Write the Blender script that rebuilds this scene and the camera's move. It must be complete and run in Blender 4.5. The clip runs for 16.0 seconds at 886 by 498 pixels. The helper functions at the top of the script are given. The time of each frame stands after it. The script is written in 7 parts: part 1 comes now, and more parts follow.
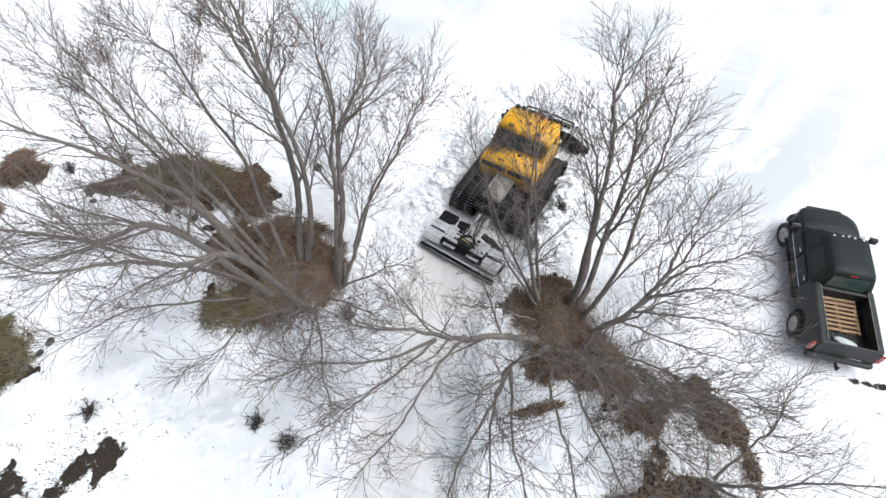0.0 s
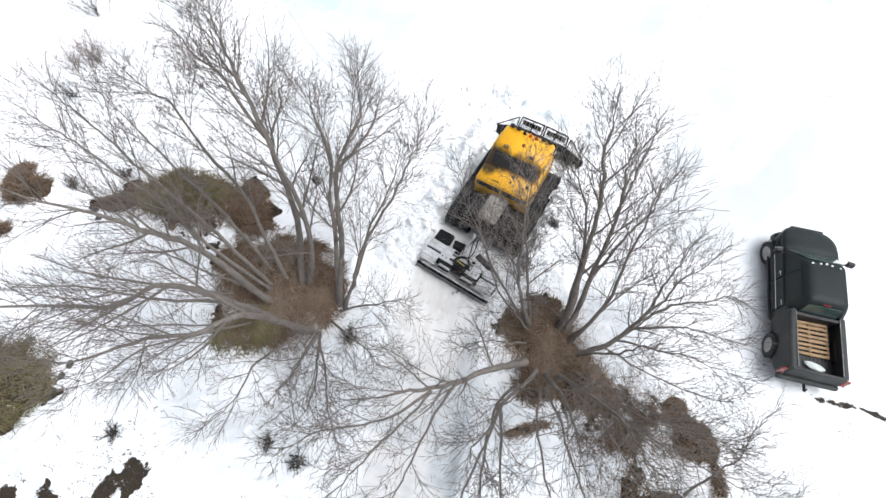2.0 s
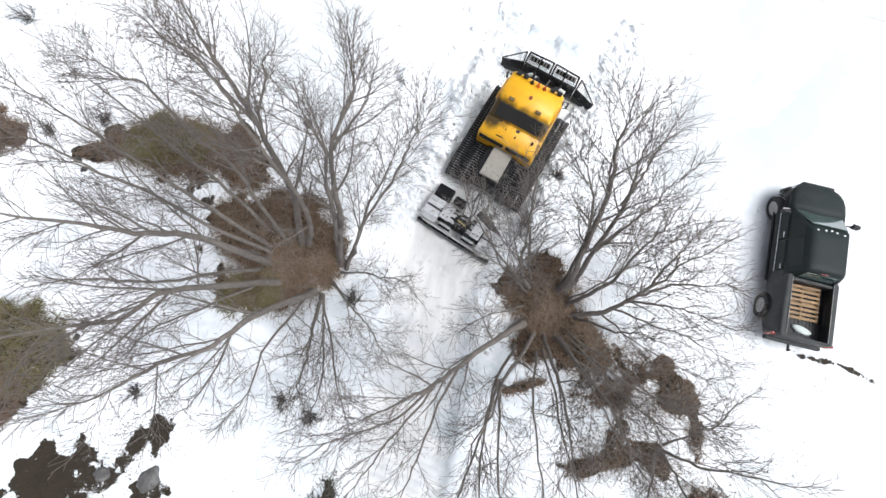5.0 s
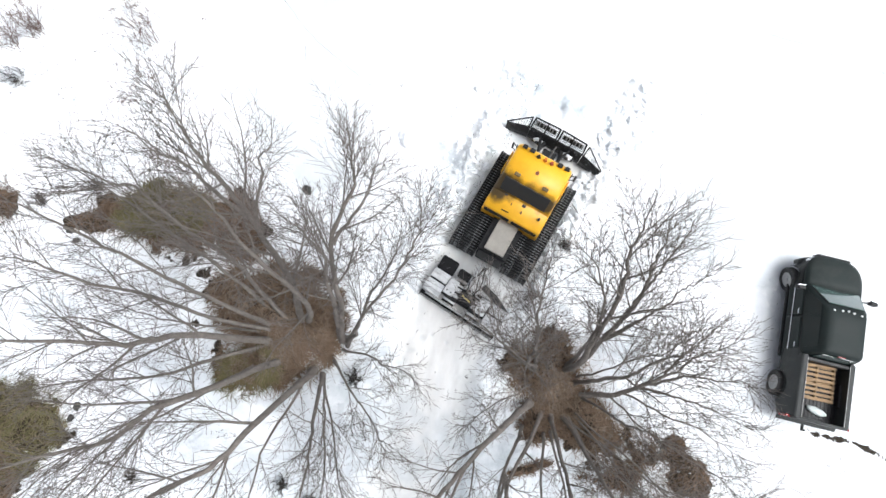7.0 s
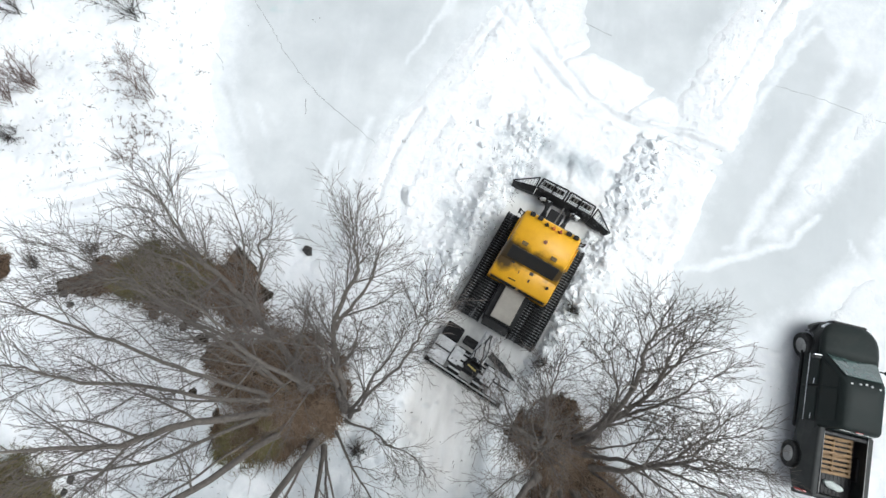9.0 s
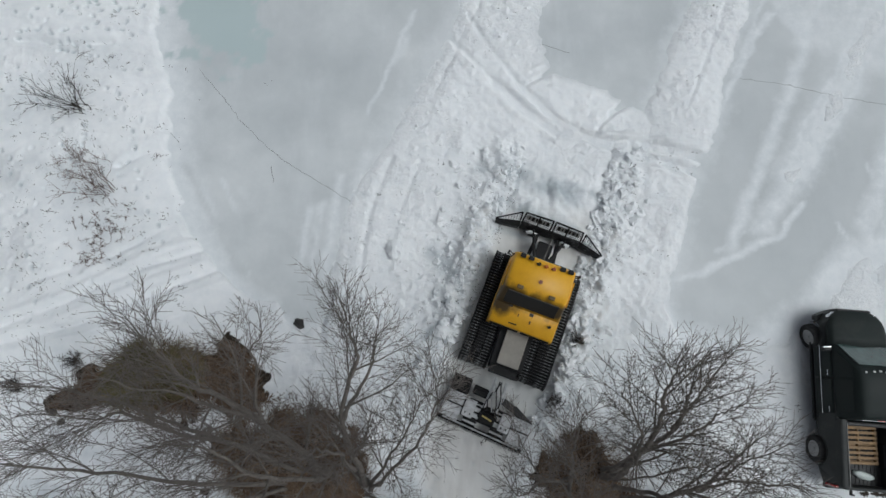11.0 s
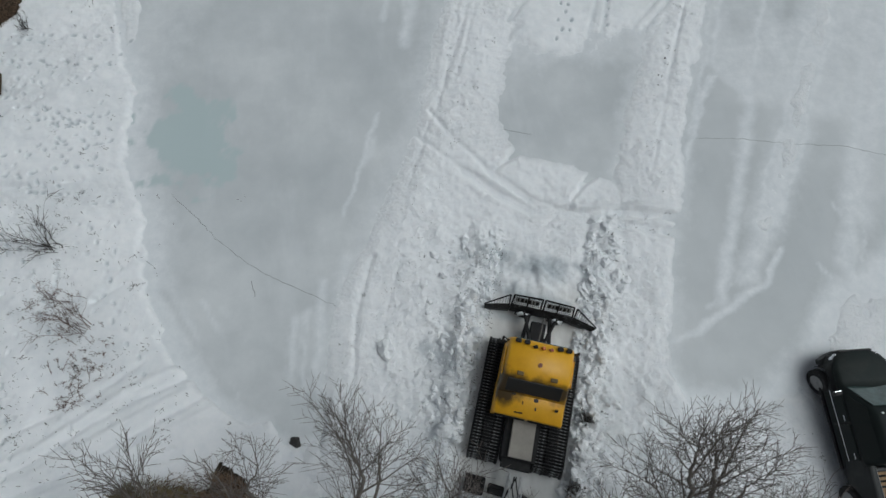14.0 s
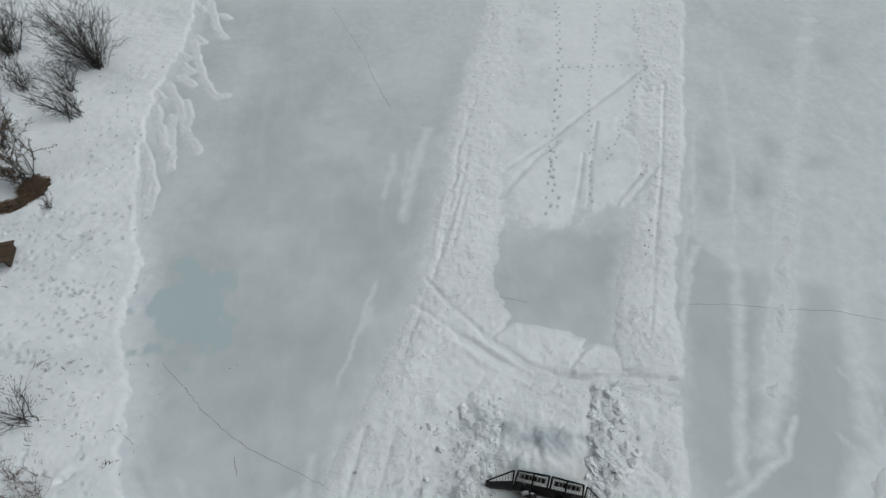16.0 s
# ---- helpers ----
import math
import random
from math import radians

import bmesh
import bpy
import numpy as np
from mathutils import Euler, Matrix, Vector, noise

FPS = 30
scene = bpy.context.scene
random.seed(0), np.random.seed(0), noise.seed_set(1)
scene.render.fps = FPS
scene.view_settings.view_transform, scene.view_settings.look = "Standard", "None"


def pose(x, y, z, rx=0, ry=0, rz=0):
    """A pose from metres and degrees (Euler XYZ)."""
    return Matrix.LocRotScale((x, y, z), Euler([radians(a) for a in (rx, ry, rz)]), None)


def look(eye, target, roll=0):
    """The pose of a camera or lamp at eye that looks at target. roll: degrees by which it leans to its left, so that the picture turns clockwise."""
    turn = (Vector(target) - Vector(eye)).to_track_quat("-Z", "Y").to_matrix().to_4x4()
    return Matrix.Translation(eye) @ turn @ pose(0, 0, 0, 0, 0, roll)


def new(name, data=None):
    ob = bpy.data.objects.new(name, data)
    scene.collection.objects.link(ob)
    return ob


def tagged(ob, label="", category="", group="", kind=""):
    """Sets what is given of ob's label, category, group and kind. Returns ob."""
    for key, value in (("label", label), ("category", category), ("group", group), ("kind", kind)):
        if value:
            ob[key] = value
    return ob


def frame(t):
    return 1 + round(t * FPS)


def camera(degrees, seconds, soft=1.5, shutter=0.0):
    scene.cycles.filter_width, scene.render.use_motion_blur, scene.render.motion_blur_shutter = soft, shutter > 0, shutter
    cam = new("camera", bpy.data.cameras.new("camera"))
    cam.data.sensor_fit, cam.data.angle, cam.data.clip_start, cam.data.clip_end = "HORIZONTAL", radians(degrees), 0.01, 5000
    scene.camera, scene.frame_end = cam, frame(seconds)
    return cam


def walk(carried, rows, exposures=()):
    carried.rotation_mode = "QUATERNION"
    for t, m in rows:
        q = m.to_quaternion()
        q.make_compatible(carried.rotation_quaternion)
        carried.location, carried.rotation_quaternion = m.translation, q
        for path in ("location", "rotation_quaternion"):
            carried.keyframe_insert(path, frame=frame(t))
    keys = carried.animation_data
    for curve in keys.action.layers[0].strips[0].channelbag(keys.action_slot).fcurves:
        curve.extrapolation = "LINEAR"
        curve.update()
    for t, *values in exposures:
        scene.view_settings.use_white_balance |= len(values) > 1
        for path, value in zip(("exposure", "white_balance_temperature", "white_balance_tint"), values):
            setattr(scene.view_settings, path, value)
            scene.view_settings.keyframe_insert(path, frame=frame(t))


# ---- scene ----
cam = camera(77.9, 16.0)
PATH = [
    (0, (2.256, -0.114, 15.8), (2.046, 0.993, 14.147), -0.3),
    (0.5, (2.151, 0.279, 16.038), (1.945, 1.396, 14.391), 0.0),
    (1, (2.04, 0.941, 16.643), (1.842, 2.042, 14.985), 0.3),
    (1.5, (1.985, 1.376, 17.154), (1.789, 2.483, 15.5), 0.3),
    (2, (1.971, 2.013, 17.944), (1.802, 2.922, 16.171), -0.3),
    (2.5, (1.865, 2.584, 18.505), (1.774, 3.074, 16.568), -0.2),
    (3, (1.747, 3.136, 18.774), (1.674, 3.541, 16.817), -0.1),
    (5.5, (1.057, 6.337, 19.007), (0.989, 6.737, 17.049), 0.3),
    (6, (0.902, 7.111, 19.016), (0.835, 7.497, 17.055), -0.0),
    (6.5, (0.757, 7.776, 19.015), (0.691, 8.153, 17.052), -0.0),
    (7, (0.6, 8.381, 18.995), (0.536, 8.756, 17.031), 0.1),
    (7.5, (0.453, 8.912, 19.0), (0.389, 9.288, 17.037), 0.1),
    (8, (0.308, 9.477, 18.977), (0.246, 9.853, 17.014), 0.3),
    (8.5, (0.182, 9.983, 18.929), (0.12, 10.361, 16.966), 0.4),
    (9, (0.031, 10.506, 18.895), (-0.029, 10.886, 16.932), 0.7),
    (9.5, (-0.078, 10.987, 18.866), (-0.136, 11.368, 16.903), 0.7),
    (10, (-0.171, 11.442, 18.82), (-0.21, 11.828, 16.858), 0.4),
    (12.5, (-0.462, 12.874, 18.743), (-0.429, 13.249, 16.778), -0.0),
    (13, (-0.46, 12.909, 18.747), (-0.418, 13.298, 16.786), -0.4),
    (13.5, (-0.471, 12.866, 18.717), (-0.41, 13.357, 16.779), -0.2),
    (14, (-0.449, 12.781, 18.683), (-0.367, 13.429, 16.793), -0.4),
    (14.5, (-0.485, 12.74, 18.651), (-0.381, 13.527, 16.815), -0.1),
    (15, (-0.459, 12.672, 18.596), (-0.334, 13.607, 16.833), -0.2),
    (15.5, (-0.494, 12.717, 18.603), (-0.346, 13.775, 16.912), 0.0),
    (16, (-0.451, 12.605, 18.499), (-0.285, 13.798, 16.903), -0.1),
]
EXPOSURES = [(0.0, 0.48, 6150, 9), (1.0, 0.64, 6170, 9), (2.0, 0.62, 6170, 9), (3.0, 0.24, 6170, 8), (5.5, 0.68, 6150, 9), (7.3, 0.72, 6150, 8), (8.0, 0.58, 6120, 8), (8.5, 0.36, 6130, 6), (9.0, 0.11, 6130, 5), (9.5, -0.08, 6130, 5), (10.2, -0.47, 6090, 5), (12.4, -0.96, 6020, 4), (16.0, -1.05, 6070, 3)]
walk(cam, [(t, look(eye, target, roll)) for t, eye, target, roll in PATH], EXPOSURES)

# ---- sky and light: a bright overcast winter day ----
world = bpy.data.worlds.new("overcast_sky")
scene.world = world
world.use_nodes = True
wn, wl = world.node_tree.nodes, world.node_tree.links
sky = wn.new("ShaderNodeTexSky")
sky.sky_type, sky.sun_disc = "NISHITA", False
sky.sun_elevation, sky.sun_rotation = radians(62), radians(100)
sky.air_density, sky.dust_density, sky.ozone_density = 0.5, 8.0, 0.3
cloud = wn.new("ShaderNodeHueSaturation")  # a closed cloud cover takes most of the blue out
cloud.inputs["Saturation"].default_value = 0.45
wl.new(sky.outputs[0], cloud.inputs["Color"])
wl.new(cloud.outputs[0], wn["Background"].inputs[0])
wn["Background"].inputs[1].default_value = 0.125
sun_data = bpy.data.lights.new("sun", "SUN")
sun_data.energy, sun_data.angle, sun_data.color = 0.95, radians(38), (0.94, 0.985, 1.0)
sun = new("sun", sun_data)
sun.matrix_world = look((17, -3.0, 32.5), (0, 0, 0))


# ---- materials ----
def nodes_of(m):
    m.use_nodes = True
    nt = m.node_tree
    return nt, nt.nodes["Principled BSDF"]


def noise_node(nt, scale, detail=4.0, rough=0.6, coords="Object", stretch=None):
    tc = nt.nodes.new("ShaderNodeTexCoord")
    out = tc.outputs[coords]
    if stretch:
        mp = nt.nodes.new("ShaderNodeMapping")
        mp.inputs["Scale"].default_value = stretch
        nt.links.new(out, mp.inputs[0])
        out = mp.outputs[0]
    n = nt.nodes.new("ShaderNodeTexNoise")
    n.inputs["Scale"].default_value, n.inputs["Detail"].default_value = scale, detail
    n.inputs["Roughness"].default_value = rough
    nt.links.new(out, n.inputs["Vector"])
    return n


def ramp(nt, fac, stops):
    r = nt.nodes.new("ShaderNodeValToRGB")
    els = r.color_ramp.elements
    while len(els) < len(stops):
        els.new(0.5)
    for e, (pos, col) in zip(els, stops):
        e.position, e.color = pos, (*col, 1) if len(col) == 3 else col
    nt.links.new(fac, r.inputs[0])
    return r.outputs[0]


def mix(nt, fac, a, b):
    m = nt.nodes.new("ShaderNodeMix")
    m.data_type = "RGBA"
    for sock, v in ((m.inputs[0], fac), (m.inputs[6], a), (m.inputs[7], b)):
        if isinstance(v, bpy.types.NodeSocket):
            nt.links.new(v, sock)
        else:
            sock.default_value = v if isinstance(v, float) else (*v, 1)
    return m.outputs[2]


def bump(nt, bsdf, height, strength, distance):
    b = nt.nodes.new("ShaderNodeBump")
    b.inputs["Strength"].default_value, b.inputs["Distance"].default_value = strength, distance
    nt.links.new(height, b.inputs["Height"])
    nt.links.new(b.outputs[0], bsdf.inputs["Normal"])


def surface(name, col, rough=0.6, metal=0.0, vary=0.25, scale=6.0, dirt=None, dirt_amount=0.5, relief=0.0, coat=0.0, fine=60.0, spec=0.5):
    """A worn plain surface: two scales of tone, dirt, snow dust or painted glints in patches, fine relief."""
    m = bpy.data.materials.new(name)
    nt, b = nodes_of(m)
    big, small = noise_node(nt, scale, 5), noise_node(nt, fine, 3)
    lo, hi = tuple(c * (1 - vary) for c in col), tuple(min(1, c * (1 + vary)) for c in col)
    c = ramp(nt, big.outputs[0], [(0.3, lo), (0.7, hi)])
    c = mix(nt, ramp(nt, small.outputs[0], [(0.45, (0, 0, 0)), (0.8, (0.35, 0.35, 0.35))]), c, lo)
    if dirt:
        d = noise_node(nt, scale * 0.6, 8, 0.7)
        k = ramp(nt, d.outputs[0], [(0.62 - 0.25 * dirt_amount, (0, 0, 0)), (0.72, (dirt_amount, dirt_amount, dirt_amount))])
        c = mix(nt, k, c, dirt)
    nt.links.new(c, b.inputs["Base Color"])
    r = ramp(nt, big.outputs[0], [(0.3, (rough * 0.8,) * 3), (0.7, (min(1, rough * 1.2),) * 3)])
    nt.links.new(r, b.inputs["Roughness"])
    b.inputs["Metallic"].default_value, b.inputs["Coat Weight"].default_value = metal, coat
    b.inputs["Specular IOR Level"].default_value = spec
    if relief:
        bump(nt, b, small.outputs[0], 0.6, relief)
    return m


SNOWDUST_OR_GLINT = (0.72, 0.74, 0.76)
YELLOW = surface("yellow_paint", (0.74, 0.385, 0.010), 0.5, 0, 0.09, 1.6, (0.30, 0.17, 0.04), 0.3, 0.0, 0.08)
BLACK_STEEL = surface("black_steel", (0.011, 0.011, 0.012), 0.6, 0.0, 0.4, 3, (0.08, 0.08, 0.08), 0.3, 0.002, spec=0.25)
BLADE_BLACK = surface("worn_black_paint", (0.009, 0.009, 0.010), 0.55, 0.0, 0.4, 7, SNOWDUST_OR_GLINT, 0.22, 0.001, spec=0.22)
RUBBER = surface("rubber_belt", (0.009, 0.009, 0.010), 0.85, 0, 0.3, 8, SNOWDUST_OR_GLINT, 0.15, 0.004, spec=0.2)
# the pale specks paint the glints of the cleats into their colour
CLEAT = surface("steel_cleat", (0.017, 0.017, 0.018), 0.5, 0.1, 0.5, 16, SNOWDUST_OR_GLINT, 0.5, 0.002, spec=0.3)
ALUMINIUM = surface("frosted_aluminium", (0.44, 0.445, 0.45), 0.55, 0.05, 0.3, 4, SNOWDUST_OR_GLINT, 0.95, 0.003)
PANEL = surface("weathered_plywood_cover", (0.30, 0.28, 0.25), 0.75, 0, 0.15, 3, (0.22, 0.2, 0.17), 0.25, 0.001)
SOOT = surface("sooty_dark_glass", (0.012, 0.012, 0.012), 0.5, 0, 0.3, 2, (0.045, 0.035, 0.022), 0.4)


def sooty_yellow():
    """Yellow paint blackened by exhaust round the left end of the window."""
    m = bpy.data.materials.new("sooty_yellow_paint")
    nt, b = nodes_of(m)
    tc = nt.nodes.new("ShaderNodeTexCoord")
    n = noise_node(nt, 2.4, 7, 0.65)
    shades = []
    for centre, reach in (((-0.90, 0.82, 2.08), 0.63), ((-0.45, 0.86, 2.15), 0.50), ((0.05, 0.88, 2.2), 0.45), ((0.5, 0.90, 2.2), 0.43), ((0.8, 0.90, 2.2), 0.37)):
        d = nt.nodes.new("ShaderNodeVectorMath")
        d.operation, d.inputs[1].default_value = "DISTANCE", centre
        nt.links.new(tc.outputs["Object"], d.inputs[0])
        add = nt.nodes.new("ShaderNodeMath")
        add.operation, add.inputs[1].default_value = "MULTIPLY_ADD", 0.5
        nt.links.new(n.outputs[0], add.inputs[0])
        nt.links.new(d.outputs["Value"], add.inputs[2])
        k = nt.nodes.new("ShaderNodeMapRange")
        k.inputs[1].default_value, k.inputs[2].default_value, k.inputs[3].default_value, k.inputs[4].default_value = reach + 0.05, reach + 0.28, 0.95, 0.0
        nt.links.new(add.outputs[0], k.inputs[0])
        shades.append(k.outputs[0])
    top = shades[0]
    for other in shades[1:]:
        mx = nt.nodes.new("ShaderNodeMath")
        mx.operation = "MAXIMUM"
        nt.links.new(top, mx.inputs[0])
        nt.links.new(other, mx.inputs[1])
        top = mx.outputs[0]
    paint = ramp(nt, n.outputs[0], [(0.35, (0.66, 0.34, 0.010)), (0.65, (0.74, 0.39, 0.012))])
    nt.links.new(mix(nt, top, paint, (0.030, 0.022, 0.012)), b.inputs["Base Color"])
    b.inputs["Roughness"].default_value = 0.42
    return m


YELLOW_SOOTY = sooty_yellow()
SOOT_PAINT = surface("sooty_paint", (0.10, 0.065, 0.02), 0.6, 0, 0.4, 3)
CHROME = surface("chrome", (0.75, 0.76, 0.78), 0.14, 1.0, 0.06, 5)
HOSE = surface("hydraulic_hose", (0.02, 0.02, 0.02), 0.6)
AMBER = surface("amber_lens", (0.55, 0.12, 0.012), 0.25, 0, 0.1, 8, None, 0, 0, 0.5)
LAMP_GLASS = surface("lamp_lens", (0.09, 0.085, 0.08), 0.2, 0.2, 0.3, 10)
WORN_PLATE = surface("worn_letter_plate", (0.26, 0.26, 0.255), 0.6, 0, 0.3, 9, (0.05, 0.05, 0.05), 0.7)
WHITE_PAINT = surface("white_lettering", (0.7, 0.7, 0.68), 0.5, 0, 0.1, 6)
TRUCK_PAINT = surface("dark_green_grey_paint", (0.015, 0.021, 0.020), 0.6, 0.0, 0.25, 1.2, (0.045, 0.047, 0.043), 0.4, 0, 0.0, spec=0.22)
TRUCK_DUSTY = surface("salt_dulled_paint", (0.030, 0.033, 0.033), 0.55, 0.0, 0.25, 1.5, (0.085, 0.082, 0.075), 0.45, 0, 0.0, spec=0.25)
PLASTIC = surface("black_plastic", (0.015, 0.015, 0.016), 0.6, 0, 0.2, 8)
TYRE = surface("tyre_rubber", (0.018, 0.018, 0.018), 0.85, 0, 0.3, 10, (0.2, 0.2, 0.2), 0.3, 0.003)
RIM = surface("alloy_rim", (0.30, 0.30, 0.30), 0.4, 0.3, 0.25, 8, (0.08, 0.075, 0.07), 0.4)
RED_LENS = surface("red_lens", (0.28, 0.02, 0.018), 0.25, 0, 0.15, 8, None, 0, 0, 0.5)
RED_PAINT = surface("red_paint", (0.55, 0.02, 0.03), 0.35, 0, 0.12, 2, None, 0, 0, 0.4)
PINE = surface("pale_pallet_wood", (0.27, 0.178, 0.095), 0.8, 0, 0.35, 5, (0.15, 0.10, 0.06), 0.45, 0.003)
BAG = surface("white_plastic_sack", (0.52, 0.57, 0.55), 0.4, 0, 0.12, 6)
PLANK = surface("weathered_brown_plank", (0.075, 0.048, 0.029), 0.8, 0, 0.4, 6, (0.035, 0.026, 0.02), 0.5, 0.004)
GREY_STONE = surface("grey_boulder", (0.085, 0.083, 0.08), 0.8, 0, 0.4, 4, (0.26, 0.26, 0.26), 0.5, 0.008)
STONE = surface("dark_wet_stone", (0.035, 0.033, 0.03), 0.55, 0, 0.4, 5, None, 0, 0.01)


def glass(name, col):
    m = bpy.data.materials.new(name)
    nt, b = nodes_of(m)
    n = noise_node(nt, 3.0, 5)
    nt.links.new(ramp(nt, n.outputs[0], [(0.35, tuple(c * 0.8 for c in col)), (0.7, tuple(c * 1.25 for c in col))]), b.inputs["Base Color"])
    b.inputs["Roughness"].default_value, b.inputs["Coat Weight"].default_value = 0.08, 1.0
    b.inputs["IOR"].default_value = 1.5
    return m


GLASS = glass("tinted_glass", (0.055, 0.090, 0.083))
DARK_GLASS = surface("dark_privacy_glass", (0.012, 0.017, 0.016), 0.55, 0, 0.2, 2.0, spec=0.25)


def bark(name, a, c, lichen):
    m = bpy.data.materials.new(name)
    nt, b = nodes_of(m)
    n, f = noise_node(nt, 3.0, 6, 0.65, stretch=(3, 3, 0.8)), noise_node(nt, 28.0, 4)
    base = ramp(nt, n.outputs[0], [(0.3, a), (0.6, c), (0.8, lichen)])
    base = mix(nt, ramp(nt, f.outputs[0], [(0.4, (0, 0, 0)), (0.8, (0.5, 0.5, 0.5))]), base, tuple(v * 0.5 for v in a))
    nt.links.new(base, b.inputs["Base Color"])
    b.inputs["Roughness"].default_value = 0.9
    bump(nt, b, f.outputs[0], 0.7, 0.02)
    return m


BARK = bark("willow_bark", (0.106, 0.091, 0.080), (0.18, 0.16, 0.141), (0.25, 0.228, 0.205))
TWIG = bark("willow_twig", (0.113, 0.096, 0.086), (0.183, 0.158, 0.142), (0.25, 0.22, 0.2))
RED_TWIG = bark("reddish_twig", (0.13, 0.088, 0.077), (0.22, 0.16, 0.14), (0.28, 0.215, 0.19))
DARK_TWIG = bark("dark_twig", (0.030, 0.025, 0.022), (0.065, 0.054, 0.046), (0.1, 0.085, 0.07))


def strand_material(name, stops):
    m = bpy.data.materials.new(name)
    nt, b = nodes_of(m)
    g = nt.nodes.new("ShaderNodeNewGeometry")
    n = noise_node(nt, 0.9, 4)
    add = nt.nodes.new("ShaderNodeMath")
    add.operation, add.inputs[1].default_value = "MULTIPLY_ADD", 0.55
    nt.links.new(g.outputs["Random Per Island"], add.inputs[0])
    nt.links.new(n.outputs[0], add.inputs[2])
    half = nt.nodes.new("ShaderNodeMath")
    half.operation, half.inputs[1].default_value = "MULTIPLY", 0.66
    nt.links.new(add.outputs[0], half.inputs[0])
    nt.links.new(ramp(nt, half.outputs[0], stops), b.inputs["Base Color"])
    b.inputs["Roughness"].default_value = 0.85
    return m


DEAD_GRASS = strand_material("dead_brown_grass", [(0.25, (0.052, 0.034, 0.022)), (0.5, (0.130, 0.084, 0.053)), (0.68, (0.178, 0.122, 0.082)), (0.85, (0.25, 0.186, 0.132))])
OLIVE_GRASS = strand_material("olive_dead_grass", [(0.25, (0.047, 0.043, 0.0165)), (0.5, (0.122, 0.108, 0.045)), (0.7, (0.172, 0.150, 0.072)), (0.88, (0.23, 0.20, 0.115))])
DARK_WEED = strand_material("dark_wet_weeds", [(0.25, (0.012, 0.014, 0.009)), (0.5, (0.032, 0.034, 0.021)), (0.7, (0.06, 0.058, 0.038)), (0.88, (0.11, 0.098, 0.065))])
DEAD_STALK = strand_material("pale_dead_stalk", [(0.25, (0.11, 0.077, 0.052)), (0.5, (0.19, 0.14, 0.098)), (0.7, (0.26, 0.20, 0.148)), (0.88, (0.34, 0.275, 0.21))])
RED_SOIL = strand_material("reddish_peat_litter", [(0.25, (0.10, 0.055, 0.036)), (0.5, (0.19, 0.105, 0.07)), (0.7, (0.25, 0.15, 0.105)), (0.88, (0.32, 0.22, 0.16))])
DRY_LEAF = strand_material("dry_leaf", [(0.3, (0.05, 0.035, 0.02)), (0.6, (0.13, 0.09, 0.05)), (0.9, (0.2, 0.15, 0.09))])


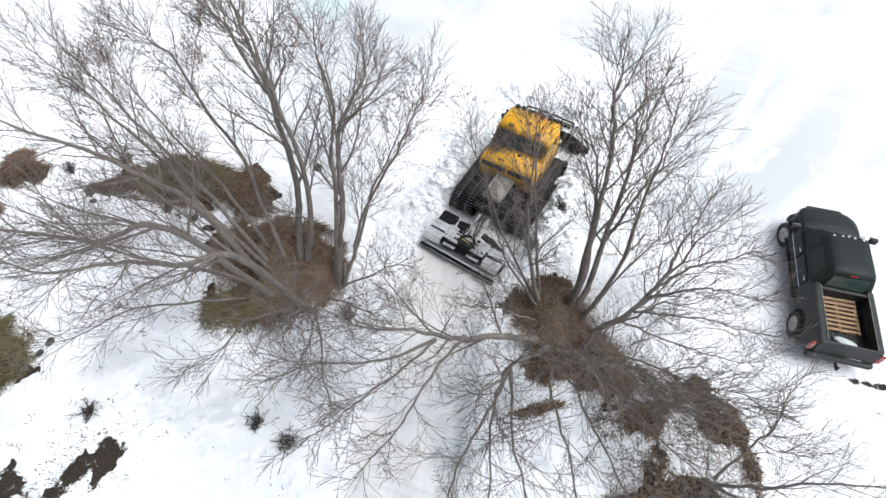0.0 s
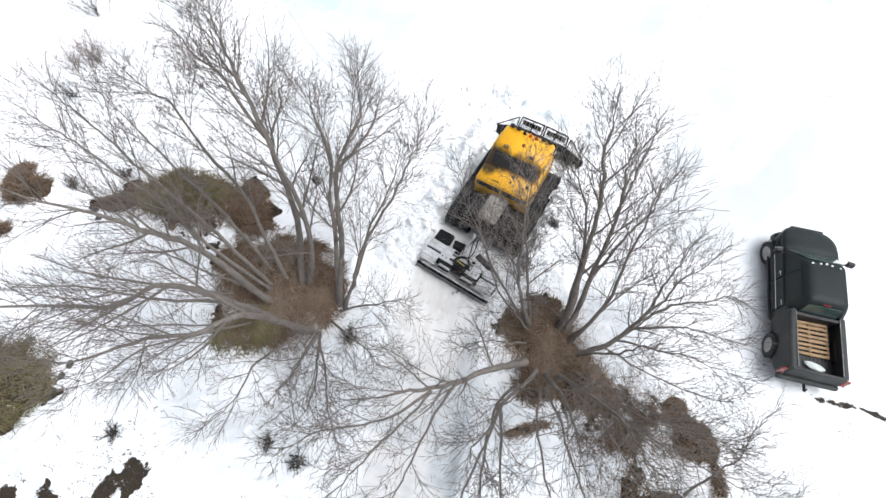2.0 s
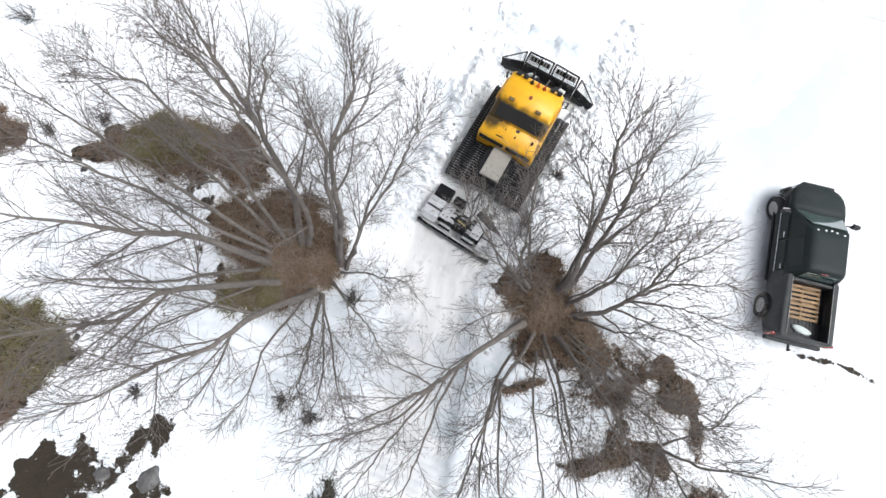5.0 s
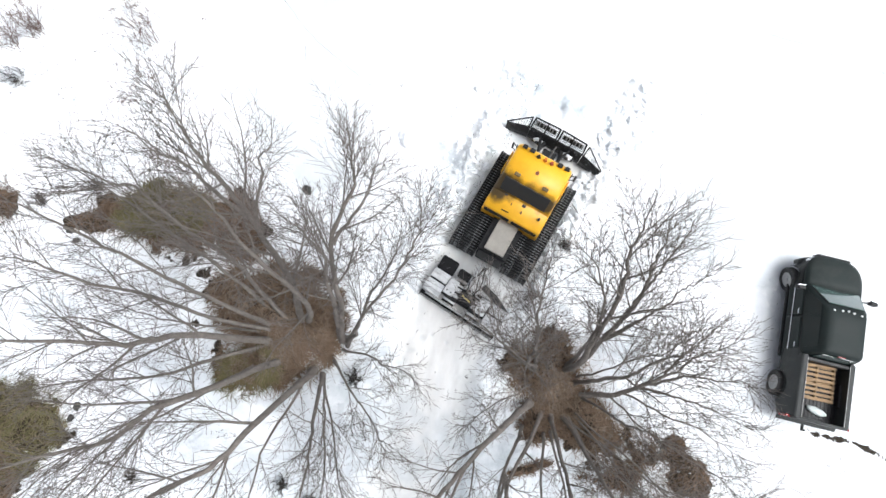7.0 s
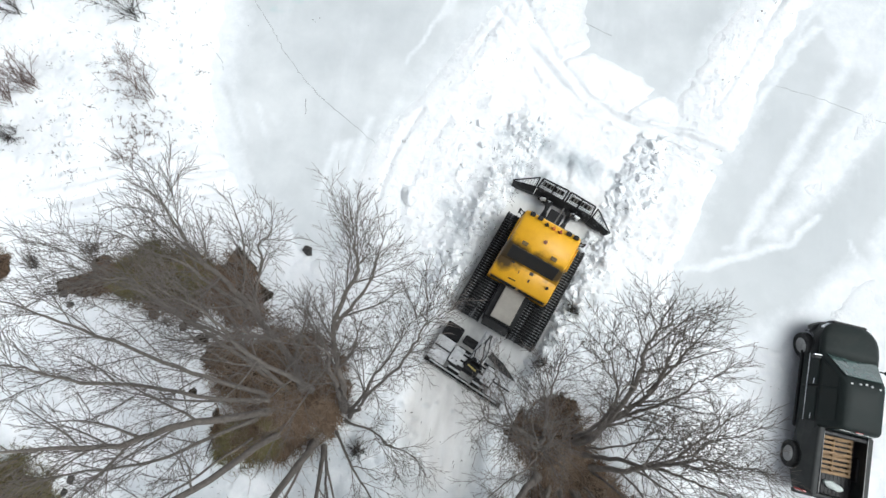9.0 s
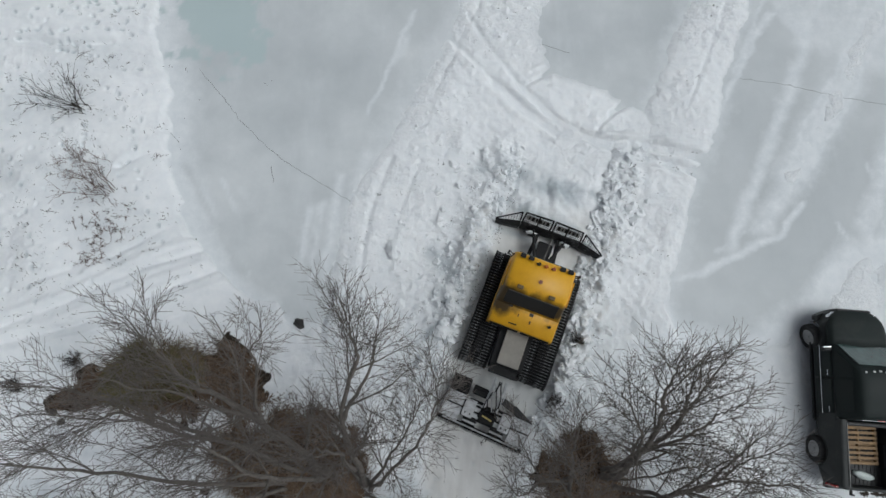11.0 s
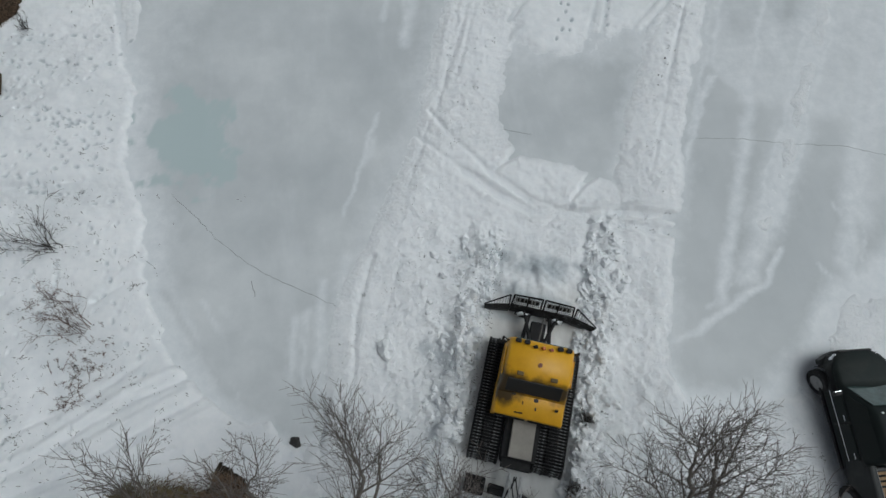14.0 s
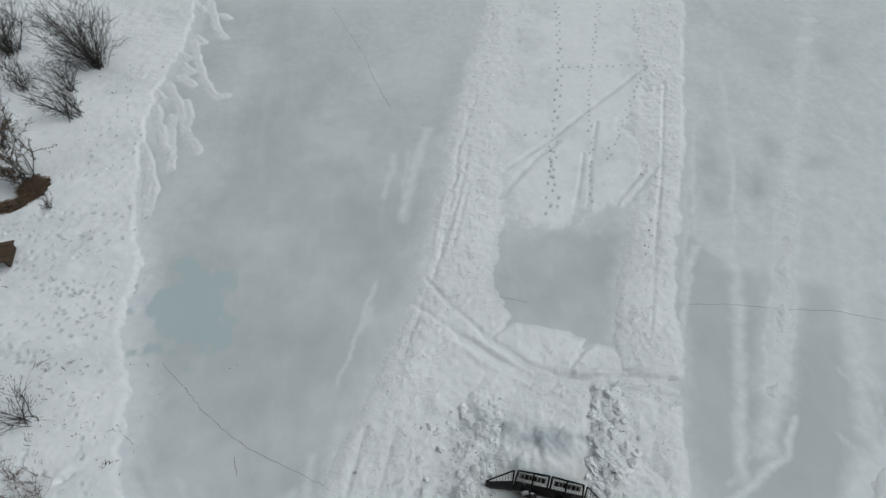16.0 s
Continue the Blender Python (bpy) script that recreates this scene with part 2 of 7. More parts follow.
def snow_material():
    """Snow over ground: clean drifted snow, packed grey-beige snow in the lane, bare earth, and grey for thin or shaded
    snow.
    """
    m = bpy.data.materials.new("snow")
    nt, b = nodes_of(m)
    big, mid, fine = noise_node(nt, 0.35, 6), noise_node(nt, 2.6, 6, 0.65), noise_node(nt, 22.0, 5, 0.7)
    snow = ramp(nt, mid.outputs[0], [(0.3, (0.81, 0.835, 0.855)), (0.65, (0.88, 0.893, 0.903))])
    snow = mix(nt, ramp(nt, big.outputs[0], [(0.42, (0, 0, 0)), (0.75, (0.30, 0.30, 0.30))]), snow, (0.76, 0.785, 0.805))
    speck = noise_node(nt, 9.0, 8, 0.8)
    snow = mix(nt, ramp(nt, speck.outputs[0], [(0.68, (0, 0, 0)), (0.76, (0.4, 0.4, 0.4))]), snow, (0.60, 0.595, 0.58))
    packed_n = noise_node(nt, 1.1, 7, 0.6, stretch=(1.6, 0.5, 1))
    packed = ramp(nt, packed_n.outputs[0], [(0.3, (0.60, 0.59, 0.57)), (0.55, (0.71, 0.705, 0.69)), (0.75, (0.78, 0.78, 0.78))])
    att = nt.nodes.new("ShaderNodeAttribute")
    att.attribute_name = "packed"
    col = mix(nt, att.outputs["Fac"], snow, packed)
    # greys thin, icy snow, and carries shade painted into the snow's colour
    thin = nt.nodes.new("ShaderNodeAttribute")
    thin.attribute_name = "thin"
    icy_or_shade = ramp(nt, mid.outputs[0], [(0.35, (0.37, 0.42, 0.45)), (0.7, (0.53, 0.57, 0.595))])
    col = mix(nt, thin.outputs["Fac"], col, icy_or_shade)
    earth_n, earth_f = noise_node(nt, 1.7, 9, 0.8), noise_node(nt, 30.0, 6, 0.7)
    soil = ramp(nt, earth_f.outputs[0], [(0.3, (0.009, 0.008, 0.006)), (0.55, (0.032, 0.024, 0.016)), (0.8, (0.075, 0.054, 0.036))])
    ea = nt.nodes.new("ShaderNodeAttribute")
    ea.attribute_name = "earth"
    sub = nt.nodes.new("ShaderNodeMath")
    sub.operation, sub.inputs[1].default_value = "MULTIPLY_ADD", 1.6
    nt.links.new(earth_n.outputs[0], sub.inputs[0])
    nt.links.new(ea.outputs["Fac"], sub.inputs[2])
    cut = nt.nodes.new("ShaderNodeMapRange")
    cut.inputs[1].default_value, cut.inputs[2].default_value = 1.34, 1.42
    nt.links.new(sub.outputs[0], cut.inputs[0])
    bare = ramp(nt, cut.outputs[0], [(0.0, (0, 0, 0)), (1.0, (1, 1, 1))])
    col = mix(nt, bare, col, soil)
    nt.links.new(col, b.inputs["Base Color"])
    b.inputs["Roughness"].default_value = 0.8
    b.inputs["Specular IOR Level"].default_value = 0.25
    lumps = noise_node(nt, 7.0, 5, 0.6)
    h = nt.nodes.new("ShaderNodeMath")
    h.operation, h.inputs[1].default_value = "MULTIPLY_ADD", 0.5
    nt.links.new(fine.outputs[0], h.inputs[0])
    nt.links.new(lumps.outputs[0], h.inputs[2])
    h2 = nt.nodes.new("ShaderNodeMath")
    h2.operation = "ADD"
    nt.links.new(h.outputs[0], h2.inputs[0])
    nt.links.new(mid.outputs[0], h2.inputs[1])
    flat = nt.nodes.new("ShaderNodeMath")
    flat.operation, flat.inputs[1].default_value, flat.inputs[2].default_value = "MULTIPLY_ADD", -0.8, 1.0
    calm = nt.nodes.new("ShaderNodeAttribute")
    calm.attribute_name = "calm"
    nt.links.new(calm.outputs["Fac"], flat.inputs[0])
    bump(nt, b, h2.outputs[0], 1.0, 0.055)
    nt.links.new(flat.outputs[0], b.inputs["Normal"].links[0].from_node.inputs["Strength"])
    return m


SNOW = snow_material()


def ice_material():
    """Grey-green lake ice with cloudy depth, soft dustings of snow and a few clear wet spots."""
    m = bpy.data.materials.new("lake_ice")
    nt, b = nodes_of(m)
    cloud, mid = noise_node(nt, 0.2, 8, 0.62), noise_node(nt, 1.3, 6)
    c = ramp(nt, cloud.outputs[0], [(0.34, (0.50, 0.529, 0.545)), (0.5, (0.583, 0.609, 0.623)), (0.64, (0.677, 0.70, 0.712))])
    streak = noise_node(nt, 0.55, 6, 0.62, stretch=(1.5, 0.32, 1))
    dust = ramp(nt, streak.outputs[0], [(0.52, (0, 0, 0)), (0.75, (0.45, 0.45, 0.45))])
    c = mix(nt, dust, c, (0.72, 0.742, 0.762))
    c = mix(nt, ramp(nt, mid.outputs[0], [(0.35, (0.22, 0.22, 0.22)), (0.65, (0, 0, 0))]), c, (0.49, 0.53, 0.545))
    swept = nt.nodes.new("ShaderNodeAttribute")
    swept.attribute_name = "swept"
    c = mix(nt, swept.outputs["Fac"], c, ramp(nt, cloud.outputs[0], [(0.35, (0.475, 0.506, 0.52)), (0.65, (0.545, 0.573, 0.585))]))
    clear = nt.nodes.new("ShaderNodeAttribute")
    clear.attribute_name = "clear"
    c = mix(nt, clear.outputs["Fac"], c, (0.465, 0.56, 0.565))
    white = nt.nodes.new("ShaderNodeAttribute")
    white.attribute_name = "dusted"
    grain = noise_node(nt, 2.2, 9, 0.68)
    wm = nt.nodes.new("ShaderNodeMath")
    wm.operation, wm.inputs[1].default_value = "MULTIPLY_ADD", 0.75
    nt.links.new(grain.outputs[0], wm.inputs[0])
    nt.links.new(white.outputs["Fac"], wm.inputs[2])
    wk = nt.nodes.new("ShaderNodeMapRange")
    wk.inputs[1].default_value, wk.inputs[2].default_value = 0.50, 1.28
    nt.links.new(wm.outputs[0], wk.inputs[0])
    drift = ramp(nt, grain.outputs[0], [(0.3, (0.68, 0.713, 0.738)), (0.65, (0.765, 0.787, 0.805))])
    c = mix(nt, wk.outputs[0], c, drift)
    nt.links.new(c, b.inputs["Base Color"])
    r = ramp(nt, cloud.outputs[0], [(0.3, (0.42,) * 3), (0.7, (0.6,) * 3)])
    nt.links.new(r, b.inputs["Roughness"])
    b.inputs["Specular IOR Level"].default_value = 0.3
    bump(nt, b, mid.outputs[0], 0.12, 0.02)
    return m


ICE = ice_material()
CRACK = surface("ice_crack", (0.20, 0.22, 0.22), 0.7, 0, 0.4, 1.5)

# ---- mesh helpers ----
def mesh_object(name, verts, faces, material, parent=None, label="", smooth=False):
    me = bpy.data.meshes.new(name)
    me.from_pydata(verts, [], faces)
    me.materials.append(material)
    if smooth:
        me.shade_smooth()
    ob = new(name, me)
    if parent:
        ob.parent = parent
    return tagged(ob, label)


def part(name, bm, material, parent=None, label="", smooth=False):
    bmesh.ops.recalc_face_normals(bm, faces=bm.faces[:])
    me = bpy.data.meshes.new(name)
    bm.to_mesh(me)
    bm.free()
    me.materials.append(material)
    if smooth:
        me.shade_smooth()
    ob = new(name, me)
    if parent:
        ob.parent = parent
    return tagged(ob, label)


def box(bm, x, y, z, sx, sy, sz, rx=0, ry=0, rz=0, bevel=0.015, seg=1):
    """A bevelled block round (x, y, z)."""
    made = bmesh.ops.create_cube(bm, size=1, matrix=pose(x, y, z, rx, ry, rz) @ Matrix.Diagonal((sx, sy, sz, 1)))
    if bevel:
        edges = list({e for v in made["verts"] for e in v.link_edges})
        bmesh.ops.bevel(bm, geom=edges, offset=min(bevel, min(sx, sy, sz) * 0.45), segments=seg, profile=0.5, affect="EDGES")
    return bm


def rod(bm, a, b, r, seg=8, r2=None):
    a, b = Vector(a), Vector(b)
    d = b - a
    m = Matrix.Translation((a + b) / 2) @ d.to_track_quat("Z", "Y").to_matrix().to_4x4()
    bmesh.ops.create_cone(bm, cap_ends=True, segments=seg, radius1=r, radius2=r if r2 is None else r2, depth=d.length, matrix=m)
    return bm


def loft(bm, rings, caps=True):
    """Skins rings of equally many points."""
    rows = [[bm.verts.new(p) for p in ring] for ring in rings]
    n = len(rows[0])
    for a, b in zip(rows, rows[1:]):
        for i in range(n):
            bm.faces.new((a[i], a[(i + 1) % n], b[(i + 1) % n], b[i]))
    if caps:
        bm.faces.new(rows[0]), bm.faces.new(rows[-1])
    return bm


def slab(bm, outline, axis, lo, hi, bevel=0.0):
    """An outline of (u, v) pairs drawn across the given axis and given thickness from lo to hi."""
    def at(u, v, w):
        return {"x": (w, u, v), "y": (u, w, v), "z": (u, v, w)}[axis]
    base = [bm.verts.new(at(u, v, lo)) for u, v in outline]
    f = bm.faces.new(base)
    ext = bmesh.ops.extrude_face_region(bm, geom=[f])
    top = [g for g in ext["geom"] if isinstance(g, bmesh.types.BMVert)]
    bmesh.ops.translate(bm, verts=top, vec=Vector(at(0, 0, hi)) - Vector(at(0, 0, lo)))
    if bevel:
        es = [e for v in top for e in v.link_edges if e.other_vert(v) in top]
        bmesh.ops.bevel(bm, geom=list(set(es)), offset=bevel, segments=2, profile=0.5, affect="EDGES")
    return bm


def thing(name, m, label, category, group=""):
    ob = new(name)
    ob.matrix_world = m
    return tagged(ob, label, category, group)


# ---- numeric noise for the land ----
def value_noise(x, y, scale, seed):
    rng = np.random.RandomState(seed)
    lat = rng.rand(256, 256)
    u, v = x / scale + 57.3, y / scale + 91.7
    i, j = np.floor(u).astype(int), np.floor(v).astype(int)
    fu, fv = u - i, v - j
    fu, fv = fu * fu * (3 - 2 * fu), fv * fv * (3 - 2 * fv)
    i0, i1, j0, j1 = i % 256, (i + 1) % 256, j % 256, (j + 1) % 256
    return (lat[i0, j0] * (1 - fu) + lat[i1, j0] * fu) * (1 - fv) + (lat[i0, j1] * (1 - fu) + lat[i1, j1] * fu) * fv


def fbm(x, y, scale, seed, octaves=4):
    total, amp, norm = 0, 1.0, 0.0
    for k in range(octaves):
        total, norm = total + amp * value_noise(x, y, scale / 2 ** k, seed + k), norm + amp
        amp *= 0.55
    return total / norm - 0.5


def step(d, lo, hi):
    t = np.clip((d - lo) / (hi - lo), 0, 1)
    return t * t * (3 - 2 * t)


def ridge(x, y, pts, width):
    """1 on a polyline, falling off over its width."""
    best = np.full(x.shape, 1e9)
    for (ax, ay), (bx, by) in zip(pts, pts[1:]):
        dx, dy = bx - ax, by - ay
        t = np.clip(((x - ax) * dx + (y - ay) * dy) / (dx * dx + dy * dy), 0, 1)
        best = np.minimum(best, np.hypot(x - ax - t * dx, y - ay - t * dy))
    return np.exp(-((best / width) ** 2))


def strip(x, y, left, right, soft, wob):
    """1 between two edges given as (x, y) polylines that run up y, 0 outside their ends."""
    ly, lx = [p[1] for p in left], [p[0] for p in left]
    ry, rx = [p[1] for p in right], [p[0] for p in right]
    inside = np.minimum(x - np.interp(y, ly, lx), np.interp(y, ry, rx) - x)
    inside = np.minimum(inside, np.minimum(y - max(ly[0], ry[0]), min(ly[-1], ry[-1]) - y))
    return step(inside + wob, -soft, soft)


SHORE = [(-5.6, 13.2), (-6.9, 14.2), (-8.1, 15.1), (-9.0, 16.3), (-9.6, 17.8), (-10.2, 19.6), (-10.3, 21.6), (-11.2, 24.2), (-11.0, 27.0), (-11.8, 31.0), (-12.4, 35.5), (-12.2, 39.3), (-11.4, 43), (-11.3, 49), (-9, 70), (0, 160)]
MID_L = [(-4.0, 13.0), (-3.8, 15.4), (-3.6, 16.7), (-3.2, 17.9), (-1.9, 19.7), (-0.8, 22.2), (0.5, 24.8), (2.1, 30.0), (3.9, 36.0), (7.4, 46), (20, 80), (60, 190)]
MID_R = [(7.2, 13.0), (7.1, 16.0), (7.3, 18.5), (7.2, 20.6), (5.4, 21.9), (3.2, 22.6), (2.9, 24.0), (3.6, 26.6), (4.6, 29.3), (6.9, 38.0), (9.2, 46), (22, 80), (62, 190)]
FIELD_L = [(3.6, 27.3), (4.4, 29.3), (6.7, 38.0), (8.6, 45), (21, 80), (60, 190)]
FIELD_R = [(10.4, 27.3), (11.4, 29.9), (13.2, 34.7), (16.9, 44.6), (30, 80), (72, 190)]
RIGHT_L = [(6.0, 14.4), (6.4, 17.5), (7.1, 20.6), (7.8, 22.3), (8.8, 24.3), (9.6, 25.9), (11.2, 29.9), (13.0, 34.7), (16.7, 44.6), (30, 80), (72, 190)]
RIGHT_R = [(7.2, 14.4), (8.1, 17.1), (9.0, 19.3), (9.8, 21.9), (11.4, 25.7), (13.6, 30.3), (15.9, 35.8), (19.4, 44.2), (33, 80), (78, 190)]
LANE_L = [(-2.6, -30), (-1.2, -5), (-0.9, 1.8), (-1.0, 8.5), (-0.7, 9.9), (-0.3, 11.6), (0.5, 13.4), (1.1, 15.3), (1.7, 17.0), (2.5, 19.0), (3.3, 21.0), (3.6, 22.6)]
LANE_R = [(0.4, -30), (1.8, -5), (2.0, 1.8), (1.8, 8.2), (2.3, 9.6), (3.1, 11.2), (3.7, 13.0), (4.0, 14.6), (4.7, 16.3), (5.3, 18.2), (6.0, 20.4), (6.6, 22.6)]
# mounds: x, y, half length, half width, turn, height, earth
GRASS_MOUNDS = [
    (-9.3, 11.5, 2.5, 1.15, 4, 0.62, 1),
    (-11.9, 10.9, 1.1, 0.42, 12, 0.25, 1),
    (-7.2, 11.1, 1.0, 0.7, -40, 0.4, 1),
    (-5.2, 8.9, 2.25, 1.75, -18, 0.75, 1),
    (-4.9, 7.4, 1.8, 1.0, 20, 0.55, 1),
    (-3.5, 8.6, 0.8, 1.3, 0, 0.5, 1),
    (4.1, 8.5, 1.15, 1.15, 0, 0.6, 1),
    (5.3, 7.3, 1.4, 0.8, -35, 0.45, 1),
    (4.0, 7.0, 0.7, 0.8, 0, 0.35, 1),
    (7.4, 6.6, 1.2, 0.5, -30, 0.16, 0.64),
    (8.95, 6.0, 0.85, 0.62, -25, 0.16, 0.74),
    (6.7, 5.6, 1.1, 0.55, 20, 0.12, 0.58),
]
THAWED_MOUNDS = [
    (6.65, 3.3, 1.15, 0.34, 24, 0.1, 0.74),
    (8.55, 3.75, 0.95, 0.42, -30, 0.12, 0.76),
    (10.05, 2.85, 1.05, 0.55, -12, 0.12, 0.72),
    (11.4, 1.4, 1.0, 0.8, 40, 0.15, 0.72),
    (3.9, 5.3, 0.8, 0.16, 22, 0.08, 0.9),
    (-13.2, 3.6, 1.9, 1.5, 35, 0.8, 1),
    (-13.6, 1.6, 1.5, 1.0, 60, 0.5, 1),
    (-16.2, 11.0, 0.9, 0.9, 0, 0.5, 1),
    (-16.2, 8.9, 0.6, 0.5, 0, 0.3, 0.9),
    (-1.8, 0.0, 0.55, 1.5, -10, 0.2, 0.9),
    (-5.5, -1.65, 0.75, 0.62, 30, 0.06, 0.85),
    (-16.6, 32.3, 0.55, 0.7, 0, 0.35, 1),
]
OUTER_MOUNDS = [
    (-17.3, 31.3, 1.0, 0.35, 25, 0.2, 1),
    (6.9, 5.5, 0.6, 0.45, 0, 0.1, 0.74),
    (7.25, 4.4, 0.42, 0.75, 0, 0.08, 0.72),
    (9.8, 4.5, 0.36, 0.8, 10, 0.06, 0.70),
    (11.95, 2.05, 0.45, 0.55, 30, 0.06, 0.74),
    (8.54, 6.85, 0.3, 0.24, 0, 0.06, 0.9),
]
MOUNDS = GRASS_MOUNDS + THAWED_MOUNDS + OUTER_MOUNDS
BARE = [(-10.45, -1.1, 2.1, 1.25, 80, 0.80), (-9.2, -2.3, 1.4, 0.75, 40, 0.78), (-11.4, -2.6, 1.6, 1.4, 0, 0.78), (-8.1, 1.4, 1.5, 0.6, 62, 0.72), (-9.3, -0.15, 0.9, 0.55, 45, 0.74), (-7.9, -1.1, 1.6, 0.65, 55, 0.74), (-7.4, -0.35, 0.8, 0.4, 60, 0.70), (-8.0, -2.3, 0.9, 0.5, 30, 0.74), (-2.4, -1.6, 0.9, 0.5, 20, 0.74)]


def blob(x, y, cx, cy, a, b, turn):
    c, s = math.cos(radians(turn)), math.sin(radians(turn))
    u, v = (x - cx) * c + (y - cy) * s, -(x - cx) * s + (y - cy) * c
    return np.sqrt((u / a) ** 2 + (v / b) ** 2)


def line_gap(x, y, pts):
    """Distance to a polyline."""
    best = np.full(x.shape, 1e9)
    for (ax, ay), (bx, by) in zip(pts, pts[1:]):
        dx, dy = bx - ax, by - ay
        t = np.clip(((x - ax) * dx + (y - ay) * dy) / (dx * dx + dy * dy), 0, 1)
        best = np.minimum(best, np.hypot(x - ax - t * dx, y - ay - t * dy))
    return best


SOUTH = [(-6, 14), (-5.6, 13.2), (-5.0, 13.0), (-4.4, 13.3), (-3.9, 15), (7.2, 14.3), (7.7, 12.9), (9.3, 12.4), (10.4, 12.7), (11.9, 13.7), (12.7, 14.6), (13.8, 15.7), (16, 16.6), (20, 18), (40, 26)]
EDGE_TRACK = [(4.3, 36.3), (2.8, 32.3), (1.9, 29.0), (0.8, 25.5), (-0.1, 23.7), (-0.9, 21.8)]
FINGERS = [[(-12.5, 35.5), (-11.9, 34.3), (-11.5, 33.2), (-11.3, 31.2)], [(-12.1, 37.8), (-11.5, 36.2), (-11.1, 34.7), (-10.5, 33.8)], [(-11.7, 39.8), (-10.9, 38.0), (-10.2, 35.8), (-9.4, 34.0)], [(-10.5, 38.0), (-10.1, 36.6), (-10.2, 36.0)], [(-12.5, 39.5), (-11.8, 38.4)], [(-12.2, 43.5), (-10.9, 42.0)],
           [(-11.2, 41.5), (-10.6, 40.6)], [(-11.1, 40.4), (-10.3, 39.4)], [(-10.9, 43.9), (-10.4, 42.1), (-9.8, 39.8), (-8.9, 38.1), (-8.4, 38.3)], [(-10.9, 44.4), (-10.2, 43.5)], [(-10.4, 48.3), (-9.7, 45.2), (-9.0, 43.8)], [(-11.5, 48.5), (-10.6, 47.1)], [(-9.5, 46.5), (-8.9, 45.9)], [(-11.7, 33.4), (-11.1, 31.8), (-11.1, 30.0)], [(-11.0, 36.9), (-10.8, 35.0), (-10.5, 33.0)]]
# drifts: line, half width, height, thickness of the dust round it
EAST_DRIFTS = [
    ([(9.7, 16.0), (10.6, 17.9), (11.3, 19.4), (12.3, 21.3), (13.2, 23.7)], 0.20, 0.0, 0.8),
    ([(13.2, 23.7), (15.2, 28.1), (17.0, 32.3), (18.5, 36.3)], 0.15, 0.0, 0.9),
    ([(16.0, 34.1), (14.2, 30.2), (12.3, 25.8)], 0.12, 0.0, 0.9),
    ([(30.3, 42.6), (25.2, 32.8), (21.5, 27.2), (19.4, 24.8), (17.5, 22.1), (16.1, 19.5), (15.8, 18.4)], 0.45, 0.0, 0.8),
    ([(18.7, 24.0), (19.7, 24.8), (20.8, 25.0)], 0.14, 0.0, 0.7),
    ([(12.15, 18.6), (13.7, 20.9), (15.35, 23.6), (17.35, 27.0), (20.4, 31.8), (23.6, 36.75), (27.4, 43.0), (32, 50)], 0.46, 0.022, 0.97),
    ([(11.9, 18.8), (13.3, 21.1), (14.9, 23.7), (16.8, 27.1)], 0.12, 0.0, 0.9),
    ([(12.4, 18.4), (14.1, 20.7), (15.8, 23.5), (17.9, 27.0)], 0.12, 0.0, 0.9),
    ([(10.8, 16.7), (12.3, 18.6)], 0.3, 0.0, 0.8),
    ([(14.3, 15.6), (15.1, 17.8), (17.0, 21.9), (20, 28)], 0.30, 0.0, 0.8),
    ([(10.1, 21.6), (11.3, 24.0), (12.3, 25.1)], 0.10, 0.0, 0.85),
    ([(7.5, 14.8), (8.6, 15.1), (10.1, 15.8), (11.5, 16.5), (12.4, 17.6)], 0.085, 0.0, 0.85),
]
POND_DRIFTS = [
    ([(9.2, 15.8), (10.4, 16.5), (11.4, 17.4), (12.2, 18.6)], 0.075, 0.0, 0.6),
    ([(10.6, 16.4), (11.5, 17.3), (12.0, 18.2)], 0.075, 0.0, 0.6),
    ([(-1.4, 25.2), (-2.1, 23.5), (-2.6, 22.1), (-3.1, 20.9)], 0.075, 0.0, 0.8),
    ([(-1.7, 24.0), (-2.3, 22.9)], 0.12, 0.0, 0.7),
    ([(1.8, 34.0), (0.8, 31.5), (0.0, 28.4)], 0.20, 0.0, 0.85),
    ([(0.0, 32.4), (-0.4, 31.0), (-0.8, 29.7)], 0.12, 0.0, 0.75),
    ([(0.7, 32.6), (0.1, 30.2)], 0.08, 0.0, 0.6),
    ([(12.1, 25.1), (11.2, 23.5), (10.0, 21.5), (9.4, 20.4)], 0.075, 0.0, 0.8),
    ([(15.3, 32.5), (13.5, 29.1), (12.4, 26.9), (11.4, 24.4), (10.4, 22.6)], 0.075, 0.0, 0.8),
]
EDGE_DRIFTS = [
    ([(13.8, 30.4), (12.2, 26.9), (11.0, 24.6)], 0.3, 0.0, 0.6),
    ([(16.4, 19.4), (15.3, 16.9), (14.7, 15.0)], 0.075, 0.0, 0.7),
    ([(14.0, 15.8), (14.6, 14.9), (15.3, 14.2)], 0.075, 0.0, 0.6),
    ([(15.0, 19.1), (15.4, 17.1), (15.9, 15.9)], 0.075, 0.0, 0.6),
    ([(13.6, 16.8), (14.2, 15.6), (15, 14.8)], 0.075, 0.0, 0.6),
    ([(17.5, 26), (18.8, 29.4), (22, 36)], 0.25, 0.0, 0.6),
    ([(-8.9, 18.1), (-8.1, 16.5), (-7.0, 15.0)], 0.12, 0.0, 0.9),
    ([(-8.2, 18.3), (-7.1, 16.6), (-6.0, 15.0)], 0.10, 0.0, 0.85),
    ([(-7.5, 18.0), (-6.5, 16.3)], 0.14, 0.0, 0.4),
    ([(-5.0, 17.3), (-5.25, 16.1), (-5.4, 14.8)], 0.13, 0.0, 0.85),
]
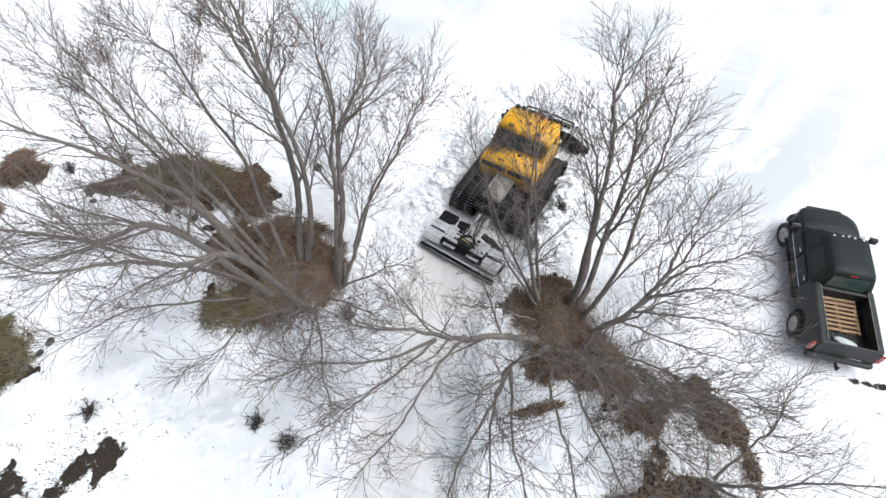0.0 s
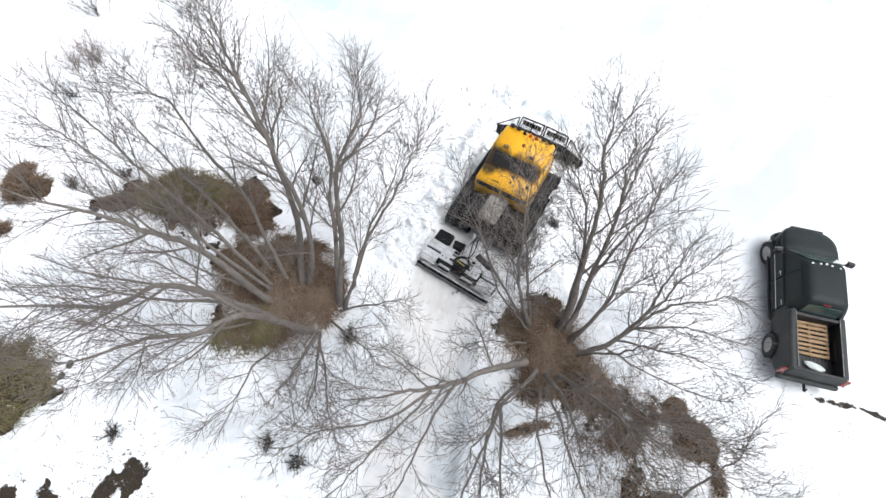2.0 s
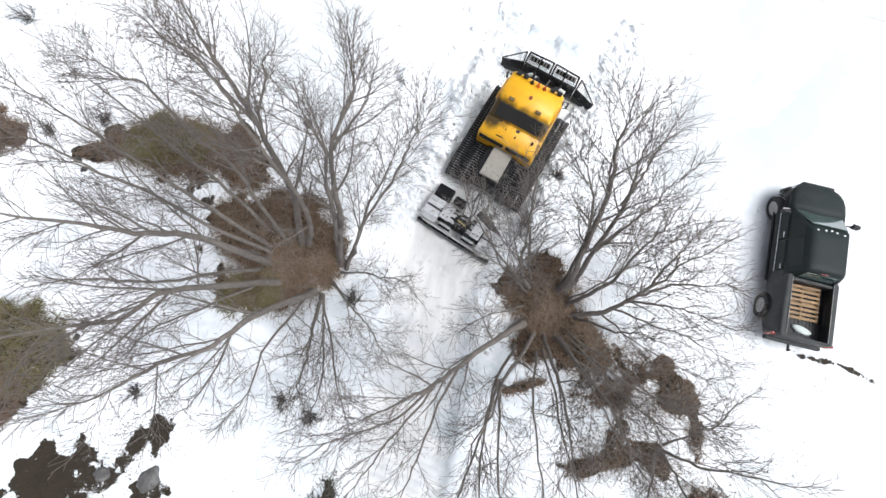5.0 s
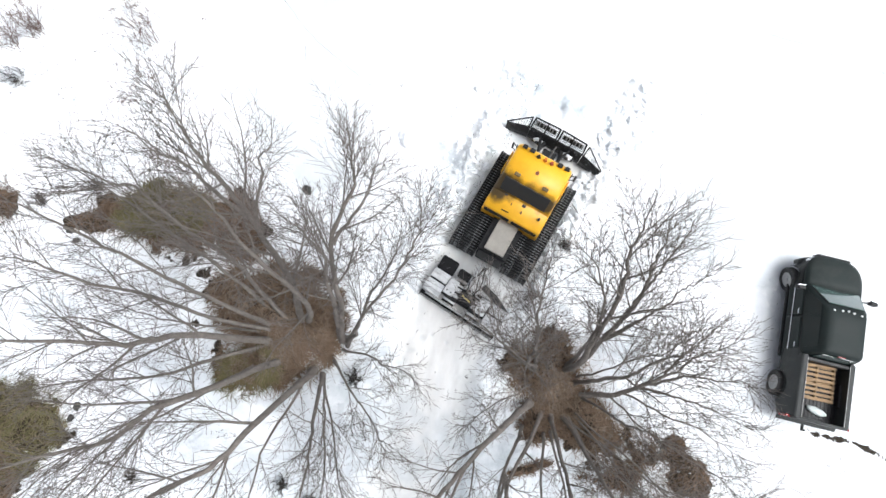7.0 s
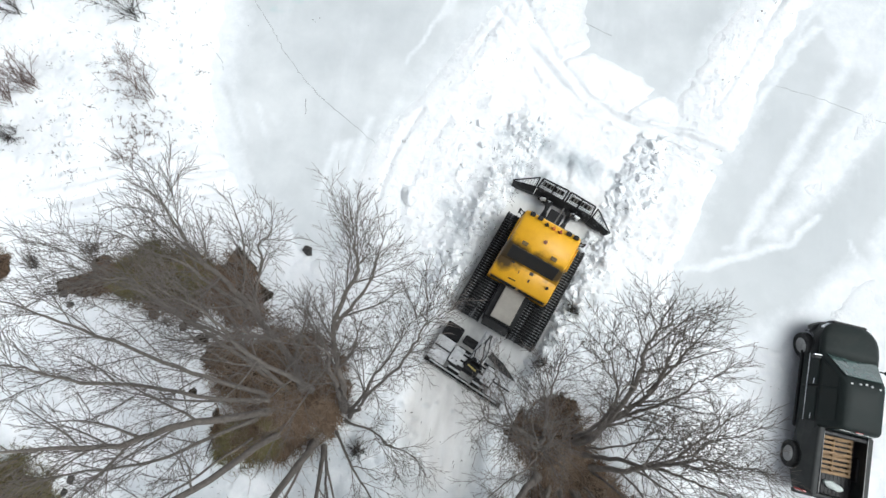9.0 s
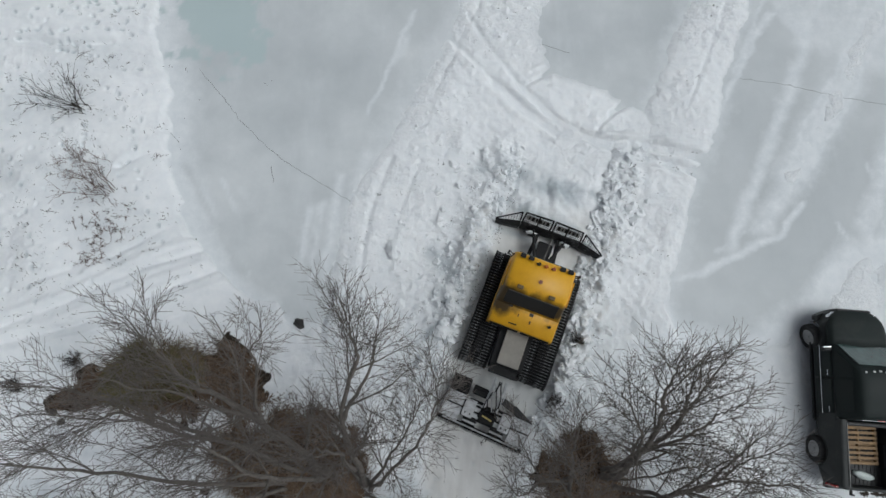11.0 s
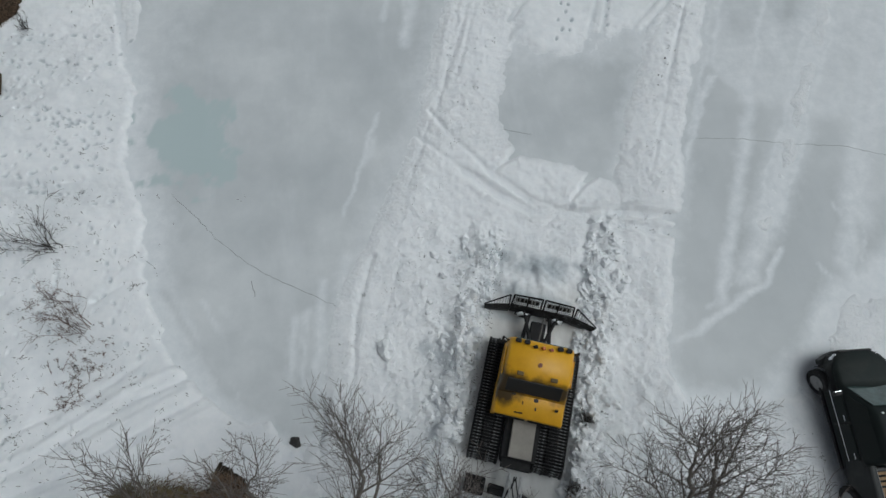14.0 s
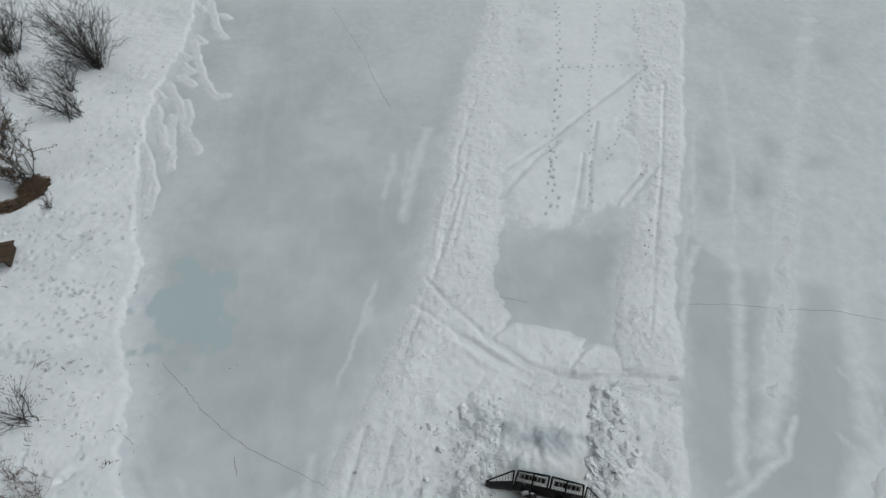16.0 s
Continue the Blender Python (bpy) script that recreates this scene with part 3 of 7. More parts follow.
WEDGE_DRIFTS = [
    ([(-4.55, 17.5), (-4.85, 15.9), (-5.0, 14.6)], 0.13, 0.0, 0.85),
    ([(-4.0, 18.4), (-4.2, 16.4), (-4.4, 14.7)], 0.16, 0.0, 0.85),
    ([(-3.1, 19.3), (-3.7, 16.9), (-4.0, 14.7)], 0.20, 0.0, 0.75),
]
DRIFTS = EAST_DRIFTS + POND_DRIFTS + EDGE_DRIFTS + WEDGE_DRIFTS
# ruts: line, half width, rise
SHORE_RUTS = [
    ([(-15.1, 13.2), (-13.4, 13.8), (-10.5, 15.2), (-8.0, 16.0)], 0.10, -0.10),
    ([(-15.0, 12.6), (-12.4, 13.3), (-10.0, 14.3), (-7.7, 15.3)], 0.10, -0.10),
    ([(-15.0, 12.9), (-12.8, 13.6), (-10.2, 14.75), (-7.9, 15.65)], 0.12, 0.07),
    ([(-15, 12.3), (-12.2, 12.95), (-9.8, 13.95), (-7.4, 14.9)], 0.10, 0.06),
    ([(-14.5, 12.0), (-11.8, 12.6), (-9.0, 13.6)], 0.09, -0.08),
    ([(-15.1, 13.6), (-13.2, 14.2), (-10.6, 15.6), (-8.4, 16.4)], 0.10, 0.06),
    ([(-14.4, 14.6), (-11.6, 15.6), (-9.4, 16.9)], 0.09, -0.06),
    ([(-11.9, 18.85), (-10.9, 19.4), (-10.3, 19.3)], 0.10, -0.09),
    ([(-11.9, 19.2), (-10.9, 19.75), (-10.3, 19.6)], 0.16, 0.04),
    ([(-16.0, 23.7), (-14.3, 23.6), (-12.7, 23.65)], 0.10, -0.09),
    ([(-16.0, 24.05), (-14.3, 23.95), (-12.7, 23.95)], 0.15, 0.04),
    ([(1.6, 22.1), (2.6, 21.1), (3.8, 20.2), (5.3, 19.85), (7.2, 19.65), (9.1, 19.25), (10.0, 18.9)], 0.15, -0.32),
]
CROSSING_RUTS = [
    ([(2.5, 22.0), (3.7, 20.8), (4.6, 20.1), (6.0, 19.55), (7.2, 19.15), (8.9, 18.65)], 0.15, -0.32),
    ([(2.1, 22.0), (3.2, 21.0), (4.3, 20.3), (6.0, 19.75), (7.2, 19.4), (9.0, 18.95)], 0.12, 0.07),
    ([(1.3, 21.9), (2.4, 20.8), (3.7, 19.9)], 0.10, 0.06),
    ([(5.4, 20.15), (7.3, 19.95), (9.2, 19.55)], 0.11, 0.13),
    ([(6.0, 19.25), (7.1, 18.85), (8.8, 18.35)], 0.11, 0.12),
    ([(4.3, 23.0), (2.8, 22.1)], 0.10, -0.12),
    ([(4.0, 23.3), (2.5, 22.4)], 0.10, 0.05),
    ([(5.8, 21.0), (7.5, 21.9)], 0.10, -0.12),
    ([(5.3, 20.4), (6.2, 21.3), (7.4, 22.3)], 0.10, -0.12),
    ([(-0.6, 24.6), (0.6, 23.2), (1.6, 22.1)], 0.10, -0.10),
]
FIELD_RUTS = [
    ([(0.6, 25.0), (1.6, 23.3), (2.5, 22.0)], 0.10, -0.10),
    ([(9.9, 34.1), (7.8, 32.4), (5.0, 30.6)], 0.12, -0.09),
    ([(8.1, 32.2), (6.7, 31.2), (4.4, 28.9)], 0.13, -0.09),
    ([(9.0, 33.2), (7.2, 31.8), (4.7, 29.8)], 0.14, 0.015),
    ([(9.0, 31.1), (8.2, 29.1), (7.3, 26.9)], 0.10, -0.07),
    ([(9.4, 31.0), (8.5, 28.9), (7.7, 27.0)], 0.10, 0.015),
    ([(10.3, 33.2), (9.0, 30.0), (8.1, 27.5)], 0.10, -0.07),
    ([(9.3, 26.4), (10.0, 27.7), (11.1, 28.7), (12.3, 29.9)], 0.10, -0.09),
    ([(8.9, 26.7), (9.7, 28.0), (11.5, 29.6)], 0.09, -0.07),
    ([(14.5, 37.5), (12, 35.6), (9.9, 34.1)], 0.13, -0.09),
]
RIDGE_RUTS = [
    ([(10.2, 25.0), (12.1, 29.0), (15, 36)], 0.08, -0.08),
    ([(13.2, 7.9), (14.6, 7.9), (15.9, 7.3)], 0.12, -0.04),
    ([(1.3, 26.0), (2.6, 29.2), (3.6, 32.4)], 0.09, -0.05),
    ([(1.9, 26.4), (3.2, 30.0)], 0.08, -0.05),
    ([(8.6, 21.2), (10.0, 24.4), (11.8, 28.4)], 0.07, -0.05),
    ([(-2.2, 19.2), (-2.9, 17.2), (-3.2, 15.0)], 0.12, -0.06),
    ([(-1.2, 19.0), (-1.9, 17.0), (-2.2, 15.2)], 0.10, -0.05),
]
RUTS = SHORE_RUTS + CROSSING_RUTS + FIELD_RUTS + RIDGE_RUTS


def cover(x, y, wob):
    """How far the shores and the windrows of snow reach."""
    shore_x = np.interp(y, [p[1] for p in SHORE], [p[0] for p in SHORE])
    south_y = np.interp(x, [p[0] for p in SOUTH], [p[1] for p in SOUTH])
    left, south = shore_x - x + wob * 0.55 + (y < 13.2) * -9.0, south_y - y + wob * 0.7
    return left, south


def land(x, y):
    """Height of the snow, and how far it is packed, bare earth, thin over the ice or greyed for shade."""
    wob = fbm(x, y, 1.3, 11, 5) * 0.9
    left, south = cover(x, y, wob)
    nick = fbm(x, y, 0.35, 17, 4) * 0.35
    left = 0.55 * step(left + nick, -0.05, 0.28) + 0.45 * step(left, -0.3, 1.9)
    south = 0.35 * step(south + nick * 1.3, -0.15, 0.4) + 0.65 * step(south, -0.4, 1.4)
    ashore = np.maximum(left, south)
    bend = fbm(x, y, 0.7, 19, 4) * 0.42
    xb, yb = x + bend, y + fbm(x, y, 0.9, 20, 4) * 0.42
    rough = fbm(x, y, 0.5, 31, 4)
    lump = fbm(x, y, 0.9, 35, 5)
    chop = np.abs(fbm(x, y, 0.42, 37, 3))
    low = step(x, 8.0, 10.5) * step(-np.hypot(x - 13, y - 11), -9, -5)
    h = -0.05 + ashore * ((0.28 + fbm(x, y, 6.0, 21) * 0.35) * (1 - 0.72 * low) + rough * 0.07 + fbm(x, y, 1.6, 25) * 0.12)
    # windrows of snow over the ice
    wob = wob * 0.7 + fbm(x, y, 0.36, 13, 3) * 0.28
    mid = strip(x, y, MID_L, MID_R, 1.2, wob * 0.8)
    right = strip(x, y, RIGHT_L, RIGHT_R, 0.7, wob * 0.9)
    h = np.maximum(h, -0.05 + mid * (0.16 + rough * 0.10 + lump * 0.09 + 0.08 * chop))
    h = np.maximum(h, -0.05 + right * (0.15 + rough * 0.10 + 0.08 * lump + 0.09 * chop))
    h = h + right * 0.07 * fbm(x * 0.45, y * 2.0, 0.8, 59, 4) * step(h, 0.0, 0.1)
    field = strip(x, y, FIELD_L, FIELD_R, 0.9, fbm(x, y, 1.7, 15, 6) * 3.4)
    h = np.maximum(h, -0.05 + field * (0.15 + rough * 0.05))
    # a raised lip and a runner's groove along the edges of the windrows
    lip = 0.4 + 1.8 * np.maximum(0, lump + 0.25)
    h = h + (np.exp(-((line_gap(xb + wob * 0.15, yb, EDGE_TRACK) / 0.10) ** 2)) * 0.015 * lip - ridge(xb, y, [(px + 0.30, py - 0.1) for px, py in EDGE_TRACK], 0.08) * 0.035) * step(h, -0.05, 0.03)
    for line, w, a in ((MID_L[1:10], 0.6, 0.04), (RIGHT_R[:8], 0.35, 0.06), (RIGHT_L[2:9], 0.3, 0.05)):
        h = h + ridge(x, y, line, w) * a * lip * step(h, -0.04, 0.06)
    # drifts of snow on the ice
    thin = np.zeros_like(h)
    for line, w, a, d in DRIFTS:
        if a:
            k = ridge(xb, yb, line, w)
            h = np.maximum(h, -0.05 + k * (0.05 + a) * (0.86 + 2.2 * lump + 0.6 * rough))
    # wind-cut lips along the far shore
    for line in FINGERS:
        k = ridge(x + 0.5 * bend, yb, line, 0.13)
        base = ridge(x + 0.24 + 0.5 * bend, yb, line, 0.30)
        h = np.maximum(h, -0.05 + base * (0.085 + 0.10 * lump) + k * (0.055 + 0.15 * np.maximum(lump, -0.2)))
    # ruts and tracks
    for line, w, a in RUTS:
        h = h + ridge(x + 0.3 * bend, y + 0.3 * bend, line, w) * a * (1.0 + 0.5 * ashore) * step(h, -0.03, 0.06) * (0.75 + 1.2 * lump)
    solid = np.maximum(np.maximum(ashore, mid), np.maximum(right, field))
    h = np.maximum(h, 0.07 * step(solid, 0.6, 0.95) - 0.05)
    # the groomed lane and the churned banks beside it
    lane = strip(x, y, LANE_L, LANE_R, 0.28, wob * 0.2) * (1 - step(y + wob * 1.5, 16.3, 17.6))
    d_l = x - np.interp(y, [p[1] for p in LANE_L], [p[0] for p in LANE_L])
    d_r = np.interp(y, [p[1] for p in LANE_R], [p[0] for p in LANE_R]) - x
    off = np.maximum(-d_l, -d_r)
    along = step(y, 8.5, 11.5) * step(-y - wob * 2.5, -21.0, -17.8)
    bank = step(off, 0.0, 0.35) * (1 - step(off + wob * 0.9, 0.5, 2.0)) * along
    bank = np.maximum(bank, 0.4 * step(-off, 0, 0.4) * step(y, 16.6, 17.8) * along)
    h = h + bank * (0.03 + (1.35 - 0.65 * (x > 2.5)) * np.maximum(0, fbm(x, y, 0.9, 51, 6) + 0.06) + 0.55 * np.maximum(0, fbm(x, y, 0.42, 53, 4) + 0.02) + 0.30 * np.abs(fbm(x, y, 0.3, 57, 3)))
    loose = step(off, 0.2, 1.0) * (1 - step(off + wob * 1.4, 1.6, 4.6)) * step(y, 8.0, 10.5) * step(-y - wob * 2.5, -20.5, -15.5)
    h = h + loose * (0.42 * np.maximum(0, fbm(x, y, 0.8, 55, 5) + 0.03) + 0.22 * np.abs(fbm(x, y, 0.33, 56, 3)) - 0.03) * step(h, 0.0, 0.08)
    h = h + 0.12 * step(np.maximum(mid, right), 0.5, 0.9) * np.maximum(0, fbm(x, y, 0.38, 58, 4) + 0.02) * step(h, 0.0, 0.1)
    h = h * (1 - lane) + lane * (0.05 + 0.012 * fbm(x, y, 0.8, 61) + 0.010 * np.sin(d_l * 2 * math.pi / 0.42) * step(-y, -30, -5))
    pile = np.exp(-(((x - 3.3) / 1.3) ** 2 + ((y - 17.5) / 0.9) ** 2))
    h = h + pile * (0.10 + 0.9 * np.maximum(0, fbm(x, y, 0.55, 63, 5) + 0.05))
    south_lane = lane * step(-y, -4.5, -2.5)
    h = h + south_lane * 0.03 * np.sin((y + 0.2 * x) * 2 * math.pi / 0.30)
    # wind-rippled snow on the shore
    h = h + ashore * (0.15 * fbm(x + 0.5 * y, 2.2 * y - 0.8 * x, 2.2, 75, 5) + 0.10 * np.abs(fbm(x + 0.6 * y, 2.0 * y - 0.9 * x, 0.9, 76, 3)) * step(-x, 4, 6))
    h = h - ashore * 0.05 * step(fbm(x, y, 0.45, 77, 2), 0.34, 0.42)
    # mounds of dead grass and bare earth
    for line, w, a in FIELD_RUTS:
        if a < 0:
            thin = np.maximum(thin, 0.26 * (1 + 3 * lump) * ridge(x + 0.55 * bend, y + 0.55 * bend, line, w * 1.1) * step(y, 24.5, 26.5))
    earth = np.zeros_like(h)
    edge = fbm(x, y, 0.6, 81, 6) * 1.5 + fbm(x, y, 1.7, 83, 3) * 1.1
    for cx, cy, a, b, turn, top, e in MOUNDS:
        d = blob(x, y, cx, cy, a, b, turn) + edge
        k = 1 - step(d - 0.72 * edge, 0.05, 1.12)
        k = np.minimum(k, 1 - step(d, 0.55, 1.15))
        h = np.maximum(h, h * (1 - k) + k * (0.32 + top) * (0.9 + 0.5 * rough))
        earth = np.maximum(earth, e * (1 - step(d, 0.72, 1.12)))
    for cx, cy, a, b, turn, e in BARE:
        earth = np.maximum(earth, e * (1 - step(blob(x, y, cx, cy, a, b, turn) + edge * 1.3, 0.6, 1.25)))
    earth = earth * (1 - 0.55 * ridge(xb, yb, [(-7.7, 1.3), (-8.6, -0.8), (-9.1, -1.7), (-9.7, -2.8)], 0.2))
    debris = ridge(x, y, [(2.6, 9.4), (3.4, 11.2), (4.1, 13.0)], 0.3)
    earth = np.maximum(earth, 0.42 * debris)
    earth = np.maximum(earth, 0.66 * ridge(x, y, [(13.0, 7.95), (14.4, 7.9), (15.6, 7.5)], 0.16))
    earth = np.maximum(earth, 0.45 * ridge(x, y, [(-12.6, 19.0), (-12.2, 17.4), (-12.2, 15.6)], 0.35))
    thin = np.maximum(thin, (0.2 + 0.3 * step(-y, -12, -9)) * ashore * step(-x, -9, -7) * step(fbm(x + 0.4 * y, 1.6 * y, 2.4, 93, 6), -0.08, 0.2))
    packed = np.clip(lane + 0.55 * bank * step(fbm(x, y, 1.2, 91), 0.0, 0.2), 0, 1)
    thin = np.maximum(thin, (1 - step(h, -0.02, 0.05)) * 0.25)
    thin = np.maximum(thin, 0.2 * field * step(fbm(x, y, 1.8, 95, 5), -0.05, 0.25))
    # grey patches of churned, pressed snow, the pile's shade painted into their colour
    for line, w, k in (([(2.2, 18.7), (3.2, 18.3), (4.2, 17.8)], 0.42, 0.85), ([(1.9, 17.4), (3.0, 17.0), (4.2, 16.5)], 0.30, 0.7), ([(0.9, 18.8), (1.9, 19.0)], 0.16, 0.6), ([(1.5, 16.65), (2.5, 16.3)], 0.16, 0.6), ([(4.9, 18.0), (5.6, 17.3)], 0.15, 0.7), ([(-0.7, 15.8), (-0.1, 15.2), (0.4, 14.7)], 0.28, 0.6), ([(3.9, 13.9), (4.9, 13.0)], 0.25, 0.5)):
        thin = np.maximum(thin, k * ridge(xb, yb, line, w) * step(fbm(x, y, 0.8, 65, 5), -0.16, 0.08))
    # round the trees: thin icy snow, with the trees' shade painted in as grey
    near_thin_shade = step(-y, -10.0, -4.0) * step(fbm(x, y, 2.2, 97, 6), -0.08, 0.22)
    thin = np.maximum(thin, 0.8 * step(-y, -4.2, -0.8) * step(fbm(x, y, 1.5, 103, 6), -0.14, 0.14) * np.exp(-((x - 1.0) / 8.0) ** 2))
    thin = np.maximum(thin, 0.30 * step(-y, -6.5, -2.5) * step(-np.abs(x), -11, -8))
    thin = np.maximum(thin, near_thin_shade * (0.50 + 0.4 * np.exp(-((x - 3.0) / 4.0) ** 2)))
    still = np.maximum(0.9 * field * (1 - np.maximum(mid, right)), 0.85 * ashore * step(fbm(x + 0.5 * y, 1.5 * y - 0.3 * x, 3.2, 98, 4), -0.24, 0.02) * np.maximum(step(-x, 4, 6), step(-y, -6, -3)))
    h = h + (ashore * rough * 0.10 + 0.055 * fbm(x, y, 0.19, 99, 4)) * step(h, 0.0, 0.12) * (1 - still)
    smooth_drift = 0.75 * np.maximum(mid, right) * step(fbm(x + 0.3 * y, y, 1.5, 96, 5), -0.12, 0.12) * (1 - np.clip(bank + loose, 0, 1))
    calm = np.maximum(np.maximum(lane, still), smooth_drift)
    return h, packed, earth, thin, calm


CLEAR_X, CLEAR_Y = [8, 11.9, 12.3, 13.0, 14.5, 15.2, 17.4, 20, 26], [26.5, 25.9, 25.2, 23.7, 23.1, 22.4, 22.3, 20.0, 20.0]


def swept_ice(x, y):
    """Where the wind has swept the eastern ice bare."""
    wob = fbm(x, y, 1.3, 11, 5) * 0.9
    return 0.6 * step(np.interp(x, CLEAR_X, CLEAR_Y) - y - wob * 0.8, -0.7, 0.35) * step(x, 6, 8.5) * step(-x + wob, -18.0, -16.0)


def dust(x, y):
    """Thickness of the snow dust on the ice, fading away from the snow's edges, cut back where the far shore's lips are
    shaded.
    """
    wob = fbm(x, y, 1.3, 11, 5) * 0.9
    left, south = cover(x, y, wob)
    d = np.maximum(step(left, -1.7, 0.2), step(south, -1.3, 0.2))
    xb, yb = x + fbm(x, y, 0.7, 19, 4) * 0.42, y + fbm(x, y, 0.9, 20, 4) * 0.42
    d = np.maximum(d, 0.9 * strip(x + 0.6, y, MID_L, MID_R, 1.3, wob))
    d = np.maximum(d, 0.85 * strip(x, y, RIGHT_L, RIGHT_R, 0.9, wob + 0.35))
    d = np.maximum(d, strip(x, y, FIELD_L, FIELD_R, 1.1, 0.5 + fbm(x, y, 1.7, 15, 6) * 3.4))
    for line, w, a, k in DRIFTS:
        d = np.maximum(d, k * np.exp(-(line_gap(xb, yb, line) / (w * 1.5)) ** 2))
    for line in FINGERS:
        d = np.maximum(d, 0.85 * ridge(xb, yb, [(px - 0.2, py) for px, py in line], 0.30))
        # shade line east of each lip, painted by taking dust off the ice
        d = d - 0.6 * ridge(xb, yb, [(px + 0.17, py + 0.04) for px, py in line], 0.09)
    d = np.maximum(d, 0.34 * step(-y, -18.5, -14.5) * step(-x, 3, 4.5))
    clear_y = np.interp(x, CLEAR_X, CLEAR_Y)
    veil = 0.66 + 0.75 * fbm(x, y * 0.45, 0.9, 121, 5)
    for cx, cy, a, b in ((22.6, 39.6, 1.3, 3.2), (16.3, 27.9, 0.5, 1.1), (14.0, 27.5, 0.7, 0.9), (18.2, 30.5, 0.5, 1.0), (20.0, 29.1, 0.8, 0.6), (15.8, 31.8, 0.5, 1.0), (26.0, 37.6, 0.8, 1.6), (14.6, 29.6, 0.6, 1.2)):
        veil = veil - 0.55 * np.exp(-blob(xb, yb, cx, cy, a, b, -28) ** 2)
    d = np.maximum(d, veil * step(y - clear_y + wob * 0.8, -0.35, 0.7) * step(x, 8, 10.5))
    d = np.maximum(d, (0.5 + 0.6 * fbm(x + 0.5 * y, 2.4 * y - x, 1.6, 125, 5)) * step(x + wob, 16.3, 18.0) * step(-y, -21.5, -19.0))
    d = np.maximum(d, (0.52 + 0.5 * fbm(x, y * 0.6, 2.6, 123, 5)) * step(y, 31, 43) * step(x, -9, 0))
    d = np.maximum(d, 0.34 * step(-line_gap(x, y, [(-10.5, 29), (-9.0, 33), (-8.5, 40), (-7, 50)]), -2.2, -0.6))
    for line, w, a in (([(-9.6, 18.9), (-8.5, 17.1), (-7.2, 15.1)], 0.13, 0.55), ([(-7.9, 18.0), (-6.8, 16.2), (-6.0, 14.8)], 0.16, 0.4), ([(-5.25, 17.0), (-5.4, 15.4)], 0.06, 0.4), ([(-4.75, 17.0), (-5.0, 15.2)], 0.06, 0.4), ([(-3.5, 17.6), (-3.9, 15.2)], 0.10, 0.4), ([(-7.2, 16.4), (-6.2, 15.2), (-5.3, 14.2), (-4.7, 14.0)], 0.7, 0.95)):
        d = d - a * ridge(x, y, line, w)
    return np.clip(d, 0, 1)


def axis_steps(lo, hi, fine, far):
    mid = np.arange(lo, hi + fine / 2, fine)
    out = [fine * 1.6]
    while sum(out) < far:
        out.append(out[-1] * 1.35)
    ext = np.cumsum(out)
    return np.r_[lo - ext[::-1], mid, hi + ext]


def sheet(name, xs, ys, zs, material, attributes):
    nx, ny = len(xs), len(ys)
    X, Y = np.meshgrid(xs, ys, indexing="ij")
    co = np.stack([X, Y, zs], -1).reshape(-1, 3)
    idx = np.arange(nx * ny).reshape(nx, ny)
    quads = np.stack([idx[:-1, :-1], idx[1:, :-1], idx[1:, 1:], idx[:-1, 1:]], -1).reshape(-1, 4)
    me = bpy.data.meshes.new(name)
    me.vertices.add(len(co))
    me.vertices.foreach_set("co", co.ravel())
    me.loops.add(quads.size)
    me.loops.foreach_set("vertex_index", quads.ravel())
    me.polygons.add(len(quads))
    me.polygons.foreach_set("loop_start", np.arange(0, quads.size, 4))
    me.update(calc_edges=True)
    for key, values in attributes.items():
        me.attributes.new(key, "FLOAT", "POINT").data.foreach_set("value", values.astype(np.float32).ravel())
    me.materials.append(material)
    me.shade_smooth()
    return new(name, me)


GX, GY = axis_steps(-19, 21, 0.06, 600), axis_steps(-5, 47, 0.06, 600)
XX, YY = np.meshgrid(GX, GY, indexing="ij")
H, PACKED, EARTH, THIN_OR_SHADE, CALM = land(XX, YY)


def stamp(x, y, turn, a, b, depth, pressed):
    """Presses one oval print into the snow."""
    i0, i1 = np.searchsorted(GX, (x - 0.4, x + 0.4))
    j0, j1 = np.searchsorted(GY, (y - 0.4, y + 0.4))
    k = 1 - step(blob(XX[i0:i1, j0:j1], YY[i0:i1, j0:j1], x, y, a, b, turn), 0.55, 1.15)
    rim = np.exp(-((blob(XX[i0:i1, j0:j1], YY[i0:i1, j0:j1], x, y, a, b, turn) - 1.35) / 0.3) ** 2)
    was = H[i0:i1, j0:j1].copy()
    H[i0:i1, j0:j1] = np.maximum(was + (0.2 * rim - k) * depth, np.minimum(was, 0.012))
    THIN_OR_SHADE[i0:i1, j0:j1] = np.maximum(THIN_OR_SHADE[i0:i1, j0:j1], k * pressed)


def trail(rng, pts, gap, wide, a, b, depth, pressed):
    side = 1
    for (ax, ay), (bx, by) in zip(pts, pts[1:]):
        n = max(1, int(math.hypot(bx - ax, by - ay) / gap))
        turn = math.degrees(math.atan2(by - ay, bx - ax))
        c, s = math.cos(radians(turn)), math.sin(radians(turn))
        for i in range(n):
            side = -side
            x, y = ax + (bx - ax) * i / n - s * wide * side + rng.gauss(0, 0.05), ay + (by - ay) * i / n + c * wide * side + rng.gauss(0, 0.05)
            k = rng.uniform(0.8, 1.2)
            stamp(x, y, turn + rng.gauss(0, 14), a * k, b * k, depth * rng.uniform(0.6, 1.15), pressed)


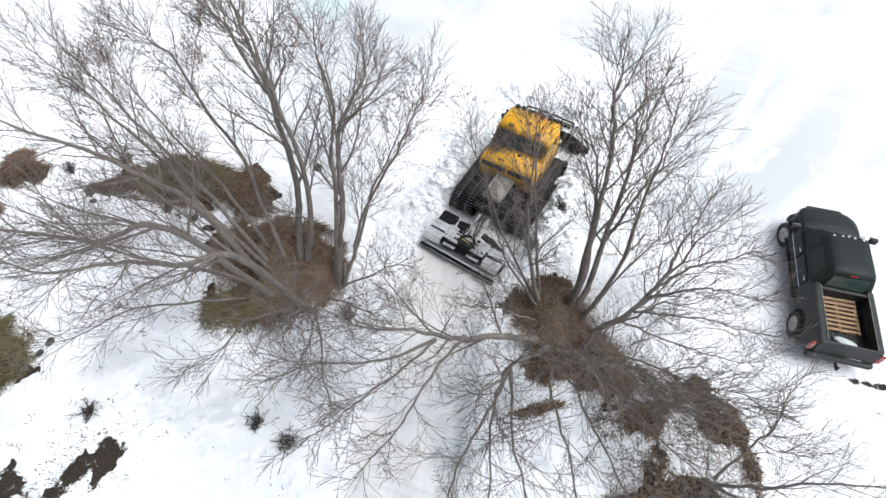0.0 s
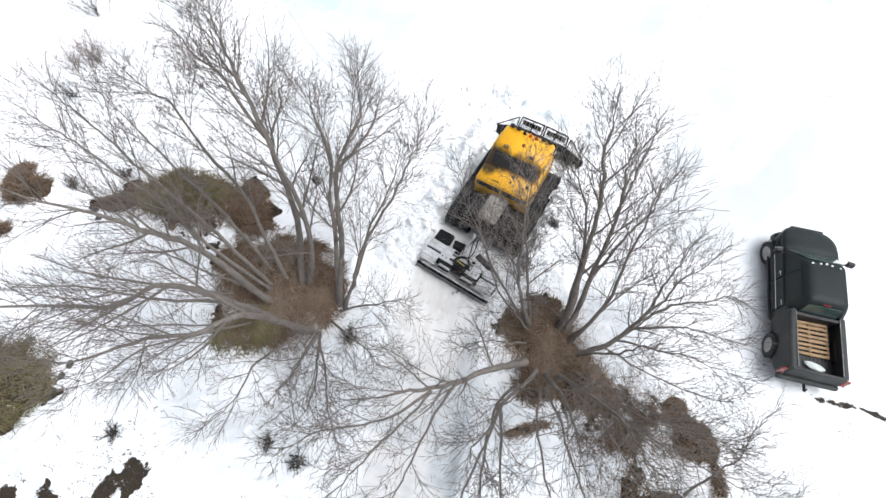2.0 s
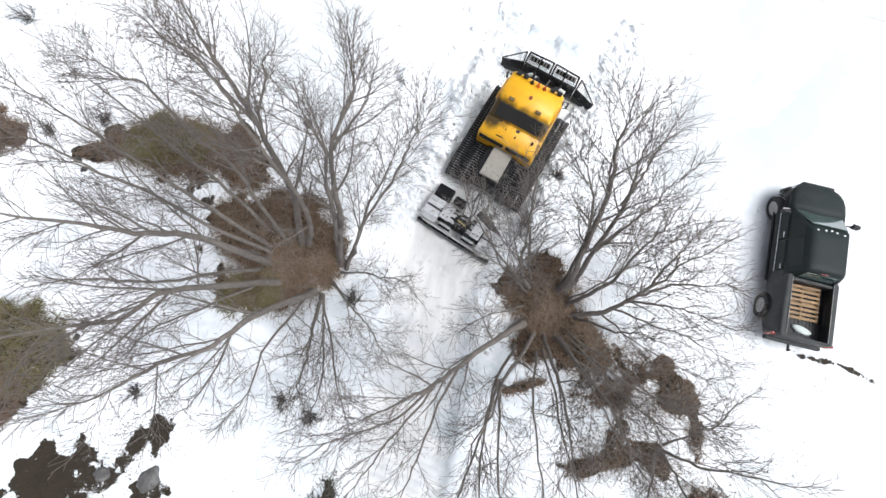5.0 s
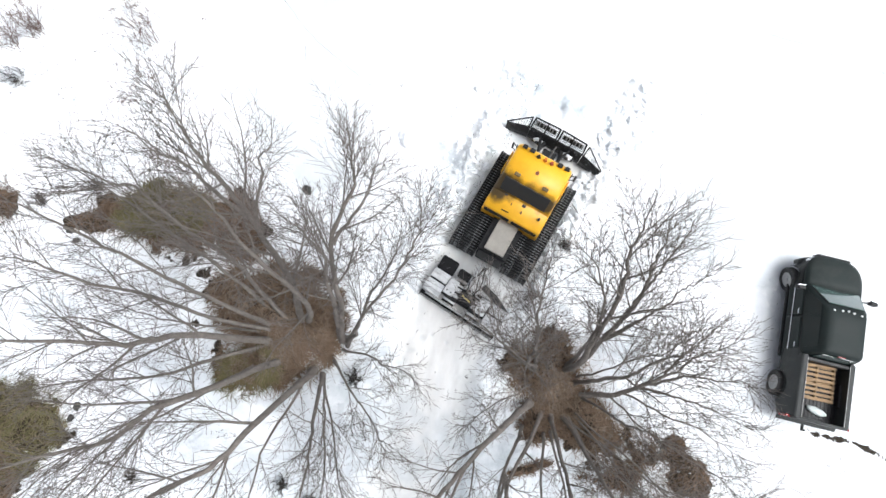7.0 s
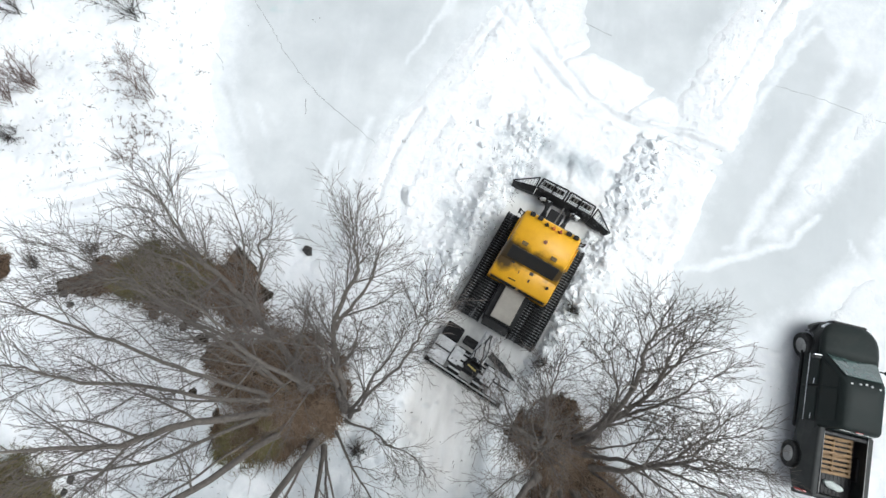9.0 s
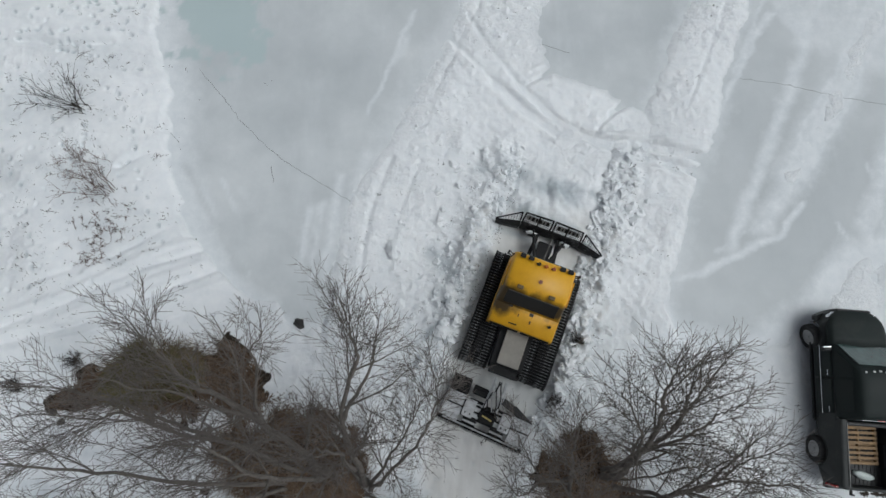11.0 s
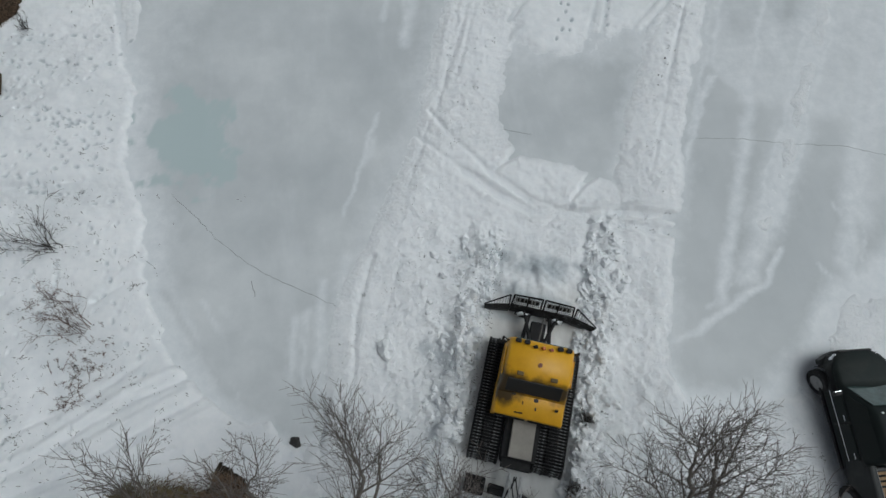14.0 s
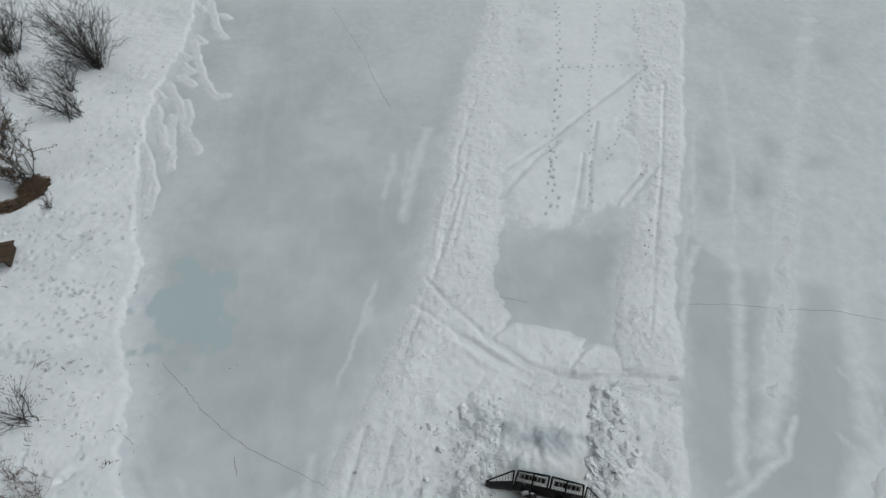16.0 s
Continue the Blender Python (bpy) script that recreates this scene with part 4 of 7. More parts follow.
STEPS = random.Random(71)
for _ in range(26):  # boots, back and forth over the bank
    sx, sy = STEPS.uniform(-16.5, -11.6), STEPS.uniform(23.6, 31.2)
    way, pts = STEPS.choice((200, 25, 320, 150, 345)) + STEPS.gauss(0, 20), [(sx, sy)]
    for _ in range(STEPS.randrange(2, 4)):
        way += STEPS.gauss(0, 25)
        sx, sy = max(-17, min(-11.5, sx + 1.3 * math.cos(radians(way)))), max(23.2, min(31.5, sy + 1.0 * math.sin(radians(way))))
        pts.append((sx, sy))
    trail(STEPS, [q for i, q in enumerate(pts) if not i or q != pts[i - 1]], 0.40, 0.10, 0.13, 0.06, 0.12, 0.8)
for pts in ([(-16, 32.5), (-13.0, 33.2), (-12.4, 36)], [(-15, 24.2), (-12.6, 22.9), (-11.0, 22.2)], [(-12.6, 21.9), (-11.4, 20.6), (-11.5, 18.4)], [(-16.5, 23.0), (-14.0, 20.2), (-13.4, 17.5)], [(-16, 19.5), (-14.6, 16.2), (-13.9, 12.8)], [(-11.6, 19.0), (-9.7, 15.7)], [(-14.6, 34), (-13.6, 38.5), (-14.2, 42)]):
    trail(STEPS, pts, 0.50, 0.10, 0.12, 0.06, 0.12, 0.8)
for pts in ([(11.3, 44.7), (9.8, 38.2), (7.8, 32.3), (6.2, 27.3)], [(7.6, 31.6), (7.1, 29.8), (6.9, 27.6)]):
    trail(STEPS, pts, 0.42, 0.09, 0.11, 0.07, 0.08, 1.0)
for pts in ([(14.0, 44.3), (10.6, 35.5), (9.1, 30.2), (8.3, 27.6)], [(15.9, 43.3), (14.5, 37.6), (12.2, 33.9), (9.8, 30.2)], [(8.7, 38.1), (11.5, 37.9), (14.5, 37.6)], [(6.5, 32.9), (8.0, 32.8)]):
    trail(STEPS, pts, 0.40, 0.06, 0.08, 0.065, 0.07, 1.0)
for _ in range(110):  # pits and hollows
    stamp(STEPS.uniform(-18, -11), STEPS.uniform(12.5, 22), STEPS.uniform(0, 180), STEPS.uniform(0.07, 0.16), STEPS.uniform(0.05, 0.10), STEPS.uniform(0.03, 0.08), 0.25)
for _ in range(300):
    stamp(STEPS.uniform(-8, 12), STEPS.uniform(-3, 11), STEPS.uniform(0, 180), STEPS.uniform(0.07, 0.2), STEPS.uniform(0.06, 0.12), STEPS.uniform(0.03, 0.08), 0.25)
ground = tagged(sheet("ground", GX, GY, H, SNOW, {"packed": PACKED, "earth": EARTH, "thin": THIN_OR_SHADE, "calm": CALM}), "trampled white snow cover with bare brown earth patches", "snow", kind="structure")

IX, IY = axis_steps(-14, 24, 0.12, 500), axis_steps(11, 48, 0.12, 500)
IXX, IYY = np.meshgrid(IX, IY, indexing="ij")
clear = 0.85 * (1 - step(blob(IXX, IYY, -9.0, 25.0, 2.05, 1.8, -10) + fbm(IXX, IYY, 1.0, 5, 6) * 2.2, 0.85, 1.08))
ice = tagged(sheet("ice", IX, IY, np.zeros_like(IXX), ICE, {"clear": clear, "swept": swept_ice(IXX, IYY), "dusted": dust(IXX, IYY) * (1 - clear)}), "cloudy grey-green frozen pond ice with snow dust", "ice", kind="structure")


def ground_z(x, y):
    return max(0.0, float(land(np.array([[x]], float), np.array([[y]], float))[0][0, 0]))


def crack(pts, width):
    """A hairline crack in the ice that wanders between its points."""
    rng = random.Random(len(pts) * 7 + int(pts[0][0] * 10))
    line = []
    for (ax, ay), (bx, by) in zip(pts, pts[1:]):
        n = max(4, int(math.hypot(bx - ax, by - ay) / 0.18))
        for i in range(n):
            line.append((ax + (bx - ax) * i / n + rng.uniform(-0.03, 0.03), ay + (by - ay) * i / n + rng.uniform(-0.03, 0.03)))
    line.append(pts[-1])
    verts, faces = [], []
    for i, (x, y) in enumerate(line):
        a, b = line[max(0, i - 1)], line[min(len(line) - 1, i + 1)]
        d = Vector((b[0] - a[0], b[1] - a[1])).normalized()
        w = width * rng.uniform(0.35, 1.0)
        verts += [(x - d.y * w, y + d.x * w, 0.004), (x + d.y * w, y - d.x * w, 0.004)]
        if i:
            faces.append((2 * i - 2, 2 * i - 1, 2 * i + 1, 2 * i))
    return tagged(mesh_object("ice_crack", verts, faces, CRACK), "thin dark crack running across the pond ice", "crack", "cracks in the ice", "structure")


crack([(-9.4, 22.7), (-8.4, 21.5), (-7.7, 20.6), (-6.9, 19.8), (-5.9, 19.0), (-4.9, 18.4), (-3.3, 17.4)], 0.011)
crack([(10.7, 22.4), (12.5, 22.1), (14.5, 21.6), (16.2, 21.3), (18.4, 20.4), (22, 19.6)], 0.011)
crack([(-2.8, 46.6), (-2.0, 43.9), (-1.2, 41.4), (-0.6, 38.4), (0, 36.1)], 0.012)
crack([(-6.5, 18.9), (-6.4, 18.3)], 0.014)
crack([(-10.4, 20.3), (-9.9, 19.8)], 0.014)
crack([(2.6, 24.0), (4.4, 23.4)], 0.012)

# ---- the snow groomer ----
def groomer_track(parent, side):
    """One wide rubber track: belts round five wheels, with steel cleats."""
    xc, half_w, y0, y1, r, zc = side * 1.0, 0.47, -0.98, 1.98, 0.38, 0.46
    track = part("track", box(bmesh.new(), xc, 0.5, 0.48, 0.5, 2.7, 0.2, bevel=0.05), BLACK_STEEL, parent, "rubber crawler track with steel cleats")
    def along(s):
        run, arc = y1 - y0, math.pi * r
        s = s % (2 * (run + arc))
        if s < run:
            return y0 + s, zc + r, 0.0
        if s < run + arc:
            a = (s - run) / r
            return y1 + r * math.sin(a), zc + r * math.cos(a), -math.degrees(a)
        if s < 2 * run + arc:
            return y1 - (s - run - arc), zc - r, 180.0
        a = (s - 2 * run - arc) / r
        return y0 - r * math.sin(a), zc - r * math.cos(a), 180 - math.degrees(a)
    total = 2 * (y1 - y0 + math.pi * r)
    for off in (-0.34, 0.0, 0.34):
        bm, rings = bmesh.new(), []
        for i in range(56):
            y, z, a = along(total * i / 56)
            m = pose(xc + off, y, z, a)
            rings.append([m @ Vector(p) for p in ((-0.12, 0, -0.02), (0.12, 0, -0.02), (0.12, 0, 0.0), (-0.12, 0, 0.0))])
        loft(bm, rings + [rings[0]], caps=False)
        part("belt", bm, RUBBER, track)
    for y in (y0, y0 + 0.75, y0 + 1.5, y0 + 2.25, y1):
        bm = bmesh.new()
        rod(bm, (xc - 0.16, y, zc), (xc + 0.16, y, zc), 0.345, 20)
        part("road_wheel", bm, RUBBER, track)
    first = None
    for i in range(86):
        y, z, a = along(total * i / 86)
        if first is None:
            bm = bmesh.new()
            box(bm, 0, 0, 0.022, 2 * half_w, 0.028, 0.05, bevel=0.006)
            for k in (-0.44, -0.15, 0.15, 0.44):
                box(bm, k, 0, 0.05, 0.05, 0.026, 0.05, bevel=0.006)
            first = part("cleat", bm, CLEAT, track)
            ob = first
        else:
            ob = new("cleat", first.data)
            ob.parent = track
        ob.matrix_basis = pose(xc, y, z, a)


def groomer(m):
    g = thing("snow_groomer", m, "yellow tracked snow groomer with black front blade and rear tiller", "snow groomer")
    groomer_track(g, -1), groomer_track(g, 1)
    bm = bmesh.new()
    box(bm, 0, 0.45, 0.72, 0.98, 3.5, 0.42, bevel=0.05)
    box(bm, 0, -1.2, 0.95, 0.9, 0.5, 0.12, bevel=0.02)
    part("chassis", bm, BLACK_STEEL, g)
    # fenders over the tracks beside the cab
    for s in (-1, 1):
        bm = bmesh.new()
        box(bm, s * 0.78, 1.05, 0.98, 0.5, 1.9, 0.05, bevel=0.02)
        part("fender", bm, BLACK_STEEL, g)
    # cab: side profile, wider at the belt than at the roof
    def cab_ring(y, zlo, zhi, wlo, whi, r=0.10):
        return [(-wlo, y, zlo), (wlo, y, zlo), (wlo, y, (zlo + zhi) / 2), (whi + 0.02, y, zhi - r), (whi - r * 0.7, y, zhi), (-whi + r * 0.7, y, zhi), (-whi - 0.02, y, zhi - r), (-wlo, y, (zlo + zhi) / 2)]
    bm = bmesh.new()
    loft(bm, [cab_ring(0.64, 1.0, 1.93, 1.02, 1.0, 0.05), cab_ring(1.10, 1.0, 2.44, 1.02, 0.95), cab_ring(1.17, 1.0, 2.52, 1.02, 0.95), cab_ring(1.5, 1.0, 2.56, 1.02, 0.95), cab_ring(2.12, 1.0, 2.53, 1.0, 0.93), cab_ring(2.20, 1.0, 2.45, 0.99, 0.92), cab_ring(2.27, 1.0, 1.7, 0.98, 0.98), cab_ring(2.32, 1.0, 1.45, 0.96, 0.96)])
    part("cab", bm, YELLOW_SOOTY, g, "yellow cab shell", True)
    bm = bmesh.new()
    loft(bm, [cab_ring(0.0, 0.98, 1.78, 1.04, 1.0, 0.06), cab_ring(0.04, 0.98, 1.86, 1.04, 1.0, 0.06), cab_ring(0.6, 0.98, 1.93, 1.04, 1.0, 0.06), cab_ring(0.96, 0.98, 1.95, 1.04, 1.0, 0.06)])
    part("engine_hood", bm, YELLOW_SOOTY, g, "yellow engine hood stained with soot", True)
    bm = bmesh.new()
    box(bm, 0.0, 0.862, 2.205, 1.62, 0.03, 0.50, rx=-42, bevel=0.012)
    part("rear_window", bm, SOOT, g, "sooty dark rear window")
    for x0 in (-0.5, 0.5):
        bm = bmesh.new()
        box(bm, x0, -0.005, 1.62, 0.92, 0.03, 0.22, bevel=0.01)
        for k in range(5):
            box(bm, x0, -0.03, 1.54 + 0.04 * k, 0.88, 0.03, 0.012, rx=30, bevel=0)
        part("radiator_grille", bm, BLACK_STEEL, g)
    bm = bmesh.new()
    box(bm, -0.3, 0.14, 1.895, 0.26, 0.04, 0.03, rz=3, bevel=0.01)
    part("hood_latch", bm, BLACK_STEEL, g)
    bm = bmesh.new()
    rod(bm, (0.78, 0.42, 1.88), (0.78, 0.42, 2.02), 0.045, 12)
    part("filler_cap", bm, BLACK_STEEL, g)
    for x0, y0, w in ((-0.52, 0.66, 0.12), (0.16, 0.58, 0.13), (-0.22, 0.44, 0.03), (0.18, 0.34, 0.05)):
        bm = bmesh.new()
        box(bm, x0, y0, 1.93, w, 0.10, 0.05, rz=4, bevel=0.012)
        part("hood_bracket", bm, SOOT, g)
    for x0 in (-0.5, 0.48):
        bm = bmesh.new()
        box(bm, x0, 1.18, 2.575, 0.2, 0.12, 0.06, bevel=0.015)
        part("rear_work_lamp", bm, SOOT_PAINT, g)
    bm = bmesh.new()
    rod(bm, (0.02, 1.52, 2.55), (0.02, 1.52, 2.62), 0.06, 14)
    part("roof_vent", bm, surface("brown_cap", (0.16, 0.04, 0.015), 0.4), g)
    for x0 in (-0.72, -0.46, 0.52, 0.77):
        bm = bmesh.new()
        box(bm, x0, 2.10, 2.60, 0.17, 0.12, 0.12, rx=8, bevel=0.03, seg=2)
        lamp = part("work_lamp", bm, BLACK_STEEL, g)
        bm = bmesh.new()
        box(bm, x0, 2.165, 2.60, 0.12, 0.012, 0.10, rx=8, bevel=0.004)
        part("lens", bm, LAMP_GLASS, lamp)
    for x0, mt in ((-0.20, BLACK_STEEL), (0.03, AMBER), (0.26, RED_LENS)):
        bm = bmesh.new()
        rod(bm, (x0, 2.02, 2.54), (x0, 2.02, 2.70), 0.055, 12, 0.04)
        rod(bm, (x0 - 0.07, 2.02, 2.56), (x0 + 0.07, 2.02, 2.56), 0.03, 8)
        part("beacon", bm, mt, g, "amber roof beacon")
    bm = bmesh.new()
    box(bm, 0, 2.245, 2.08, 1.72, 0.03, 0.66, rx=5, bevel=0.02)
    part("windshield", bm, GLASS, g, "tinted windshield")
    for s in (-1, 1):
        bm = bmesh.new()
        box(bm, s * 0.995, 1.5, 2.05, 0.03, 0.8, 0.55, ry=s * 4, bevel=0.02)
        door = part("cab_door", bm, YELLOW, g)
        bm = bmesh.new()
        box(bm, s * 1.008, 1.5, 2.1, 0.02, 0.66, 0.40, ry=s * 4, bevel=0.01)
        part("door_window", bm, GLASS, door)
        bm = bmesh.new()
        rod(bm, (s * 0.95, 2.1, 2.2), (s * 1.13, 2.18, 2.22), 0.015)
        rod(bm, (s * 0.95, 2.1, 1.8), (s * 1.13, 2.18, 1.85), 0.015)
        box(bm, s * 1.14, 2.17, 2.03, 0.06, 0.10, 0.34, bevel=0.02)
        part("mirror", bm, PLASTIC, g)
        bm = bmesh.new()
        for k in range(4):
            rod(bm, (s * 0.99, 2.1 + 0.03 * k, 2.4 - 0.35 * k), (s * 0.99, 2.13 + 0.03 * k, 2.05 - 0.35 * k), 0.018)
        part("grab_rail", bm, BLACK_STEEL, g)
    # rear deck with its plywood cover
    bm = bmesh.new()
    box(bm, 0.02, -0.55, 1.06, 1.05, 1.25, 0.18, bevel=0.03)
    for s in (-1, 1):
        rod(bm, (s * 0.5, -1.12, 1.1), (s * 0.5, 0, 1.1), 0.035)
    part("rear_deck", bm, BLACK_STEEL, g)
    bm = bmesh.new()
    box(bm, 0.03, -0.53, 1.30, 0.70, 1.16, 0.09, rz=0.8, bevel=0.02)
    box(bm, 0.03, -0.53, 1.21, 0.62, 1.08, 0.10, bevel=0.01)
    part("deck_cover", bm, PANEL, g, "weathered beige cover box")
    # front blade: mouldboard, mesh top windows, folding wings
    lift = part("push_frame", box(bmesh.new(), 0, 2.75, 0.62, 0.5, 0.9, 0.16, bevel=0.03), BLACK_STEEL, g)
    for s in (-1, 1):
        bm = bmesh.new()
        box(bm, s * 0.42, 2.75, 0.6, 0.12, 1.3, 0.16, rz=s * 6, bevel=0.02)
        part("push_arm", bm, BLACK_STEEL, lift)
        bm = bmesh.new()
        rod(bm, (s * 0.2, 2.4, 0.9), (s * 0.5, 3.3, 0.85), 0.055, 12)
        part("tilt_cylinder", bm, BLACK_STEEL, lift)
        bm = bmesh.new()
        rod(bm, (s * 0.5, 3.2, 0.86), (s * 0.56, 3.45, 0.84), 0.03, 12)
        part("piston", bm, BLACK_STEEL, lift)
    bm = bmesh.new()
    rod(bm, (0.05, 2.45, 1.05), (0.1, 3.3, 1.0), 0.028, 10)
    part("lift_hose", bm, LAMP_GLASS, lift)
    blade = part("blade", loft(bmesh.new(), [[(x, 3.66 - 0.02 * abs(x), 0.10), (x, 3.50, 0.14), (x, 3.44, 0.45), (x, 3.52, 0.82), (x, 3.60, 0.86), (x, 3.58, 0.5)] for x in (-1.02, -0.5, 0, 0.5, 1.02)]), BLADE_BLACK, g, "black U-shaped snow blade")
    for s in (-1, 1):
        bm = bmesh.new()
        box(bm, s * 0.55, 3.42, 0.42, 0.55, 0.05, 0.4, bevel=0.03)
        rod(bm, (s * 0.55, 3.38, 0.5), (s * 0.55, 3.3, 0.5), 0.13, 16)
        part("back_plate", bm, BLACK_STEEL, blade)
        # leaning frame with lettered mesh on top
        bm = bmesh.new()
        for a, b in (((0.04, 3.56, 0.86), (1.02, 3.54, 0.86)), ((0.04, 3.84, 1.24), (0.98, 3.80, 1.24)), ((0.04, 3.56, 0.86), (0.04, 3.84, 1.24)), ((1.02, 3.54, 0.86), (0.98, 3.80, 1.24)), ((0.5, 3.56, 0.86), (0.5, 3.83, 1.24))):
            rod(bm, (s * a[0], *a[1:]), (s * b[0], *b[1:]), 0.028, 8)
        part("top_frame", bm, BLADE_BLACK, blade)
        bm = bmesh.new()
        for k in range(15):
            x = 0.08 + 0.062 * k
            rod(bm, (s * x, 3.57, 0.88), (s * x, 3.83, 1.22), 0.007, 4)
        for k in range(6):
            t = k / 6 + 0.08
            rod(bm, (s * 0.05, 3.56 + 0.27 * t, 0.86 + 0.37 * t), (s * 1.0, 3.55 + 0.27 * t, 0.86 + 0.37 * t), 0.006, 4)
        part("mesh_guard", bm, BLADE_BLACK, blade)
        bm = bmesh.new()
        box(bm, s * 0.52, 3.715, 1.07, 0.80, 0.012, 0.20, rx=-36, bevel=0)
        plate = part("letter_plate", bm, WORN_PLATE, blade, "white plate with worn black letters")
        for k, w in enumerate((0.09, 0.05, 0.10, 0.06, 0.09, 0.05)):
            bm = bmesh.new()
            box(bm, s * (0.20 + 0.125 * k), 3.70, 1.085, w, 0.012, 0.15 - 0.02 * (k % 2), rx=-36, bevel=0)
            part("letter_bar", bm, BLADE_BLACK, plate)
        bm = bmesh.new()
        bmesh.ops.create_icosphere(bm, subdivisions=2, radius=1)
        for v in bm.verts:
            v.co = Vector((s * 0.56 + v.co.x * 0.22, 3.37 + v.co.y * 0.06, 0.55 + v.co.z * 0.18)) * (1 + 0.03 * noise.noise(v.co * 4))
        part("caked_snow", bm, SNOW, blade, "snow caked on the blade back")
        # wing: tapering plate and triangular guard
        wing = part("wing", loft(bmesh.new(), [[(s * 1.04, 3.66, 0.08), (s * 1.04, 3.48, 0.12), (s * 1.04, 3.46, 0.5), (s * 1.04, 3.55, 0.86)], [(s * 1.5, 3.62, 0.08), (s * 1.5, 3.42, 0.12), (s * 1.5, 3.40, 0.4), (s * 1.5, 3.5, 0.78)], [(s * 1.86, 3.56, 0.08), (s * 1.86, 3.38, 0.1), (s * 1.86, 3.38, 0.26), (s * 1.86, 3.42, 0.62)]]), BLADE_BLACK, blade)
        bm = bmesh.new()
        rod(bm, (s * 1.08, 3.55, 0.86), (s * 1.10, 3.80, 1.16), 0.026)
        rod(bm, (s * 1.10, 3.80, 1.16), (s * 1.88, 3.44, 0.66), 0.024)
        rod(bm, (s * 1.08, 3.55, 0.86), (s * 1.88, 3.42, 0.64), 0.024)
        part("wing_guard", bm, BLADE_BLACK, wing)
        bm = bmesh.new()
        for k in range(8):
            t = 0.06 + 0.11 * k
            lo, hi = Vector((s * (1.09 + 0.77 * t), 3.55 - 0.12 * t, 0.86 - 0.21 * t)), Vector((s * (1.11 + 0.76 * t), 3.78 - 0.34 * t, 1.14 - 0.48 * t))
            rod(bm, lo, hi, 0.006, 4)
        part("wing_mesh", bm, BLADE_BLACK, wing)
    # rear tiller, carried a little askew
    till = thing("tiller", pose(0, 0, 0), "", "")
    till.parent = g
    till["label"] = "frosted grey rear tiller with black comb"
    till.matrix_basis = pose(0.02, -2.78, 0, 0, 0, -3)
    bm = bmesh.new()
    rod(bm, (-1.42, -0.05, 0.40), (1.42, -0.05, 0.40), 0.26, 20)
    part("tiller_drum", bm, BLACK_STEEL, till)
    for x0, w in ((-1.13, 0.62), (-0.46, 0.46), (0.46, 0.46), (1.13, 0.62)):
        bm = bmesh.new()
        box(bm, x0, 0.16, 0.64, w, 0.36, 0.04, rx=14, bevel=0.012)
        box(bm, x0, -0.18, 0.66, w, 0.36, 0.04, rx=-10, bevel=0.012)
        box(bm, x0, -0.42, 0.56, w, 0.20, 0.03, rx=-34, bevel=0.01)
        part("tiller_hood", bm, ALUMINIUM if abs(x0) > 1 else BLACK_STEEL, till)
        for yy in (0.26, 0.06, -0.14, -0.36):
            bm = bmesh.new()
            box(bm, x0, yy, 0.71 - abs(yy) * 0.22, w * 0.97, 0.135, 0.05, rx=-yy * 40, bevel=0.012)
            part("slat", bm, ALUMINIUM, till)
    for x0 in (-0.62, 0.60):
        bm = bmesh.new()
        box(bm, x0, 0.02, 0.80, 0.36, 0.56, 0.06, bevel=0.02)
        box(bm, x0, 0.24, 0.83, 0.30, 0.10, 0.05, bevel=0.01)
        part("cover_plate", bm, ALUMINIUM, till, "snow-dusted grey cover plate")
        for k in (-0.08, 0.08):
            bm = bmesh.new()
            box(bm, x0 + k, -0.14, 0.84, 0.04, 0.06, 0.02, bevel=0.006)
            part("slot", bm, BLACK_STEEL, till)
    bm = bmesh.new()
    for a in range(12):
        t = math.pi * a / 11
        rod(bm, (0.02 + 0.27 * math.cos(t), 0.0 + 0.3 * math.sin(t) - 0.05, 0.78), (0.02 + 0.27 * math.cos(t + 0.26), 0.3 * math.sin(t + 0.26) - 0.05, 0.78), 0.05, 8)
    box(bm, 0.02, -0.08, 0.72, 0.5, 0.3, 0.2, bevel=0.04)
    part("drive_motor", bm, BLACK_STEEL, till)
    bm = bmesh.new()
    box(bm, 0.0, -0.05, 0.86, 0.34, 0.05, 0.04, rz=-8, bevel=0.01)
    part("hydraulic_fitting", bm, surface("brass_fitting", (0.42, 0.34, 0.12), 0.4, 0.6), till)
    for i in range(7):
        bm = bmesh.new()
        x = -1.27 + 0.42 * i
        box(bm, x, -0.58, 0.30, 0.41, 0.16, 0.03, rx=-28, bevel=0.01)
        for k in range(6):
            box(bm, x - 0.17 + 0.068 * k, -0.68, 0.24, 0.03, 0.08, 0.02, rx=-20, bevel=0.004)
        part("finisher_comb", bm, RUBBER, till)
    bm = bmesh.new()
    box(bm, 0.0, -0.56, 0.42, 2.6, 0.05, 0.05, bevel=0.012)
    part("comb_bar", bm, ALUMINIUM, till)
    bm = bmesh.new()
    box(bm, -1.12, 0.60, 0.52, 0.62, 0.54, 0.22, rz=2, bevel=0.06, seg=2)
    part("track_flap", bm, RUBBER, till, "black rubber spray flap")
    bm = bmesh.new()
    box(bm, 0.50, 0.58, 0.60, 0.50, 0.22, 0.12, rz=-14, bevel=0.03)
    box(bm, 1.05, 0.40, 0.56, 0.78, 0.24, 0.14, rz=-24, bevel=0.05, seg=2)
    part("spray_guard", bm, PLASTIC, till, "bent black plastic spray guard")
    bm = bmesh.new()
    box(bm, -0.45, 0.62, 0.52, 0.5, 0.30, 0.22, bevel=0.04)
